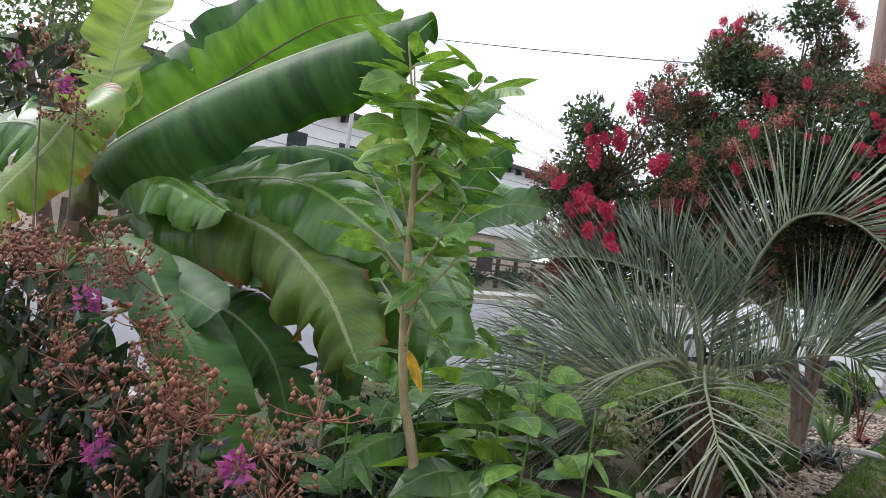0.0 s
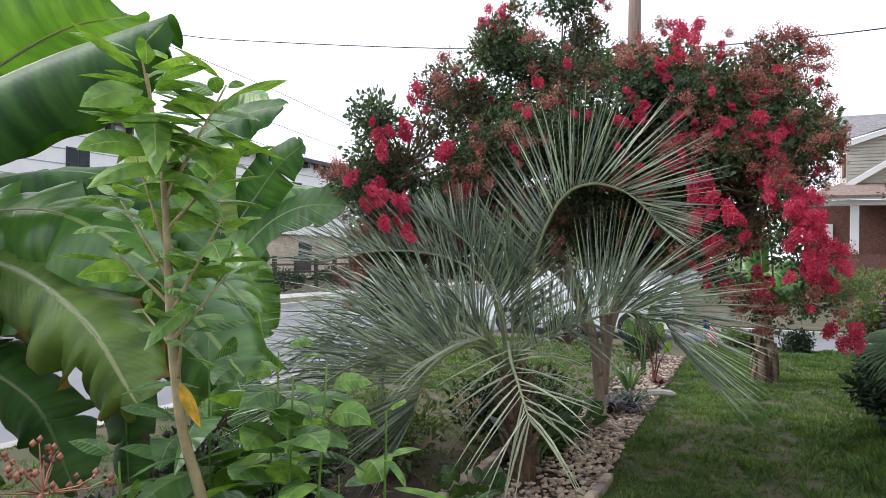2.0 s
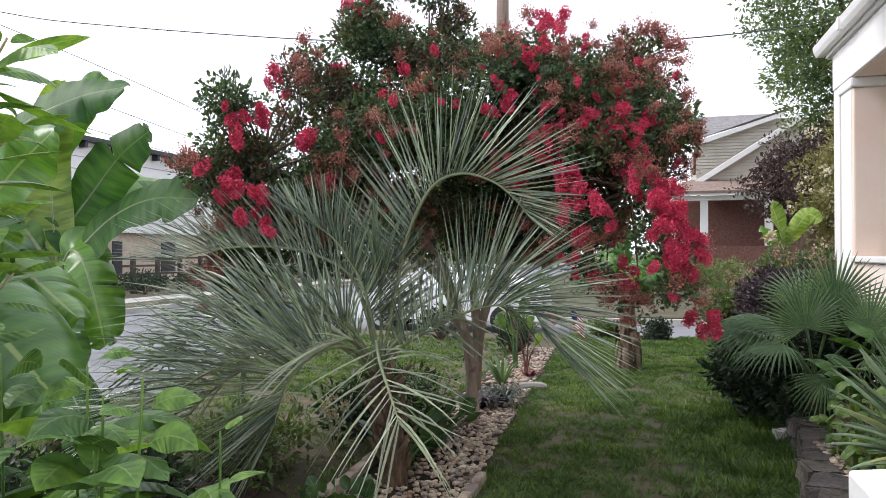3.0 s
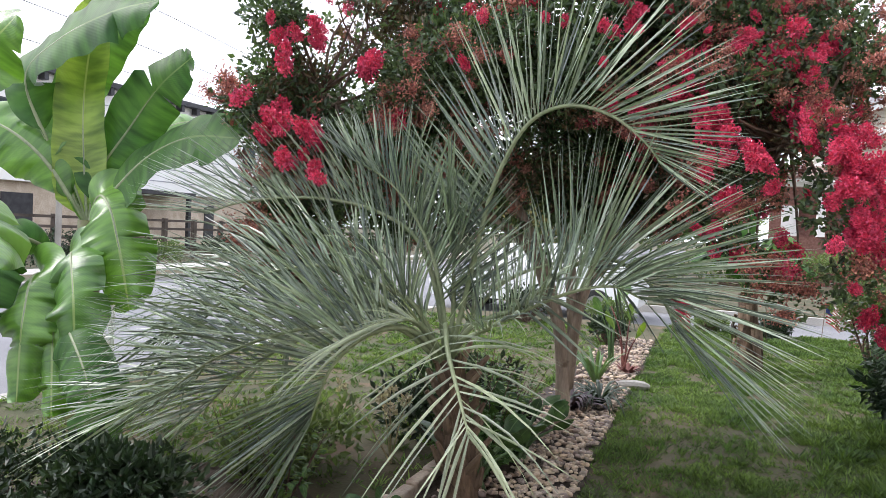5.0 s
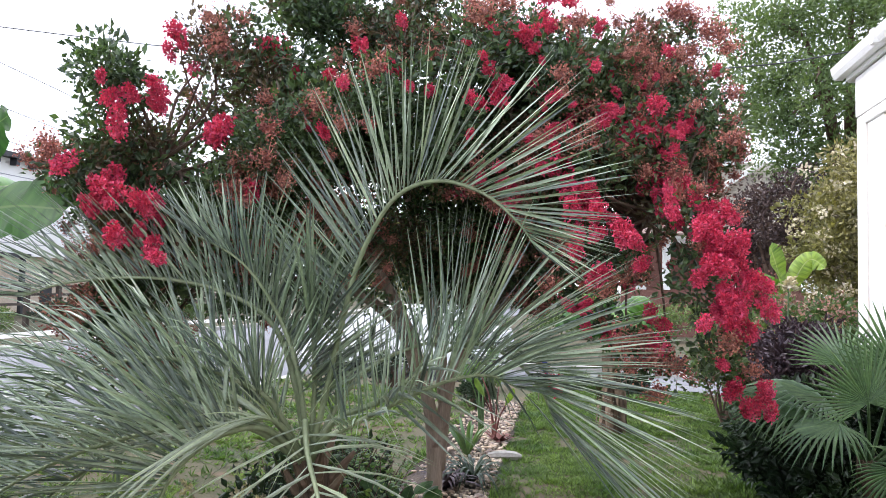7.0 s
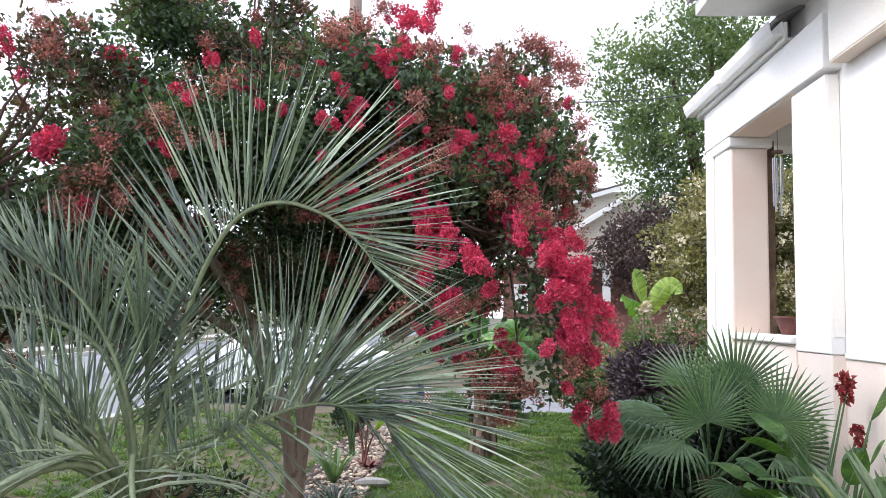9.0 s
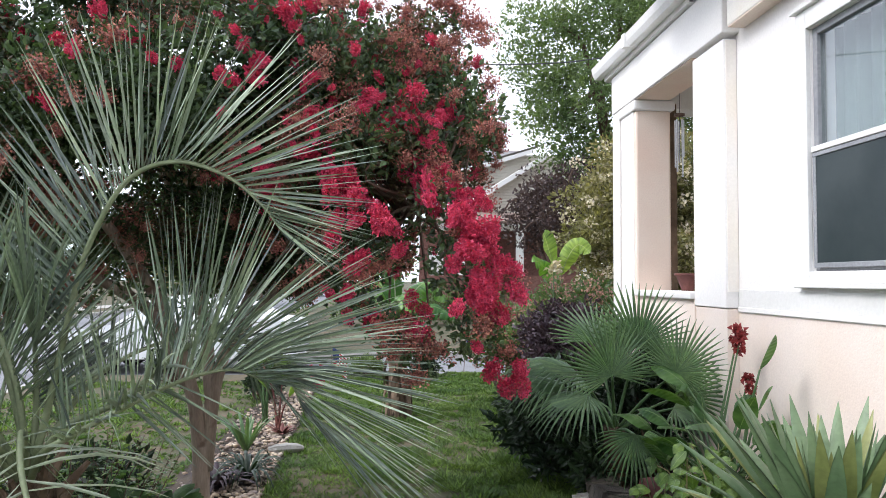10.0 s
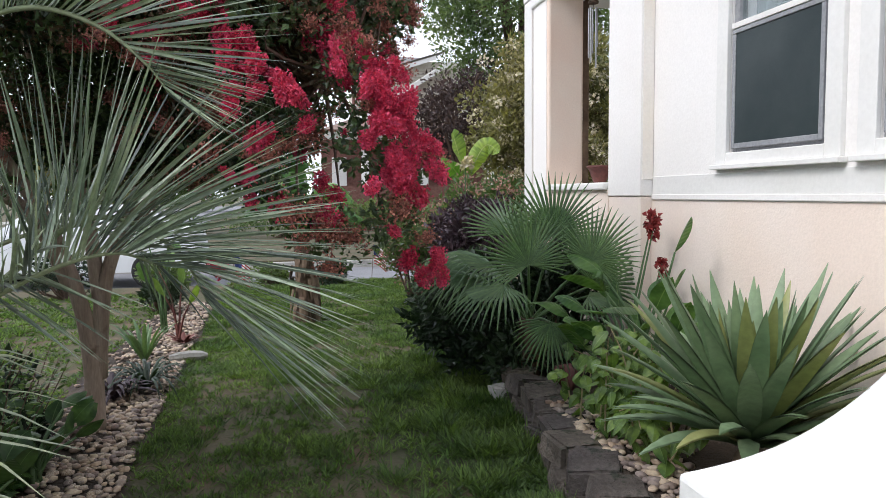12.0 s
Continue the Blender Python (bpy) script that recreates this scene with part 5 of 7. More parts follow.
def red_crape():
    t = thing("crape_myrtle", (-0.52, 7.65, 0), "red-flowering crape myrtle with a forked tan trunk and drooping crown", "tree")
    r = np.random.default_rng(21)
    trunks = [[(-0.47, 7.65, -0.02), (-0.48, 7.65, 0.5), (-0.55, 7.62, 0.95), (-0.72, 7.5, 1.5), (-0.95, 7.2, 2.0), (-1.25, 6.7, 2.6)],
              [(-0.45, 7.68, 0.35), (-0.41, 7.68, 0.85), (-0.32, 7.7, 1.2), (-0.05, 7.6, 1.8), (0.2, 7.4, 2.5), (0.4, 7.2, 3.1)],
              [(-0.57, 7.62, 0.95), (-0.75, 7.45, 1.45), (-1.15, 7.0, 1.8), (-1.5, 6.5, 2.1), (-1.75, 6.0, 2.4)],
              [(-0.42, 7.68, 0.85), (-0.5, 7.7, 1.5), (-0.65, 7.4, 2.3), (-0.75, 7.1, 3.3)],
              [(-0.32, 7.7, 1.2), (0.15, 7.4, 1.7), (0.7, 7.0, 2.0), (1.05, 6.6, 2.15)]]
    rads = [(0.062, 0.030), (0.054, 0.026), (0.048, 0.020), (0.048, 0.020), (0.042, 0.016)]
    for p, (a, c) in zip(trunks, rads):
        part("trunk" if p is trunks[0] else "limb", Build().tube(curve(p, 22), np.linspace(a, c, 22), 10, wobble=0.07), M_BARK, t, smooth=True)
    # crown lobes: centre, half sizes, share of the clumps, openness
    lobes = [((-1.72, 5.85, 2.86), (0.48, 0.40, 0.26), 70, 0.10, 1.9), ((-1.84, 5.95, 2.24), (0.50, 0.42, 0.34), 110, -0.1, 1.7), ((-1.25, 6.35, 2.55), (0.66, 0.60, 0.52), 170, -0.05, 1.9),
             ((-1.30, 6.5, 3.22), (0.46, 0.50, 0.30), 60, 0.12, 1.9), ((-0.66, 6.85, 3.40), (0.60, 0.62, 0.46), 100, 0.08, 1.9), ((-0.25, 6.7, 2.80), (0.85, 0.80, 0.62), 210, -0.2, 1.9),
             ((0.35, 6.95, 3.02), (0.72, 0.72, 0.46), 150, -0.05, 1.9), ((1.02, 7.35, 3.22), (0.42, 0.5, 0.30), 50, 0.08, 1.9), ((0.90, 7.0, 2.60), (0.58, 0.70, 0.50), 160, -0.2, 1.9),
             ((0.72, 6.45, 2.22), (0.42, 0.42, 0.42), 90, -0.2, 1.85), ((-0.3, 7.6, 2.45), (1.45, 0.80, 0.80), 190, -0.3, 1.8), ((-0.62, 6.9, 3.92), (0.16, 0.2, 0.24), 12, -0.3, 1.9),
             ((-1.7, 7.3, 1.95), (1.0, 0.7, 0.50), 120, -0.35, 1.35), ((-0.5, 7.9, 1.95), (1.0, 0.6, 0.42), 90, -0.35, 1.5), ((0.2, 7.5, 1.95), (0.8, 0.5, 0.40), 90, -0.35, 1.6),
             ((-1.98, 6.2, 1.62), (0.36, 0.36, 0.50), 80, -0.15, 1.1), ((-1.12, 6.55, 3.52), (0.24, 0.24, 0.24), 34, -0.6, 1.9)]
    clumps, inner, outward = [], [], []
    for c, size, count, gap, low in lobes:
        c, size, k = np.array(c), np.array(size), 0
        while k < count:
            d = unit(r.normal(0, 1, 3))
            p = c + d * size * r.uniform(0.62, 1.0) * (0.95 + 0.38 * noise.noise(d * 2.6 + c))
            k += 0.34
            if noise.noise(p * 2.1 + np.array((4, 0, 0))) < gap:
                continue
            if p[2] < low - 0.12 * max(0, p[0] - 0.2):
                continue
            k += 0.66
            clumps.append(p)
            outward.append(d)
        for _ in range(count // 3):
            p = c + unit(r.normal(0, 1, 3)) * size * r.uniform(0.1, 0.72)
            if noise.noise(p * 2.1 + np.array((4, 0, 0))) > gap and p[2] > low + 0.05:
                inner.append(p)
    # bough that hangs over the lawn
    bough = curve([(0.78, 6.7, 2.5), (1.10, 6.3, 2.25), (1.27, 6.12, 1.95), (1.36, 6.15, 1.65), (1.43, 6.4, 1.42), (1.53, 6.62, 1.22)], 26)
    for p in bough[:22]:
        clumps.append(p + r.normal(0, 0.06, 3) + np.array((-0.10, 0.08, 0)))
        outward.append(unit((0.5, -0.5, 0.2)))
    for p in curve([(0.3, 6.6, 1.95), (0.6, 6.4, 1.62), (0.85, 6.45, 1.42), (1.05, 6.5, 1.32)], 14):
        clumps.append(p + r.normal(0, 0.06, 3))
        outward.append(unit((0.2, -0.8, -0.2)))
    clumps, outward = np.array(clumps), np.array(outward)
    bronze = np.array([noise.noise(p * 1.6) + r.normal(0, 0.15) > 0.22 for p in clumps])
    b = Build()
    b.leaves(*foliage(clumps[~bronze], 0.15, 78, 0.044, r, aspect=0.60), slot=0)
    b.leaves(*foliage(clumps[bronze], 0.15, 70, 0.040, r), slot=1)
    b.leaves(*foliage(np.array(inner), 0.22, 60, 0.065, r), slot=0)
    part("crown", b, [M_CRAPE_LEAF, M_CRAPE_LEAF_RED], t, "dense small dark-green and bronze leaves")["kind"] = "stuff"
    tw = Build()
    limbs = np.concatenate([curve(p, 22)[9:] for p in trunks])
    for p in clumps[::4]:
        q = limbs[np.argmin(np.linalg.norm(limbs - p, axis=1))]
        tw.tube(curve([q, (p + q) / 2 + r.normal(0, 0.08, 3), p], 7), np.linspace(0.013, 0.003, 7), 5)
    # upright shoots standing out of the crown
    for x, y, z in ((-1.55, 5.8, 3.1), (-0.95, 6.7, 3.95), (-0.62, 6.85, 4.22), (0.0, 6.9, 3.7), (1.1, 7.3, 3.65), (1.3, 7.3, 3.45), (-1.95, 5.75, 3.1)):
        tw.tube(curve([(x * 0.9, y + 0.15, z - 0.6), (x, y + 0.05, z - 0.25), (x, y, z)], 6), np.linspace(0.008, 0.002, 6), 5)
    tagged(part("twig_mass", tw, M_TWIG, t), kind="stuff")
    reds = [panicle_mesh(i, M_RED_PETAL) for i in range(4)]
    fades = [seedhead_mesh(i + 20, M_FADED) for i in range(4)]
    # heads of blossom: place, spread, number, size
    heads = [((-1.28, 5.76, 2.48), 0.035, 3, 0.9), ((-1.36, 6.5, 3.08), 0.09, 6, 0.95), ((-1.70, 5.50, 2.62), 0.05, 3, 0.75), ((-1.80, 5.55, 2.75), 0.05, 2, 0.6), ((-1.56, 5.60, 2.60), 0.07, 4, 0.75),
             ((-1.46, 5.70, 2.98), 0.07, 4, 0.75), ((-1.84, 5.52, 2.14), 0.07, 4, 0.85), ((-1.62, 5.55, 2.10), 0.09, 6, 0.85), ((-1.50, 5.55, 1.98), 0.07, 4, 0.8), ((-1.14, 5.85, 2.18), 0.03, 2, 0.6),
             ((-0.72, 6.2, 2.98), 0.12, 6, 0.7), ((-0.45, 6.25, 2.98), 0.10, 3, 0.6), ((-1.10, 6.5, 3.68), 0.08, 6, 0.85), ((-1.22, 6.5, 3.75), 0.05, 3, 0.7), ((0.40, 6.5, 3.34), 0.11, 7, 0.85), ((0.18, 6.45, 3.30), 0.10, 4, 0.7),
             ((0.10, 6.15, 2.80), 0.07, 5, 0.8), ((0.92, 6.25, 2.60), 0.06, 4, 0.8), ((0.42, 6.15, 2.50), 0.06, 4, 0.7), ((0.56, 6.15, 2.25), 0.06, 5, 0.85), ((0.46, 6.15, 2.36), 0.05, 3, 0.7), ((0.70, 6.05, 2.10), 0.06, 4, 0.8),
             ((0.86, 5.95, 1.92), 0.06, 5, 0.8), ((0.60, 6.0, 2.0), 0.05, 4, 0.75), ((1.12, 6.4, 2.62), 0.07, 4, 0.7), ((0.72, 6.3, 2.72), 0.08, 4, 0.6), ((1.56, 6.65, 1.14), 0.05, 6, 0.85), ((0.76, 6.25, 1.48), 0.08, 5, 0.7),
             ((1.02, 6.4, 1.38), 0.07, 5, 0.75), ((0.45, 6.2, 1.26), 0.04, 2, 0.7), ((0.62, 6.25, 1.62), 0.06, 3, 0.6), ((0.15, 6.1, 2.35), 0.08, 3, 0.6), ((-0.85, 6.0, 2.5), 0.10, 3, 0.5), ((1.18, 7.0, 3.0), 0.1, 4, 0.7)]
    spots = [(*(np.array(p) + r.normal(0, sd, 3)), size * r.uniform(0.75, 1.2)) for p, sd, k, size in heads for _ in range(k)]
    for k, p in enumerate(bough[2:18]):
        for _ in range(6 if 5 < k < 13 else 3):
            spots.append((*(p + r.normal(0, 0.075, 3) + np.array((0.0, -0.06, 0))), r.uniform(0.55, 0.9)))
    front = (clumps[:, 1] < 7.3) | (clumps[:, 2] > 3.2)
    rim, rim_out = clumps[front], outward[front]
    bias = 0.10 + 1.0 / (1 + np.exp(-4 * (rim[:, 0] - 0.1)))
    for k in r.choice(len(rim), 70, False, bias / bias.sum()):
        spots.append((*(rim[k] + rim_out[k] * 0.13 + r.normal(0, 0.04, 3)), r.uniform(0.3, 0.65)))
    for i, (x, y, z, s) in enumerate(spots[:299]):
        o = part("panicle", reds[i % 4], None, t, "crimson crinkled flower cluster" if i == 0 else "")
        o.matrix_basis = pose(x, y, z, r.uniform(-60, 60), r.uniform(-60, 60), r.uniform(0, 360)) @ Matrix.Diagonal((s * r.uniform(0.7, 1.2), s * r.uniform(0.7, 1.1), s * r.uniform(0.8, 1.3), 1))
    bloom = Build()
    petal_v = [np.array([v.co for v in m.vertices]) for m in reds]
    petal_f = [[tuple(p.vertices) for p in m.polygons] for m in reds]
    lean = np.exp(-((rim[:, 0] - 0.55) / 0.55) ** 2) * (rim[:, 2] > 1.9) * (rim[:, 1] < 7.2)
    for i, k in enumerate(r.choice(len(rim), 150, True, lean / lean.sum())):
        turn = np.array(pose(0, 0, 0, r.uniform(-60, 60), r.uniform(-60, 60), r.uniform(0, 360)).to_3x3())
        bloom.add(petal_v[i % 4] @ turn.T * r.uniform(0.3, 0.6) + rim[k] + rim_out[k] * 0.15 + r.normal(0, 0.05, 3), petal_f[i % 4])
    tagged(part("small_bloom_mass", bloom, M_RED_PETAL, t), "small crimson flower clusters", kind="stuff")
    weights = np.array([noise.noise(p * 1.3 + np.array((9, 2, 0))) for p in rim]) + 0.35 * (rim[:, 0] > -0.2) + 0.25 * (rim[:, 2] < 2.35)
    order = np.argsort(-weights + r.normal(0, 0.18, len(rim)))
    for i, k in enumerate(order[:290]):
        q = rim[k] + rim_out[k] * 0.14 + r.normal(0, 0.05, 3)
        o = part("seed_head", fades[i % 4], None, t)
        o.matrix_basis = pose(*q, r.uniform(-50, 50), r.uniform(-50, 50), r.uniform(0, 360)) @ Matrix.Scale(r.uniform(0.7, 1.35), 4)
    mass = Build()
    verts = [np.array([v.co for v in m.vertices]) for m in fades]
    faces = [[tuple(p.vertices) for p in m.polygons] for m in fades]
    for i, k in enumerate(order[290:640]):
        turn = np.array(pose(0, 0, 0, r.uniform(-60, 60), r.uniform(-60, 60), r.uniform(0, 360)).to_3x3())
        mass.add(verts[i % 4] @ turn.T * r.uniform(0.6, 1.2) + rim[k] + rim_out[k] * 0.13 + r.normal(0, 0.05, 3), faces[i % 4])
    tagged(part("seed_head_mass", mass, M_FADED, t), "rusty faded seed heads", kind="stuff")
    for o in t.children:
        if o.name.startswith(("panicle", "seed_head")) and "mass" not in o.name:
            o.matrix_parent_inverse = t.matrix_basis.inverted()
    return t


def purple_crape():
    t = thing("crape_myrtle_bush", (-0.55, 1.3, 0), "purple crape myrtle bush full of brown seed capsules", "shrub")
    r = np.random.default_rng(33)
    tips = [(-1.32, 1.4, 1.53), (-1.1, 1.4, 1.48), (-0.9, 1.38, 1.42), (-0.75, 1.4, 1.38), (-0.58, 1.4, 1.33), (-0.45, 1.4, 1.28), (-0.3, 1.42, 1.24), (-0.15, 1.42, 1.2), (-0.02, 1.42, 1.16), (-0.2, 1.3, 1.1), (-0.4, 1.28, 1.14),
            (-0.65, 1.3, 1.22), (-0.85, 1.3, 1.28), (-1.05, 1.35, 1.36), (-1.2, 1.35, 1.4), (-0.5, 1.25, 1.05), (-0.75, 1.22, 1.1), (-1.0, 1.25, 1.2), (-0.3, 1.25, 1.0), (-1.15, 1.42, 1.95), (-1.42, 1.42, 2.02), (-0.1, 1.35, 1.02), (-0.62, 1.2, 0.95), (-0.9, 1.2, 1.02)]
    caps = []
    for k in range(3):
        b = Build()
        rr = np.random.default_rng(70 + k)
        for i in range(17):
            d = unit(rr.normal(0, 1, 3) + (0, 0, 0.5))
            tip = d * rr.uniform(0.03, 0.10)
            b.tube([(0, 0, 0), tip * 0.6 + rr.normal(0, 0.004, 3), tip], [0.0016, 0.0012, 0.001], 4, cap=False)
            for j in range(3):
                p = tip + rr.normal(0, 0.009, 3)
                s = rr.uniform(0.004, 0.0072)
                b.add([p + (s, 0, 0), p - (s, 0, 0), p + (0, s, 0), p - (0, s, 0), p + (0, 0, s * 1.2), p - (0, 0, s * 1.2)],
                      [(0, 2, 4), (2, 1, 4), (1, 3, 4), (3, 0, 4), (2, 0, 5), (1, 2, 5), (3, 1, 5), (0, 3, 5)])
        caps.append(b.mesh("seed_head", M_CAPSULE, True))
    purple = [panicle_mesh(90 + i, M_PURPLE, 34, 0.018, 0.035, 0.04) for i in range(2)]
    leaf = Build()
    centres = []
    for i, p in enumerate(tips):
        foot = np.array((-0.6 + r.normal(0, 0.08), 1.25 + r.normal(0, 0.05), 0.0))
        c = curve([foot, (foot + np.array(p)) / 2 + np.array((0, 0, -0.06)), np.array(p) - (0, 0, 0.05)], 10)
        part("branch", Build().tube(c, np.linspace(0.010, 0.002, 10), 5), M_TWIG, t)
        centres += [c[k] for k in ((9,) if i == 20 else () if i == 19 else (4, 5, 6, 7, 8))]
        for j in range(2):
            o = part("seed_head", caps[(i + j) % 3], None, t)
            o.matrix_parent_inverse = t.matrix_basis.inverted()
            o.matrix_basis = pose(*(np.array(p) + r.normal(0, 0.05, 3)), r.uniform(-30, 30), r.uniform(-30, 30), r.uniform(0, 360)) @ Matrix.Scale(r.uniform(0.75, 1.25), 4)
        if i in (3, 7, 10, 16, 18, 19, 20, 21):
            o = part("flower", purple[i % 2], None, t, "purple crinkled flower")
            o.matrix_parent_inverse = t.matrix_basis.inverted()
            o.matrix_basis = pose(*(np.array(p) + r.normal(0, 0.03, 3) + (0, -0.05, 0)), 0, 0, r.uniform(0, 360))
    leaf.leaves(*foliage(np.array(centres) + np.array((0, -0.05, 0.02)), 0.14, 70, 0.068, r))
    part("foliage", leaf, M_DARK_LEAF, t)
    return t


def fan_leaf(parent, hub, aim, up, radius, n=34, sweep=4.3, seed=0, droop=0.12, foot=None):
    r = np.random.default_rng(seed)
    aim, up = unit(aim), np.asarray(up, float)
    side = unit(np.cross(aim, up))
    up = unit(np.cross(side, aim))
    hub = np.array(hub, float)
    stem = part("leaf_stalk", Build().tube(curve([foot, (np.array(foot) + hub) / 2 + (0, 0, 0.03), hub], 10), np.linspace(0.014, 0.008, 10), 6), M_FAN, parent, smooth=True)
    b = Build()
    for i in range(n):
        a = (i / (n - 1) - 0.5) * sweep
        d = unit(aim * math.cos(a) + side * math.sin(a))
        L = radius * (0.80 + 0.2 * math.cos(a)) * r.uniform(0.95, 1.04)
        q = np.linspace(0, 1, 6)
        line = hub + d * (q * L)[:, None] - up * (0.10 * L * q ** 2)[:, None] + np.array((0, 0, -1.0)) * (droop * L * np.clip(q - 0.55, 0, 1) ** 1.5)[:, None]
        half = np.array((0.004, 0.27, 0.50, 0.48, 0.30, 0.03)) * (sweep / n * L * 0.42)
        half[0] = 0.004
        b.ribbon(line, np.cross(d, up), half, 0.85)
    part("fan", b, M_FAN, stem)
    return stem


def fan_palm():
    t = thing("fan_palm", (2.55, 7.85, 0.1), "dark green windmill fan palm with pleated round fans", "palm")
    part("trunk", Build().tube(curve([(2.55, 7.9, 0.05), (2.56, 7.88, 0.35), (2.55, 7.86, 0.6)], 8), np.linspace(0.10, 0.08, 8), 12, wobble=0.08), M_PALM_TRUNK, t, smooth=True)
    F = (2.55, 7.86, 0.55)
    fans = [((2.39, 7.4, 1.04), (-0.2, -0.1, 1), (0.05, -1, 0.25), 0.47), ((2.66, 7.65, 1.22), (0.0, 0, 1), (-0.1, -1, 0.25), 0.50), ((2.85, 7.4, 1.06), (0.3, 0, 0.9), (-0.25, -1, 0.25), 0.42),
            ((2.22, 7.4, 0.9), (-0.9, -0.3, -0.15), (-0.1, -0.15, 1), 0.46), ((2.50, 7.25, 0.66), (-0.15, -0.45, -0.75), (0.05, -0.8, 0.55), 0.34), ((2.15, 7.75, 0.9), (-0.9, 0.0, 0.25), (-0.2, -0.15, 1), 0.52),
            ((2.25, 7.8, 1.0), (-0.8, -0.2, 0.3), (0.2, -0.3, 1), 0.5), ((3.0, 7.7, 0.85), (0.6, 0, 0.5), (-0.1, -0.9, 0.4), 0.45), ((2.55, 8.3, 1.2), (0.1, 0.6, 0.7), (0, -0.6, 0.8), 0.5), ((2.85, 7.45, 0.8), (0.7, -0.4, -0.1), (0.1, -0.2, 1), 0.42), ((2.15, 8.15, 0.95), (-0.8, 0.4, 0.2), (-0.2, -0.4, 0.9), 0.5)]
    for i, (hub, aim, up, rad) in enumerate(fans):
        fan_leaf(t, hub, aim, up, rad, seed=40 + i, foot=F, n=38 if i < 3 else 26, droop=0.9 if i in (3, 5, 6, 9, 10) else 0.5 if i == 4 else 0.12, sweep=4.1 if i < 3 else 3.2)
    return t


def succulent():
    t = thing("agave", (2.72, 5.35, 0.2), "large rosette of stiff pointed green and yellow-striped sword leaves", "succulent")
    r = np.random.default_rng(8)
    c = np.array((2.75, 5.45, 0.44))
    part("crown_stem", Build().tube([(2.70, 5.38, 0.1), (2.70, 5.38, 0.3), (2.70, 5.38, 0.42)], [0.08, 0.09, 0.05], 10), M_STUB, t, smooth=True)
    n = 100
    for i in range(n):
        s = i / n
        a = i * 2.399 + r.normal(0, 0.08)
        e = math.radians(-4 + 84 * s ** 0.8)
        L = (0.46 + 0.26 * math.sin(math.pi * min(1, s * 0.9 + 0.1))) * r.uniform(0.88, 1.1) * (1.0 + 0.2 * min(1, max(0, s - 0.4) / 0.3))
        d = np.array((math.cos(a) * math.cos(e), math.sin(a) * math.cos(e), math.sin(e)))
        q = np.linspace(0, 1, 8)
        line = c + d * (0.05 + q * L)[:, None] + np.array((0, 0, 1.0)) * (0.30 * (q - q ** 2) * (1 - s))[:, None]
        half = 0.044 * np.array((0.55, 0.8, 0.98, 1.0, 0.92, 0.72, 0.42, 0.03)) * r.uniform(0.85, 1.1)
        side = np.cross(d, (0, 0, 1)) + r.normal(0, 0.06, 3)
        b = Build()
        b.ribbon(line, side, half, 0.30)
        b.ribbon(line[::-1] - np.array((0, 0, 0.007)), side, half[::-1] * 0.99, -0.32)
        part("sword_leaf", b, M_AGAVE_EDGE if (i % 9 == 3 or i % 13 == 5) else M_AGAVE, t, smooth=True)
    return t


def clump_shrub(name, at, centres, radius, per, size, mat, label, category="shrub", seed=0, extra=None, flat=0.8, stems=True, foot=None):
    """A bush: stems from its foot to clumps of small leaves."""
    t = thing(name, at, label, category)
    r = np.random.default_rng(200 + seed)
    centres = np.array(centres, float)
    b = Build()
    b.leaves(*foliage(centres, radius, per, size, r, flat))
    part("foliage", b, mat, t)
    if stems:
        s = Build()
        for p in centres[::max(1, len(centres) // 14)]:
            s.tube(curve([np.array(at), (np.array(at) + p) / 2 + r.normal(0, 0.05, 3), p], 6), np.linspace(0.02, 0.005, 6), 5)
        part("stem_cluster", s, M_TWIG, t)
    if extra:
        mat2, count, size2, rad2 = extra
        pick = centres[r.integers(0, len(centres), count)]
        d = r.normal(0, 1, (count, 3))
        d /= np.linalg.norm(d, axis=1)[:, None]
        d[:, 1] = -abs(d[:, 1])
        e = Build()
        e.leaves(*foliage(pick + d * radius * 1.0, rad2, 26, size2, r, 0.8, 0.9))
        part("blossom", e, mat2, t)
    return t


def blob(lo, hi, n, seed):
    """Clump centres filling an uneven rounded volume."""
    r = np.random.default_rng(seed)
    lo, hi = np.array(lo, float), np.array(hi, float)
    out = []
    while len(out) < n:
        d = r.normal(0, 1, 3)
        d /= np.linalg.norm(d)
        p = (lo + hi) / 2 + d * (hi - lo) / 2 * r.uniform(0.5, 1.0) * (0.85 + 0.3 * noise.noise(d * 2 + np.array((seed, 0, 0))))
        out.append(p)
    return np.array(out)


pindo_palm()
banana_left()
banana_right()
banana_between()
tall_shrub()
red_crape()
purple_crape()
fan_palm()
succulent()

# ---------------------------------------------------------------- more garden plants


def strap_plant(name, at, n, length, width, mat, label, seed, rise=1.0, droop=0.5):
    t = thing(name, at, label, "plant")
    r = np.random.default_rng(seed)
    for i in range(n):
        a = i * 2.399 + r.normal(0, 0.2)
        d = unit((math.cos(a), math.sin(a), rise * r.uniform(0.6, 1.4)))
        L = length * r.uniform(0.7, 1.15)
        q = np.linspace(0, 1, 7)
        line = np.array(at) + d * (q * L)[:, None] - np.array((0, 0, 1.0)) * (droop * L * q ** 2.4)[:, None]
        part("strap_leaf", Build().ribbon(line, np.cross(d, (0, 0, 1)), width * np.array((0.7, 1, 1, 0.95, 0.8, 0.5, 0.05)), 0.35), mat, t)
    return t


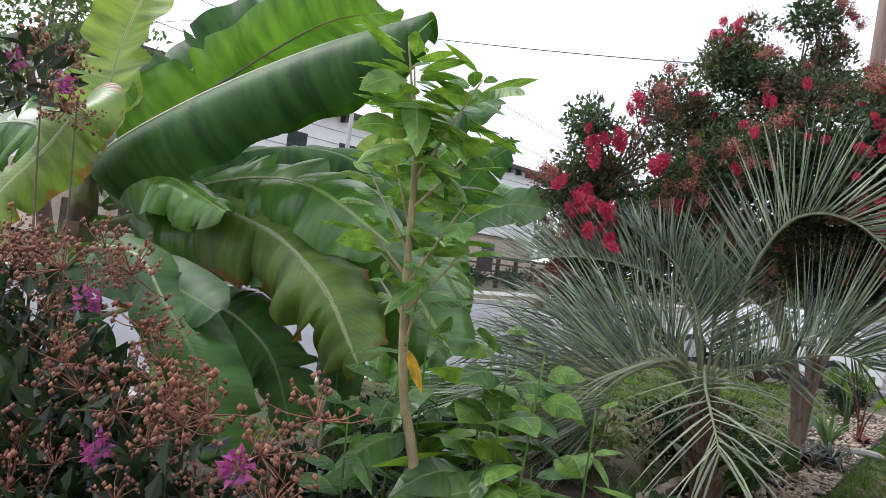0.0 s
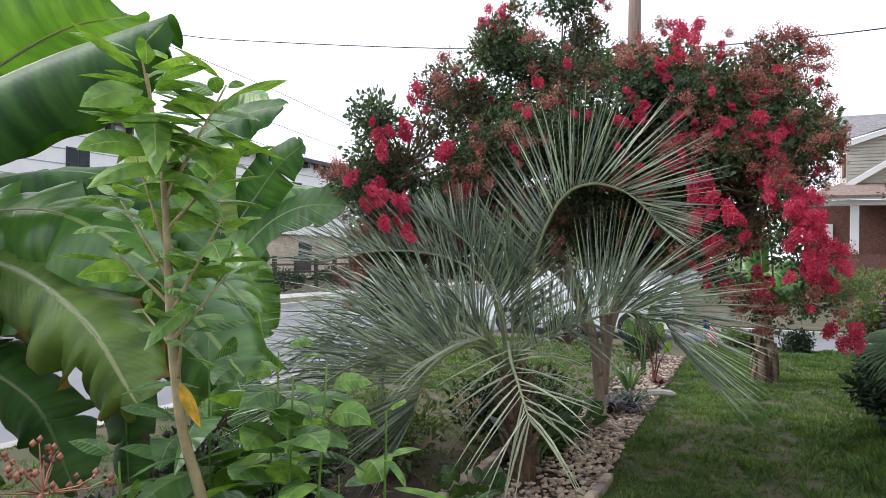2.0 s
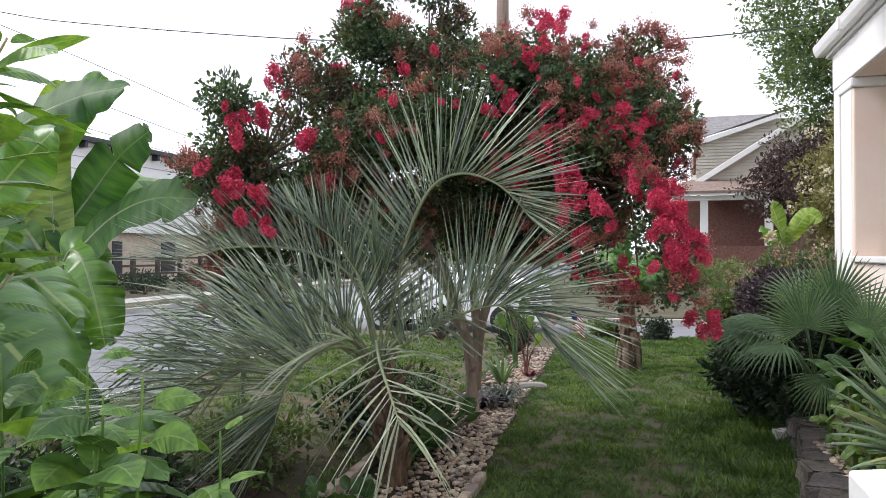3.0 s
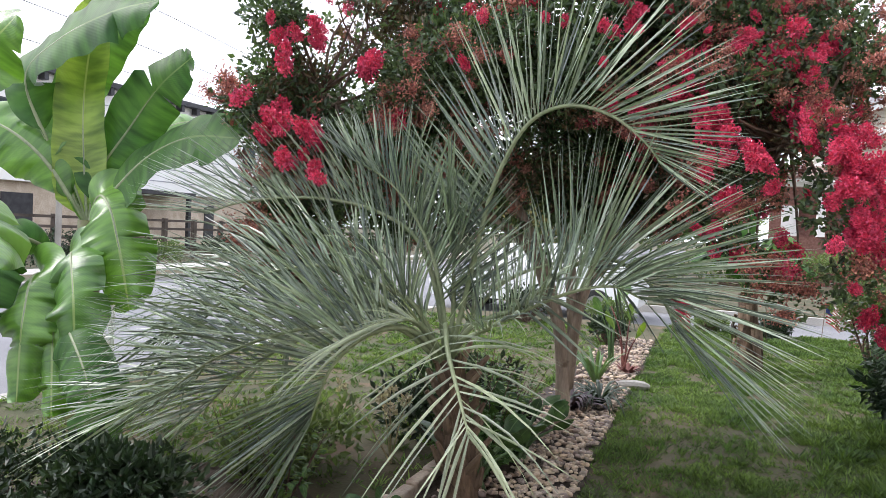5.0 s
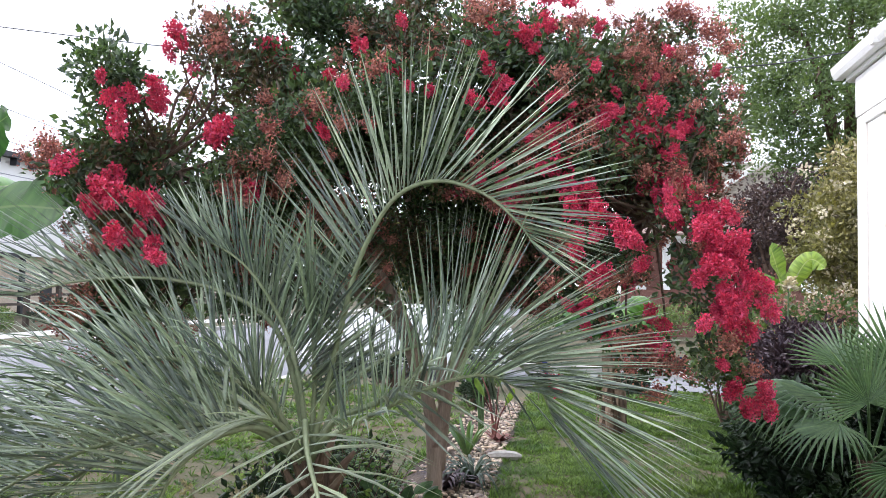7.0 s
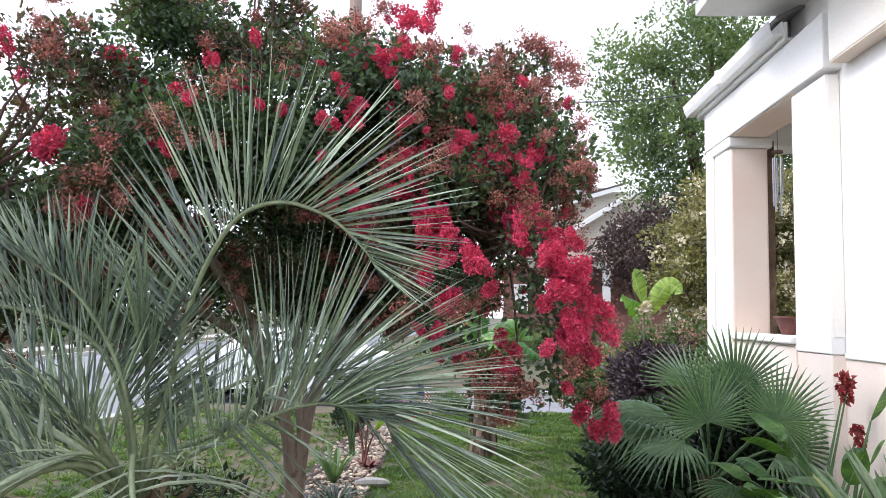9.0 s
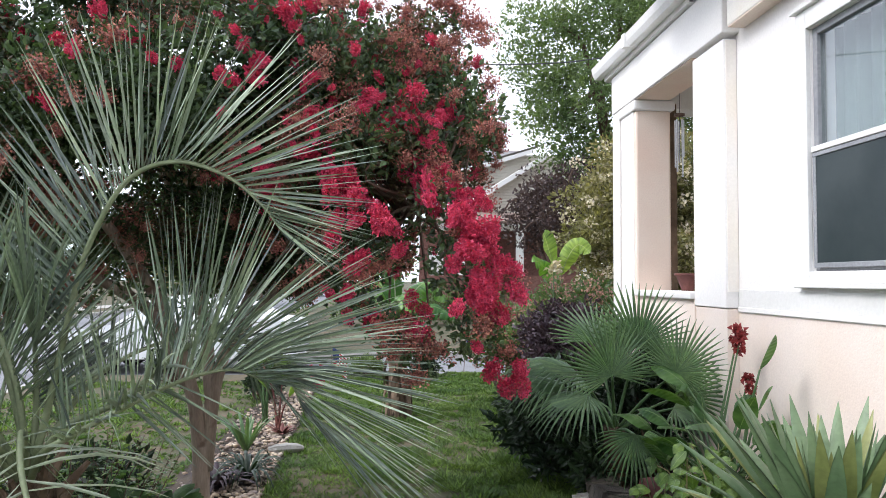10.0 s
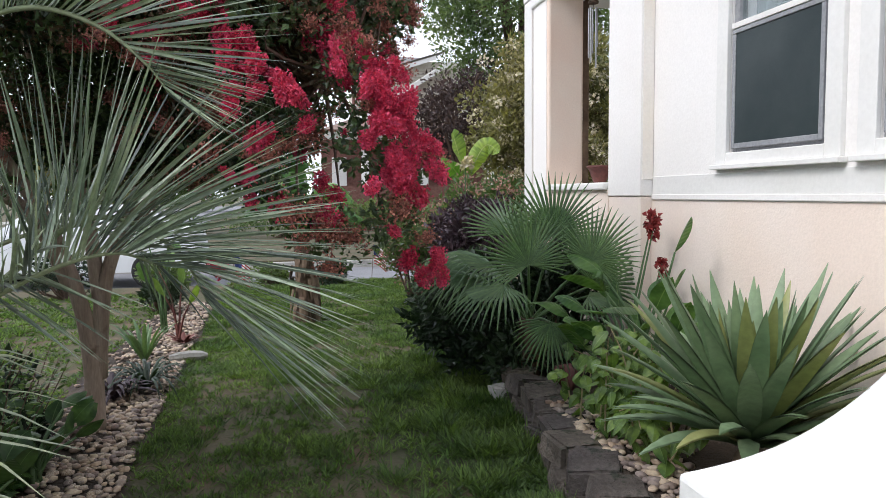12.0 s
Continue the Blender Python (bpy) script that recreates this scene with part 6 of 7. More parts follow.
def paddle_plant(name, at, leaves, label, mat, stem_mat, seed, category="plant"):
    """Upright plant with broad paddle leaves; leaves: (dx, dy, height, length, width)."""
    t = thing(name, at, label, category)
    r = np.random.default_rng(seed)
    at = np.array(at, float)
    for dx, dy, hgt, ln, wd in leaves:
        mid = at + (dx * 0.35, dy * 0.35, hgt * 0.6)
        top = at + (dx, dy, hgt)
        st = part("stalk", Build().tube(curve([at + r.normal(0, 0.02, 3) * (1, 1, 0), mid, top], 8), np.linspace(0.016, 0.006, 8), 6), stem_mat, t, smooth=True)
        b = Build()
        broad_leaf(b, top, np.array((dx, dy, 0.25 + r.normal(0, 0.15))) * 2 + (0, 0, 0.2), ln, wd, r.uniform(0.15, 0.5), r, n=10)
        part("leaf", b, mat, st, smooth=True)
    return t


strap_plant("strap_plant", (-0.34, 8.6, 0.02), 44, 0.62, 0.015, M_DARK_LEAF, "dark blue-green strap-leaved plant among the pebbles", 1, 1.5, 0.7)
strap_plant("strap_plant", (-0.52, 8.35, 0.02), 34, 0.48, 0.018, M_PURPLE_LEAF, "dark plum strap-leaved plant beside the forked trunk", 2, 1.3, 0.6)
strap_plant("strap_plant", (-0.55, 9.6, 0.02), 18, 0.62, 0.02, M_FAN, "upright green strap-leaved plant in the pebble bed", 3, 2.2, 0.35)
paddle_plant("canna", (-0.38, 10.5, 0.0), [(0.12, -0.1, 0.42, 0.36, 0.15), (-0.12, -0.05, 0.5, 0.4, 0.14), (0.02, 0.1, 0.6, 0.36, 0.14), (-0.2, 0.1, 0.75, 0.4, 0.15)], "young canna with broad green leaves and red base", M_VINE, M_TERRACOTTA, 4)
strap_plant("bromeliad", (-0.32, 10.35, 0.02), 22, 0.24, 0.022, M_TERRACOTTA, "small rusty red rosette plant on the pebbles", 5, 1.0, 0.3)
paddle_plant("tall_canna", (-0.62, 11.0, 0.0), [(0.1, -0.1, 0.9, 0.55, 0.2), (-0.15, 0.0, 1.1, 0.55, 0.2), (0.05, 0.1, 0.75, 0.5, 0.18), (-0.1, -0.15, 0.6, 0.45, 0.16)], "tall dark green canna with upright paddle leaves", M_SHRUB_DARK, M_FAN, 6)
paddle_plant("hosta", (-0.55, 6.75, 0.0), [(math.cos(a) * 0.22, math.sin(a) * 0.22, 0.26 + 0.1 * (a % 1.3), 0.20, 0.095) for a in np.arange(0, 6.2, 0.36)], "low plant with broad dark leaves by the pebbles", M_HOSTA, M_FAN, 7)
paddle_plant("hosta", (-0.72, 5.05, 0.0), [(math.cos(a) * 0.16, math.sin(a) * 0.16, 0.12 + 0.05 * (a % 1.1), 0.16, 0.11) for a in np.arange(0, 6.2, 0.42)], "low dark leafy clump at the foot of the palm", M_HOSTA, M_FAN, 8)
paddle_plant("elephant_ear", (-0.62, 6.1, 0.0), [(math.cos(a) * 0.2, math.sin(a) * 0.2, 0.25 + 0.08 * (a % 1.2), 0.26, 0.16) for a in np.arange(0.3, 6.2, 0.6)], "leafy dark green clump behind the palm trunk", M_HOSTA, M_FAN, 9)


def light_shrub(at, h, seed, label):
    t = thing("small_shrub", at, label, "shrub")
    r = np.random.default_rng(seed)
    for i in range(7):
        a = i * 0.9
        top = np.array(at) + (math.cos(a) * h * 0.5, math.sin(a) * h * 0.4, h * r.uniform(0.75, 1.1))
        leafy_shoot(t, at, top, 22, 0.065, 0.032, M_VINE if i % 2 else M_SHRUB_DARK, seed * 10 + i, 0.2, rad=0.005, stem_mat=M_TWIG)
    return t


light_shrub((-0.85, 7.0, 0), 0.62, 3, "loose small-leaved green shrub beside the pebbles")
light_shrub((-1.15, 7.7, 0), 0.55, 4, "loose small-leaved green shrub on the side lawn")
light_shrub((-0.72, 6.35, 0), 0.5, 5, "small shrub with oval leaves by the palm trunk")
light_shrub((-1.45, 5.3, 0), 0.5, 6, "small green weedy shrub under the palm fronds")
clump_shrub("low_shrub", (-1.25, 7.3, 0), blob((-1.8, 6.3, 0.02), (-0.75, 8.3, 0.55), 46, 205), 0.15, 46, 0.075, M_DARK_LEAF, "low dark leafy shrub behind the palm", seed=70)
clump_shrub("low_shrub", (-1.9, 5.9, 0), blob((-2.5, 5.3, 0.02), (-1.3, 6.6, 0.4), 40, 206), 0.15, 46, 0.065, M_TREE_LEAF, "low green undergrowth beneath the palm fronds", seed=71)
clump_shrub("low_shrub", (-0.8, 6.95, 0), blob((-1.0, 6.5, 0.02), (-0.55, 7.5, 0.3), 22, 207), 0.12, 46, 0.075, M_DARK_LEAF, "dark leafy clump beside the forked trunk", seed=72)
clump_shrub("low_shrub", (-2.1, 4.4, 0), blob((-2.9, 3.9, 0.02), (-1.5, 4.9, 0.5), 44, 209), 0.16, 90, 0.055, M_DARK_LEAF, "dark undergrowth below the banana plants", seed=74)
clump_shrub("low_shrub", (-1.6, 3.2, 0), blob((-2.4, 2.7, 0.02), (-0.9, 3.6, 0.45), 40, 210), 0.16, 46, 0.08, M_DARK_LEAF, "dark undergrowth among the mulch", seed=75)
for k, (x, y, hgt) in enumerate(((-0.72, 6.55, 0.62), (-0.98, 6.7, 0.7), (-1.05, 7.2, 0.75), (-0.8, 7.35, 0.55), (-1.3, 6.9, 0.6))):
    light_shrub((x, y, 0), hgt, 20 + k, "loose dark-leaved shrub edging the pebble bed")
light_shrub((-0.95, 7.75, 0), 0.5, 8, "loose green shrub beside the forked trunk")
clump_shrub("low_shrub", (-0.75, 6.45, 0), blob((-1.0, 6.05, 0.02), (-0.5, 6.85, 0.32), 26, 211), 0.11, 46, 0.08, M_SHRUB_DARK, "dark leafy clump edging the pebbles", seed=76)
clump_shrub("low_shrub", (-1.85, 4.55, 0), blob((-2.25, 4.3, 0.1), (-1.5, 4.85, 0.5), 36, 212), 0.13, 80, 0.06, M_DARK_LEAF, "dark leafy shrub below the banana plant", seed=77)
light_shrub((-2.0, 5.6, 0), 0.45, 7, "small green shrub under the palm fronds")

# white flowers in the left bed
t = thing("white_flowers", (-1.3, 6.3, 0), "small plant with white flowers under the palm", "flower")
for i, (x, y, z) in enumerate([(-1.28, 6.2, 0.52), (-1.18, 6.25, 0.45), (-1.38, 6.3, 0.42), (-1.75, 6.4, 0.45), (-1.25, 6.15, 0.4)]):
    st = part("stalk", Build().tube([(-1.3, 6.3, 0), ((x - 1.3) / 2, (y + 6.3) / 2, z * 0.6), (x, y, z)], [0.006, 0.005, 0.003], 5), M_SHRUB_STEM, t)
    o = part("flower", panicle_mesh(300 + i, M_CREAM_PETAL, 26, 0.03, 0.05, 0.04, "flower"), None, st)
    o.matrix_basis = Matrix.Translation((x, y, z))


def shaggy_banana():
    t = thing("banana_plant", (0.93, 11.4, 0), "small banana plant with a shaggy brown fibrous trunk", "banana plant", "banana plants on the lawn")
    part("trunk", Build().tube(curve([(0.95, 11.4, -0.02), (0.93, 11.4, 0.4), (0.90, 11.4, 0.95)], 10), np.linspace(0.15, 0.10, 10), 12, wobble=0.1), M_PALM_TRUNK, t, smooth=True)
    r = np.random.default_rng(3)
    for i in range(30):
        a, z = r.uniform(0, 6.28), r.uniform(0.1, 0.85)
        d = np.array((math.cos(a), math.sin(a), 0))
        p = np.array((0.93, 11.4, z)) + d * 0.12
        part("dry_sheath", Build().ribbon([p, p + d * 0.05 + (0, 0, 0.02), p + d * 0.08 - (0, 0, 0.12), p + d * 0.09 - (0, 0, 0.24)], np.cross(d, (0, 0, 1)), np.array((0.03, 0.035, 0.025, 0.004)), 0.3), M_STUB, t)
    S = (0.90, 11.4, 0.92)
    for i, (dx, dy, up, lab) in enumerate([(-0.5, -0.2, 0.55, M_BANANA_DARK), (0.55, -0.1, 0.45, M_BANANA_DARK), (0.1, -0.5, 0.6, M_BANANA), (0.5, 0.3, 0.75, M_BANANA), (-0.4, 0.4, 0.8, M_BANANA), (-0.1, 0.1, 1.1, M_BANANA_DARK)]):
        banana_leaf(t, [S, (0.9 + dx * 0.3, 11.4 + dy * 0.3, 0.92 + up * 0.7), (0.9 + dx * 0.8, 11.4 + dy * 0.8, 0.92 + up), (0.9 + dx * 1.3, 11.4 + dy * 1.3, 0.92 + up * 0.7)], 0.16, lab, (0.1, -0.5, 0.85), 0.45, 5, 50 + i, 0.15)
    return t


shaggy_banana()

# dark shrubs, plum shrub, hydrangeas along the house bed
clump_shrub("dark_shrub", (2.35, 8.9, 0.03), np.concatenate([blob((1.72, 7.95, 0.05), (2.75, 9.4, 0.98), 90, 3), blob((2.2, 7.7, 0.1), (2.9, 8.4, 0.6), 26, 4)]), 0.15, 60, 0.085, M_DARK_LEAF,
            "dense dark-leaved shrub spilling onto the grass", seed=1)
clump_shrub("plum_shrub", (2.75, 9.75, 0.03), blob((2.0, 9.0, 0.7), (3.2, 10.2, 1.55), 90, 5), 0.14, 64, 0.07, M_PURPLE_LEAF, "plum-leaved shrub with feathery dark foliage", seed=2)
clump_shrub("hydrangea", (2.85, 11.0, 0.03), blob((2.25, 10.5, 0.6), (3.9, 11.6, 1.85), 70, 6), 0.18, 60, 0.08, M_TREE_LEAF, "hydrangea bush with faded dusty pink flower heads", seed=3, extra=(M_PINK_PETAL, 120, 0.035, 0.10))
clump_shrub("hydrangea", (2.35, 12.2, 0.03), blob((1.9, 11.8, 0.3), (3.2, 13.0, 1.5), 50, 7), 0.18, 60, 0.08, M_TREE_LEAF, "green bush with pale pink flower heads at the lawn's end", seed=4, extra=(M_PINK_PETAL, 60, 0.035, 0.09))
t = thing("white_rose", (2.49, 9.8, 0.0), "single pale white flower on a tall stalk", "flower")
part("stalk", Build().tube([(2.55, 9.9, 0.0), (2.5, 9.75, 1.0), (2.49, 9.68, 1.8)], [0.012, 0.008, 0.005], 6), M_FAN, t)
o = part("flower", panicle_mesh(400, M_CREAM_PETAL, 40, 0.05, 0.07, 0.05, "flower"), None, t)
o.matrix_basis = Matrix.Translation((2.49, 9.67, 1.83))
o.matrix_parent_inverse = t.matrix_basis.inverted()
t = thing("banana_plant", (3.2, 12.6, 0.0), "bright young banana plant rising above the shrubs", "banana plant", "banana plants on the lawn")
banana_stem(t, (3.25, 12.6, -0.02), (3.2, 12.55, 1.7), 0.08, 0.04)
banana_leaf(t, [(3.2, 12.55, 1.65), (3.1, 12.5, 1.95), (3.0, 12.45, 2.25), (2.95, 12.4, 2.36)], 0.15, M_BANANA_PALE, (0.6, -0.8, 0.2), -0.2, 1, 61, 0.12)
banana_leaf(t, [(3.2, 12.55, 1.65), (3.3, 12.5, 1.98), (3.45, 12.45, 2.2), (3.62, 12.4, 2.10)], 0.13, M_BANANA_PALE, (0.1, -0.9, 0.3), 0.2, 2, 62, 0.12)
banana_leaf(t, [(3.2, 12.55, 1.65), (3.05, 12.5, 1.8), (2.9, 12.4, 1.95), (2.8, 12.3, 1.95)], 0.11, M_BANANA, (0.1, -0.8, 0.5), 0.2, 2, 63, 0.12)

# canna with red flowers against the wall
t = paddle_plant("red_canna", (3.05, 6.9, 0.18), [(0.05, -0.18, 0.98, 0.34, 0.13), (-0.15, -0.1, 0.62, 0.42, 0.15), (-0.3, 0.05, 0.72, 0.42, 0.16), (-0.4, -0.15, 0.45, 0.4, 0.15), (0.0, -0.3, 0.5, 0.36, 0.13), (-0.2, 0.3, 0.8, 0.4, 0.14), (-0.5, 0.15, 0.55, 0.38, 0.15), (0.1, -0.05, 0.7, 0.34, 0.13)],
                 "canna with wilting dark red flowers against the wall", M_SHRUB_DARK, M_FAN, 12)
for i, (x, y, z, s) in enumerate([(3.2, 7.2, 1.34, 0.8), (3.19, 7.17, 1.27, 0.7), (3.2, 7.06, 1.06, 0.55), (3.19, 7.02, 1.0, 0.5)]):
    o = part("flower", panicle_mesh(420 + i, M_CANNA, 60, 0.045, 0.06, 0.08, "flower"), None, t, "dark red wilted flower")
    o.matrix_basis = Matrix.Translation((x, y, z)) @ Matrix.Scale(s, 4)
    o.matrix_parent_inverse = t.matrix_basis.inverted()
    part("flower_stalk", Build().tube([(3.05, 6.95, 0.2), (3.08, y, z * 0.6), (x, y, z)], [0.012, 0.009, 0.005], 6), M_FAN, t)


paddle_plant("broad_leaf_plant", (2.88, 6.85, 0.18), [(math.cos(a) * 0.28, math.sin(a) * 0.28 - 0.05, 0.35 + 0.16 * ((a * 2.3) % 2.2), 0.34, 0.13) for a in np.arange(0, 6.2, 0.36)],
             "clump of broad grey-green leaves against the wall", M_SHRUB_DARK, M_FAN, 14)
clump_shrub("dark_shrub", (2.9, 8.0, 0.1), blob((2.55, 7.75, 0.15), (3.3, 8.6, 1.15), 60, 208), 0.14, 50, 0.08, M_DARK_LEAF, "dark undergrowth behind the fan palm", seed=73)


def heart_vine():
    t = thing("vine", (2.62, 6.3, 0.2), "sprawling green vine with heart-shaped leaves over the block edging", "vine")
    r = np.random.default_rng(77)
    for k in range(44):
        foot = np.array((2.60 + r.normal(0, 0.1), 6.3 + r.normal(0, 0.28), 0.2))
        tip = foot + np.array((r.uniform(-0.28, 0.3), r.uniform(-0.3, 0.35), r.uniform(0.08, 0.6)))
        c = curve([foot, (foot + tip) / 2 + (0, 0, 0.12), tip], 9)
        st = part("tendril", Build().tube(c, np.linspace(0.006, 0.003, 9), 5), M_SHRUB_STEM, t)
        b = Build()
        for j in range(15):
            p = c[min(8, j * 8 // 14)] + r.normal(0, 0.03, 3)
            d = np.array((r.normal(-0.4, 0.7), r.normal(-0.5, 0.6), r.normal(-0.15, 0.3)))
            broad_leaf(b, p, d, r.uniform(0.06, 0.10), r.uniform(0.05, 0.08), 0.45, r)
        part("foliage", b, M_VINE, st)
    return t


heart_vine()

# clay pot pieces and wall ornament
t = thing("clay_pot", (2.60, 7.42, 0.2), "broken dark red clay pot lying by the blocks", "pot")
prof = [(0.05, 0.0), (0.075, 0.06), (0.10, 0.13), (0.115, 0.135), (0.115, 0.155), (0.095, 0.155), (0.085, 0.13), (0.06, 0.05), (0.0, 0.03)]
b = Build()
n = 20
v = [(r0 * math.cos(k * 2 * math.pi / n), r0 * math.sin(k * 2 * math.pi / n), z) for r0, z in prof for k in range(n)]
b.add(v, [(i * n + k, i * n + (k + 1) % n, (i + 1) * n + (k + 1) % n, (i + 1) * n + k) for i in range(len(prof) - 1) for k in range(n)])
pot_mesh = b.mesh("pot_body", M_TERRACOTTA, True)
o = part("pot_body", pot_mesh, None, t)
o.matrix_parent_inverse = t.matrix_basis.inverted()
o.matrix_basis = pose(2.58, 7.42, 0.27, 100, 12, 70)
t = thing("porch_pot", (3.5, 8.6, 1.61), "round terracotta pot on the porch parapet", "pot")
o = part("pot_body", pot_mesh, None, t)
o.matrix_parent_inverse = t.matrix_basis.inverted()
o.matrix_basis = pose(3.5, 8.75, 1.612, 0, 0, 0)
t = thing("wind_chime", (3.62, 9.2, 3.2), "metal wind chime hanging under the porch beam", "wind chime")
part("cord", Build().tube([(3.62, 9.2, 3.62), (3.62, 9.2, 3.42), (3.62, 9.2, 2.75)], 0.003, 5), M_BLACK, t)
part("disc", Build().tube([(3.62, 9.2, 3.30), (3.62, 9.2, 3.32)], 0.05, 14), M_TWIG, t)
for k in range(5):
    x, y = 3.62 + 0.04 * math.cos(k * 1.257), 9.2 + 0.04 * math.sin(k * 1.257)
    part("chime_tube", Build().tube([(x, y, 3.26), (x, y, 2.9 - 0.05 * k)], 0.008, 8), M_METAL, t)

# small flags at the end of the lawn
for x, y, tilt in ((-0.12, 13.7, -12), (2.12, 15.4, 10)):
    t = thing("small_flag", (x, y, 0), "small striped flag with a blue corner on a stick", "flag", "flags at the lawn's end")
    part("stick", Build().tube([(x, y, -0.02), (x + 0.02, y, 0.3), (x + 0.04, y, 0.66)], 0.006, 6), M_WOOD_POLE, t)
    f = part("cloth", Build().box((x + 0.045, y - 0.003, 0.30), (x + 0.05, y + 0.003, 0.64)), M_WHITE, t)
    for k in range(7):
        m = 9
        u = np.linspace(0, 1, m)
        fold = 0.025 * np.sin(u * 7)
        for j, mat in ((0, M_FLAG_RED), (1, M_WHITE)):
            z0 = 0.30 + (k + 0.5 * j) * 0.048
            bb = Build()
            xs, zz = x + 0.045 + 0.22 * u, -0.16 * u ** 1.5
            bb.add(np.concatenate([np.c_[xs, y + fold, z0 + zz], np.c_[xs, y + fold, z0 + 0.024 + zz]]), [(i, i + 1, m + i + 1, m + i) for i in range(m - 1)])
            part("stripe", bb, mat, f)
    bb = Build()
    xs, zz = x + 0.045 + 0.10 * u, -0.16 * (u * 0.45) ** 1.5
    bb.add(np.concatenate([np.c_[xs, y + 0.025 * np.sin(u * 3.2) - 0.006, 0.46 + zz], np.c_[xs, y + 0.025 * np.sin(u * 3.2) - 0.006, 0.64 + zz]]), [(i, i + 1, m + i + 1, m + i) for i in range(m - 1)])
    part("canton", bb, M_FLAG_BLUE, f)

# white lattice post by the kerb
t = thing("lattice_post", (-4.62, 6.98, 0), "white square lattice post by the kerb", "post")
part("base", Build().box((-4.70, 6.90, -0.02), (-4.54, 7.06, 0.08)), M_WHITE, t, bevel=0.01)
for dx in (-0.055, 0.055):
    for dy in (-0.055, 0.055):
        part("upright", Build().box((-4.62 + dx - 0.02, 6.98 + dy - 0.02, 0.08), (-4.62 + dx + 0.02, 6.98 + dy + 0.02, 0.74)), M_WHITE, t, bevel=0.004)
for z in (0.22, 0.38, 0.54):
    part("cross_rail", Build().box((-4.688, 6.912, z), (-4.552, 7.048, z + 0.06)), M_WHITE, t, bevel=0.004)
part("cap", Build().box((-4.71, 6.89, 0.74), (-4.53, 7.07, 0.79)), M_WHITE, t, bevel=0.01)

# mulch and fallen leaves round the bananas
b = Build()
ys, xs = np.linspace(0.75, 5.65, 24), np.linspace(0, 1, 12)
v = [(-3.3 + 2.0 * (u - 0.5) * 1.55 * math.sqrt(max(0.02, 1 - ((y - 3.2) / 2.55) ** 2)) * (1 + 0.12 * noise.noise((u * 2, y, 3))) + 1.35, y + 0.12 * noise.noise((u * 3, y, 9)), 0.035 + 0.03 * noise.noise((u * 9, y * 3, 0)) - 0.05 * abs(2 * u - 1) ** 6) for y in ys for u in xs]
b.add(v, [(j * 12 + i, j * 12 + i + 1, (j + 1) * 12 + i + 1, (j + 1) * 12 + i) for j in range(23) for i in range(11)])
structure("mulch_bed", b, M_SOIL, "dark mulch bed under the banana plants", "flower bed")
r = np.random.default_rng(91)
n = 1500
at = np.c_[r.normal(-1.9, 0.75, n).clip(-3.3, -0.4), r.normal(3.0, 0.9, n).clip(1.2, 5.0), np.full(n, 0.05) + r.uniform(0, 0.05, n)]
b = Build().leaves(at, np.c_[r.normal(0, 1, (n, 2)), r.normal(0, 0.35, n)], r.normal(0, 1, (n, 3)), r.uniform(0.05, 0.14, n), r.uniform(0.02, 0.05, n), 0.5)
M_DRY = surface("dry_leaf", (0.20, 0.11, 0.075), (0.40, 0.26, 0.19), 5, 0.8, 0.2, 40, vary="island", vary_amount=0.5)
tagged(part("leaf_litter", b, M_DRY), "dry brown fallen leaves on the mulch", "leaf litter", kind="stuff")

# ---------------------------------------------------------------- street, neighbours and far trees


def car():
    t = thing("car", (-3.2, 17.4, -0.14), "white parked family car seen through the palm", "car")
    prof = [(-2.2, 0.30), (-2.22, 0.62), (-2.05, 0.80), (-1.2, 0.95), (-0.55, 1.45), (0.9, 1.5), (1.75, 1.05), (2.15, 0.98), (2.22, 0.6), (2.2, 0.30)]
    n = len(prof)
    b = Build()
    v = []
    for y in (-0.88, -0.80, 0.80, 0.88):
        for x, z in prof:
            tuck = 0.16 * max(0, z - 0.95) / 0.5
            v.append((-3.2 + x, 17.4 + y - math.copysign(tuck, y), -0.14 + z + (0.015 if abs(y) < 0.85 else 0)))
    f = [(k * n + i, k * n + i + 1, (k + 1) * n + i + 1, (k + 1) * n + i) for k in range(3) for i in range(n - 1)] + [tuple(range(n)), tuple(range(4 * n - 1, 3 * n - 1, -1)), tuple(k * n for k in range(4)), tuple(k * n + n - 1 for k in (3, 2, 1, 0))]
    b.add(v, f)
    body = part("body", b, M_CARPAINT, t, bevel=0.03)
    for y in (-0.80, ):
        part("side_window", Build().add([(-4.15, 17.4 + y - 0.045, 0.86), (-1.75, 17.4 + y - 0.045, 0.88), (-2.35, 17.4 + y + 0.085, 1.26), (-3.65, 17.4 + y + 0.085, 1.24)], [(0, 1, 2, 3)]), M_BLACK, body, "dark side glass")
    for x in (-1.45, 1.4):
        for y in (-0.80, 0.80):
            w = part("wheel", Build().tube([(-3.2 + x, 17.4 + y - 0.1, 0.18), (-3.2 + x, 17.4 + y + 0.1, 0.18)], 0.32, 22), M_TYRE, t, smooth=False, bevel=0.03)
            part("rim", Build().tube([(-3.2 + x, 17.4 + y - 0.106, 0.18), (-3.2 + x, 17.4 + y - 0.09, 0.18)], 0.20, 18), M_METAL, w)
    for x in (-5.38, -1.02):
        part("lamp", Build().box((x - 0.03, 16.62, 0.5), (x + 0.03, 16.9, 0.62)), M_METAL, body, bevel=0.01)
    return t


car()

t = thing("utility_pole", (-2.45, 20.0, 0), "tall weathered wooden utility pole", "utility pole")
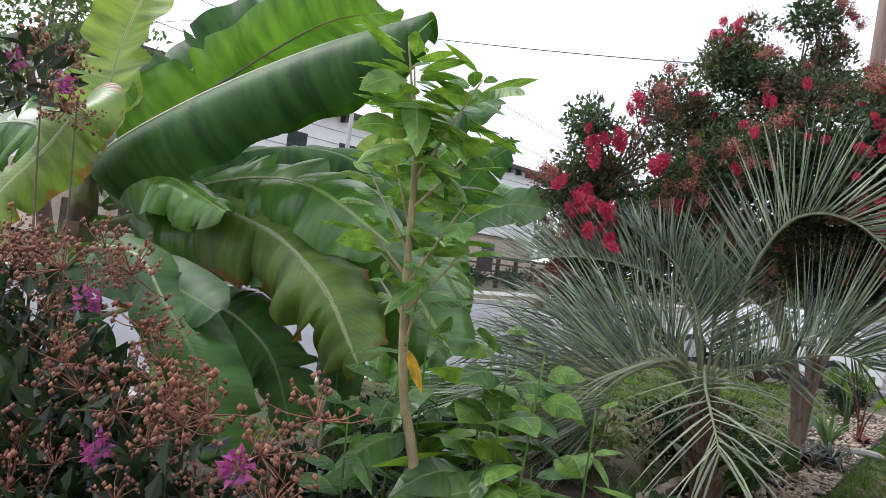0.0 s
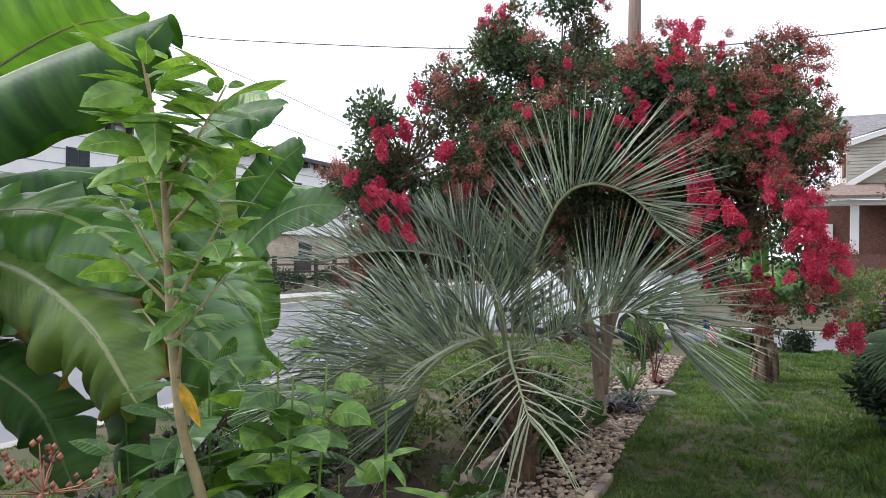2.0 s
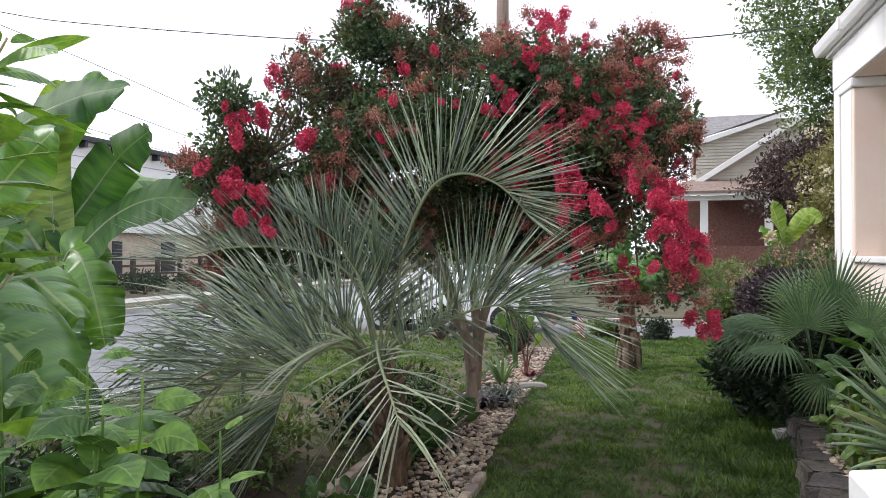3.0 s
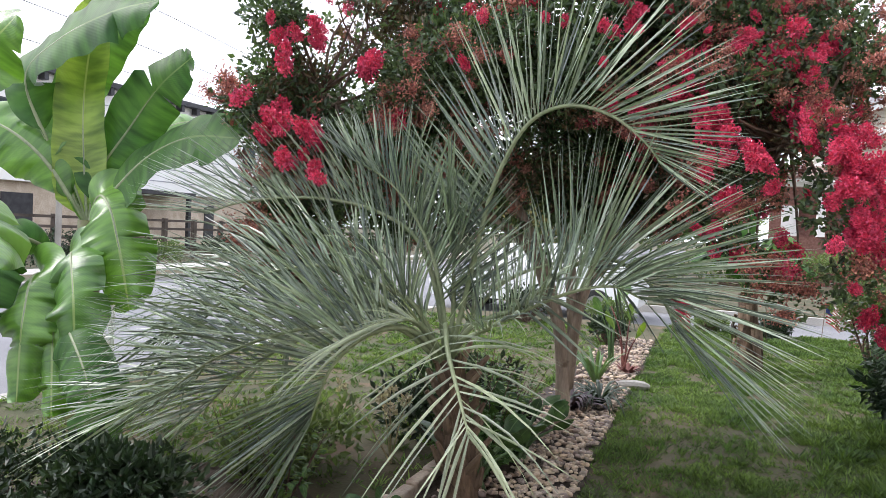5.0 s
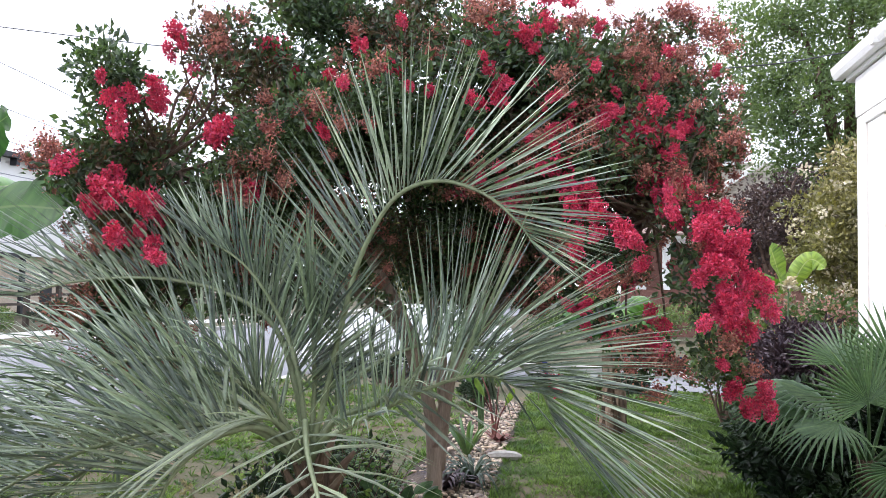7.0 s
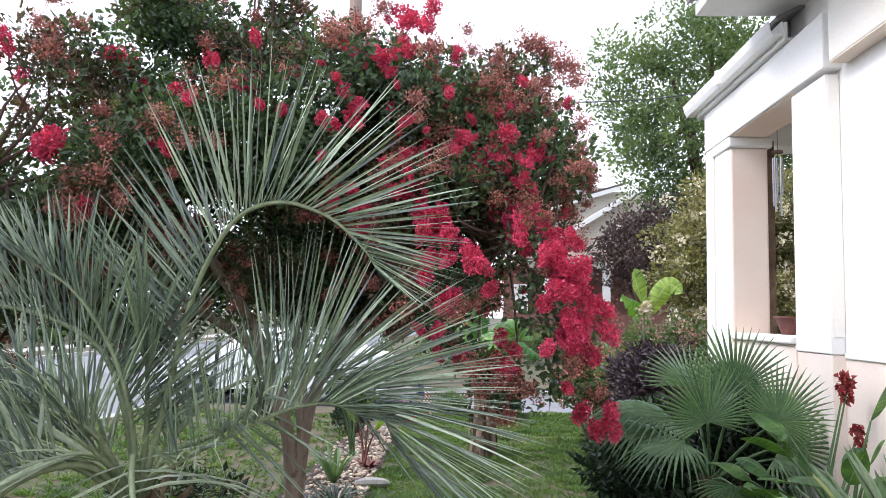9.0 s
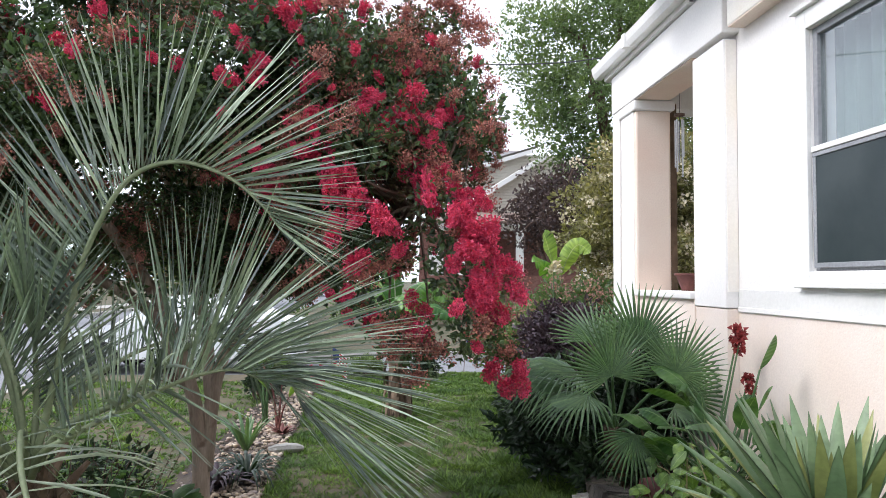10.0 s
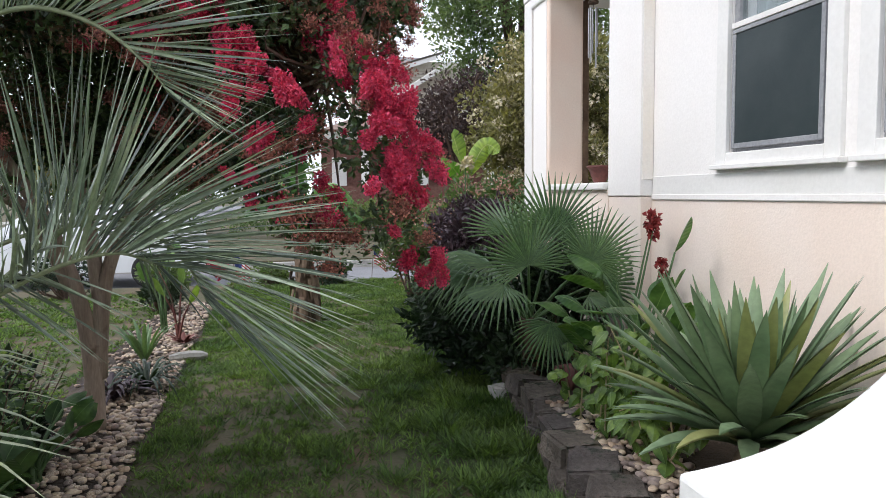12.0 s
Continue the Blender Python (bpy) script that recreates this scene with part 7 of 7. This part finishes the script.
part("pole", Build().tube([(-2.48, 20, -0.1), (-2.46, 20, 6), (-2.43, 20, 11.5)], [0.20, 0.175, 0.15], 14), M_WOOD_POLE, t, smooth=True)
part("crossarm", Build().box((-3.6, 19.93, 10.6), (-1.3, 20.07, 10.75)), M_WOOD_POLE, t)
t = thing("overhead_cable", (-2.1, 20.0, 9.4), "dark overhead cable sagging across the sky", "cable")
part("cable", Build().tube(curve([(-60, 20.3, 13.0), (-27.8, 20, 11.0), (-16.5, 20, 9.1), (-8.3, 20, 7.88), (-2.1, 20, 7.2), (0.5, 20, 7.05), (4.6, 20, 7.12), (9, 20.2, 7.7), (30, 21, 10)], 80), 0.016, 6), M_WIRE, t)
for x, za, zb in ((-17.5, 8.6, 7.4), (-18.0, 7.4, 6.4), (-18.5, 6.5, 5.7)):
    t = thing("overhead_cable", (x, 20.0, za), "thin dark street cable in front of the white house", "cable", "street cables")
    part("cable", Build().tube(curve([(x, -20, za + 1.2), (x, 18, za), (x, 38, zb), (x, 70, zb + 0.6)], 40), 0.012, 5), M_WIRE, t)
t = thing("utility_pole", (-17.6, 17.25, 0), "slim grey pole across the side street", "utility pole")
part("pole", Build().tube([(-17.6, 17.25, -0.1), (-17.6, 17.25, 3.5), (-17.6, 17.25, 6.4)], [0.09, 0.08, 0.07], 12), M_CONCRETE, t, smooth=True)


def neighbour():
    t = thing("neighbour_house", (5, 34, 0), "cream-sided bungalow with a brick porch and shingle roofs", "house")
    Y = 33.0
    part("porch_wall", Build().box((2.0, Y + 2.6, 0), (9.5, Y + 2.8, 4.0)), M_BRICK, t, "red-brown brick porch wall")
    part("brick_base", Build().box((1.9, Y + 0.1, 0), (9.5, Y + 0.4, 1.9)), M_BRICK, t)
    part("porch_window", Build().box((2.45, Y + 2.5, 1.9), (3.1, Y + 2.6, 3.2)), M_WHITE, t)
    for x in (3.72, 6.25, 9.2):
        part("porch_post", Build().box((x - 0.15, Y + 0.05, 1.9), (x + 0.15, Y + 0.35, 3.85)), M_WHITE, t, "white square porch post", bevel=0.02)
    part("porch_beam", Build().box((2.0, Y, 3.83), (9.6, Y + 0.4, 4.03)), M_WHITE, t)
    part("porch_gutter", Build().box((1.7, Y - 0.35, 4.03), (9.7, Y - 0.2, 4.2)), M_WHITE, t)
    part("porch_roof", Build().add([(1.9, Y - 0.4, 4.2), (9.7, Y - 0.4, 4.2), (9.7, Y + 2.6, 4.75), (3.4, Y + 2.6, 4.95), (1.9, Y - 0.4, 4.1), (9.7, Y - 0.4, 4.1)], [(0, 1, 2, 3), (0, 4, 5, 1)]), M_TAN_ROOF, t, "brown shingle porch roof")
    slope = (7.35 - 4.75) / (7.6 - 3.5)
    part("gable_wall", Build().add([(3.7, Y + 2.62, 4.4), (11, Y + 2.62, 4.4), (11, Y + 2.62, 7.3), (7.6, Y + 2.62, 7.3), (3.7, Y + 2.62, 4.8)], [(0, 1, 2, 3, 4)]), M_SIDING, t, "cream lap siding")
    for k in range(18):
        z = 4.82 + k * 0.14
        x0 = 3.6 + (z - 4.75) / slope
        part("siding_board", Build().add([(x0, Y + 2.56, z), (11, Y + 2.56, z), (11, Y + 2.6, z + 0.13), (x0, Y + 2.6, z + 0.13)], [(0, 1, 2, 3)]), M_SIDING, t)
    part("bargeboard", Build().add([(3.3, Y + 2.2, 4.72), (7.9, Y + 2.2, 7.62), (7.9, Y + 2.2, 7.38), (3.3, Y + 2.2, 4.46), (3.3, Y + 2.6, 4.75), (7.9, Y + 2.6, 7.66)], [(0, 3, 2, 1), (0, 1, 5, 4)]), M_WHITE, t, "white sloping bargeboard")
    part("dormer_wall", Build().add([(3.75, Y + 4.5, 4.7), (9, Y + 4.5, 4.7), (9, Y + 4.5, 7.9), (7.2, Y + 4.5, 7.9), (3.75, Y + 4.5, 6.75), (3.75, Y + 9, 4.7), (3.75, Y + 9, 6.75)], [(0, 1, 2, 3, 4), (0, 4, 6, 5)]), M_SIDING, t, "cream sided upper storey")
    for k in range(20):
        z = 4.75 + k * 0.15
        part("dormer_board", Build().box((3.72 + max(0, (z - 6.7) * 3), Y + 4.44, z), (9, Y + 4.49, z + 0.12)), M_SIDING, t)
    part("dormer_window", Build().box((3.66, Y + 5.0, 5.5), (3.74, Y + 6.0, 6.5)), M_BRICK, t)
    part("dormer_barge", Build().add([(3.45, Y + 4.1, 6.85), (7.6, Y + 4.1, 8.15), (7.6, Y + 4.1, 7.95), (3.45, Y + 4.1, 6.62), (3.45, Y + 4.5, 6.88), (7.6, Y + 4.5, 8.18)], [(0, 3, 2, 1), (0, 1, 5, 4)]), M_WHITE, t)
    part("roof", Build().add([(3.35, Y + 4.05, 6.9), (8.4, Y + 4.05, 8.5), (8.2, Y + 8, 8.75), (3.35, Y + 8, 8.75)], [(0, 1, 2, 3)]), M_SHINGLE, t, "grey shingle upper roof")
    return t


neighbour()


def white_house():
    t = thing("white_house", (-28, 33, 0), "long white modern house with dark flat cornice and narrow windows", "house")
    X = -28.0
    part("wall", Build().box((X - 8, 12, 2.9), (X, 46, 7.55)), M_WHITE, t, "white panelled upper storey")
    part("ground_wall", Build().box((X - 7.8, 12, 0), (X - 0.3, 46, 2.9)), M_STONE, t, "buff stone ground storey")
    for k in range(6):
        part("panel_joint", Build().box((X, 12, 3.5 + k * 0.68), (X + 0.02, 46, 3.54 + k * 0.68)), M_VINYL, t)
    part("cornice", Build().box((X - 8.3, 11.6, 7.75), (X + 0.55, 46.4, 8.0)), M_BLACK, t, "dark flat cornice")
    part("frieze", Build().box((X - 8.1, 11.9, 7.55), (X + 0.05, 46.1, 7.75)), M_WHITE, t)
    for k in range(28):
        y = 12.6 + k * 1.2
        part("bracket", Build().box((X + 0.05, y, 7.4), (X + 0.45, y + 0.22, 7.75)), M_BLACK, t)
    for y in (14.5, 18.5, 23.2, 26.6, 31.2, 35.5, 39.5, 43):
        w = part("window", Build().box((X - 0.02, y - 0.6, 4.95), (X + 0.05, y + 0.6, 6.35)), M_BLACK, t, "dark-framed window")
        for dy in (-0.29, 0.29):
            for z in (5.02, 5.68):
                part("pane", Build().box((X + 0.05, y + dy - 0.25, z), (X + 0.06, y + dy + 0.25, z + 0.6)), M_SCREEN, w)
    for y, w in ((30.0, 1.6), (36.3, 0.8), (41, 1.4), (24, 1.5), (18, 1.5)):
        part("ground_window", Build().box((X - 0.32, y - w / 2, 0.5), (X - 0.24, y + w / 2, 2.4)), M_BLACK, t, "dark ground-floor opening")
    part("porch_roof", Build().box((X - 0.3, 27.5, 2.75), (X + 1.6, 33.0, 2.95)), M_BLACK, t)
    for y in (27.8, 32.6):
        part("porch_post", Build().box((X + 1.3, y, 0), (X + 1.5, y + 0.2, 2.75)), M_BLACK, t)
    return t


white_house()
fence = thing("rail_fence", (-19.5, 28, 0), "dark wooden post-and-rail fence before the white house", "fence")
for k in range(24):
    part("post", Build().box((-19.58, 9 + k * 1.6, -0.02), (-19.42, 9.16 + k * 1.6, 1.55)), M_FENCE, fence)
for z in (0.75, 1.1, 1.42):
    part("rail", Build().box((-19.53, 9, z), (-19.47, 46, z + 0.09)), M_FENCE, fence)
r = np.random.default_rng(15)
for k in range(9):
    y = 10 + k * 4.0
    clump_shrub("hedge_bush", (-18.4, y, 0), blob((-19.1, y - 1.9, 0.05), (-17.7, y + 1.9, 0.75 + 0.2 * (k % 3)), 34, 80 + k), 0.28, 60, 0.11, M_DARK_LEAF if k % 3 else M_TREE_LEAF, "low clipped dark hedge along the pavement", seed=30 + k)


def far_tree(name, base, lo, hi, n, mat, label, seed, size=0.2, per=70, rad=0.6, extra=None, trunk=0.2, skirt=()):
    t = thing(name, base, label, "tree")
    r = np.random.default_rng(600 + seed)
    base = np.array(base, float)
    c = blob(lo, hi, n, seed)
    if len(skirt):
        c = np.concatenate([c, skirt])
    mid = c.mean(0)
    part("trunk", Build().tube(curve([base, (base * 0.6 + mid * 0.4), mid], 12), np.linspace(trunk, trunk * 0.35, 12), 10, wobble=0.06), M_TWIG, t, smooth=True)
    for p in c[:: max(1, n // 12)]:
        part("limb", Build().tube(curve([base * 0.55 + mid * 0.45, (mid + p) / 2 + r.normal(0, 0.2, 3), p], 8), np.linspace(trunk * 0.4, trunk * 0.08, 8), 6), M_TWIG, t)
    b = Build()
    b.leaves(*foliage(c, rad, per, size, r, 0.7))
    part("crown", b, mat, t)["kind"] = "stuff"
    if extra:
        m2, cnt, s2 = extra
        pick = c[r.integers(0, len(c), cnt)] + r.normal(0, rad * 0.6, (cnt, 3)) - (0, rad * 0.5, 0)
        e = Build()
        e.leaves(*foliage(pick, rad * 0.3, 24, s2, r, 0.8, 0.9))
        part("blossom", e, m2, t)
    return t


far_tree("broadleaf_tree", (8.6, 27, 0), (4.2, 24.5, 3.8), (13.5, 31, 14.0), 290, M_TREE_LEAF, "large green broadleaf tree behind the porch", 1, 0.18, 120, 0.72, trunk=0.35)
far_tree("maroon_tree", (5.2, 22, 0), (3.6, 20.5, 2.2), (7.2, 24, 5.1), 80, M_MAROON_LEAF, "dark maroon-leaved ornamental tree", 2, 0.13, 80, 0.42, trunk=0.16)
far_tree("flowering_bush_tree", (4.9, 14.5, 0), (3.6, 13.3, 0.6), (7.0, 16.4, 4.75), 260, M_OLIVE_LEAF, "tall olive-green bush with cream flower heads", 3, 0.10, 110, 0.36, extra=(M_CREAM_PETAL, 260, 0.06), trunk=0.12)
far_tree("broadleaf_tree", (12, 17, 0), (7, 13, 2), (16, 21, 10), 120, M_TREE_LEAF, "green tree seen through the porch", 4, 0.18, 80, 0.8, trunk=0.3)
far_tree("street_tree", (-20, 9, 0), (-24, 4, 2.5), (-17, 12, 9), 90, M_TREE_LEAF, "green street tree across the side street", 5, 0.22, 60, 0.8, trunk=0.25)
far_tree("street_tree", (-15, 52, 0), (-20, 48, 2.0), (-8, 58, 8), 90, M_TREE_LEAF, "green tree far down the side street", 6, 0.3, 60, 1.0, trunk=0.3)
far_tree("street_tree", (-8, 36, 0), (-12, 33, 1.0), (-3, 40, 5.5), 90, M_OLIVE_LEAF, "low green tree across the front street", 7, 0.25, 60, 0.8, trunk=0.25)
clump_shrub("hedge_bush", (0, 28.5, 0), blob((-3.5, 27.5, 0.0), (8, 30, 1.4), 90, 95), 0.4, 60, 0.14, M_TREE_LEAF, "green foundation hedge across the front street", seed=51)
for k, (x, y, w, hgt, m) in enumerate(((-1.2, 14.6, 0.9, 0.5, M_TREE_LEAF), (0.4, 15.2, 0.7, 0.35, M_TREE_LEAF), (1.35, 15.0, 0.5, 0.4, M_DARK_LEAF), (2.9, 14.3, 0.8, 0.8, M_TREE_LEAF), (-2.6, 14.3, 1.2, 0.7, M_DARK_LEAF), (-0.9, 12.6, 0.5, 0.5, M_DARK_LEAF))):
    clump_shrub("border_plant", (x, y, 0), blob((x - w / 2, y - 0.35, 0.02), (x + w / 2, y + 0.35, hgt), 26, 110 + k), 0.12, 46, 0.07, m, "low leafy border plant at the lawn's edge", "plant", seed=60 + k)

# neighbours' distance: plain wooded horizon behind the streets
b = Build()
for k, (x0, x1, y, zt) in enumerate(((-90, -30, 75, 9), (-34, 6, 82, 8), (0, 60, 70, 11))):
    b.leaves(*foliage(blob((x0, y - 4, 0), (x1, y + 4, zt), 220, 130 + k), 1.7, 60, 0.55, np.random.default_rng(140 + k), 0.8))
tagged(part("far_woods", b, M_TREE_LEAF), "distant green trees beyond the streets", "trees", kind="stuff")

# ---------------------------------------------------------------- pebbles and edging of the bed, last
r = np.random.default_rng(17)


def bed_spot(lo, hi):
    y = r.uniform(lo, hi)
    x1 = bed_edge(y) - 0.02
    x0 = -0.85 - 0.02 * (y - 5)
    u = r.uniform(0, 1) ** 0.62
    return x0 + (x1 - x0) * u, y


for m in PEBBLES:
    m.materials.append(M_PEBBLE)
for i in range(300):
    x, y = bed_spot(4.95, 8.6)
    o = new("pebble", PEBBLES[i % 5])
    o.parent = bed
    s = r.uniform(0.018, 0.040)
    o.matrix_basis = pose(x, y, 0.028 + 0.012 * r.random(), r.uniform(-15, 15), r.uniform(-15, 15), r.uniform(0, 360)) @ Matrix.Scale(s, 4)
ico = PEBBLES[0]
pv = np.array([v.co for v in ico.vertices])
pf = [tuple(p.vertices) for p in ico.polygons]
b = Build()
for i in range(2600):
    x, y = bed_spot(4.95, 13.3)
    s = r.uniform(0.012, 0.034)
    a = r.uniform(0, 6.28)
    rot = np.array(((math.cos(a), -math.sin(a), 0), (math.sin(a), math.cos(a), 0), (0, 0, 1)))
    b.add((pv * s * r.uniform(0.8, 1.2, 3)) @ rot.T + (x, y, 0.024 + 0.016 * r.random()), pf)
for i in range(420):
    y = r.uniform(5.0, 6.9)
    x = 2.36 + r.uniform(0, 0.4) ** 1.3
    s = r.uniform(0.018, 0.04)
    a = r.uniform(0, 6.28)
    rot = np.array(((math.cos(a), -math.sin(a), 0), (math.sin(a), math.cos(a), 0), (0, 0, 1)))
    b.add((pv * s * r.uniform(0.8, 1.2, 3)) @ rot.T + (x, y, 0.212 + 0.016 * r.random()), pf)
o = part("pebble_fill", b, M_PEBBLE_J, bed, smooth=True)
o["kind"] = "stuff"
structure("white_stone", Build().tube(curve([(-0.33, 9.55, 0.05), (-0.15, 9.6, 0.055), (0.0, 9.62, 0.05)], 6), [0.03, 0.05, 0.05, 0.05, 0.045, 0.02], 8), M_CONCRETE, "long pale stone lying on the pebbles", "stone")
for k in range(7):
    box_part("edging_stone", (BED_L - 0.09 + 0.0 * k, 4.9 + k * 0.24, -0.02), (BED_L - 0.01, 5.12 + k * 0.24, 0.07 + 0.01 * (k % 3)), M_PEBBLE, bed, bevel=0.012)
for k in range(5):
    box_part("edging_stone", (bed_edge(5) - 0.02, 4.9 + k * 0.24, -0.02), (bed_edge(5) + 0.05, 5.12 + k * 0.24, 0.06 + 0.01 * (k % 3)), M_PEBBLE, bed, bevel=0.012)
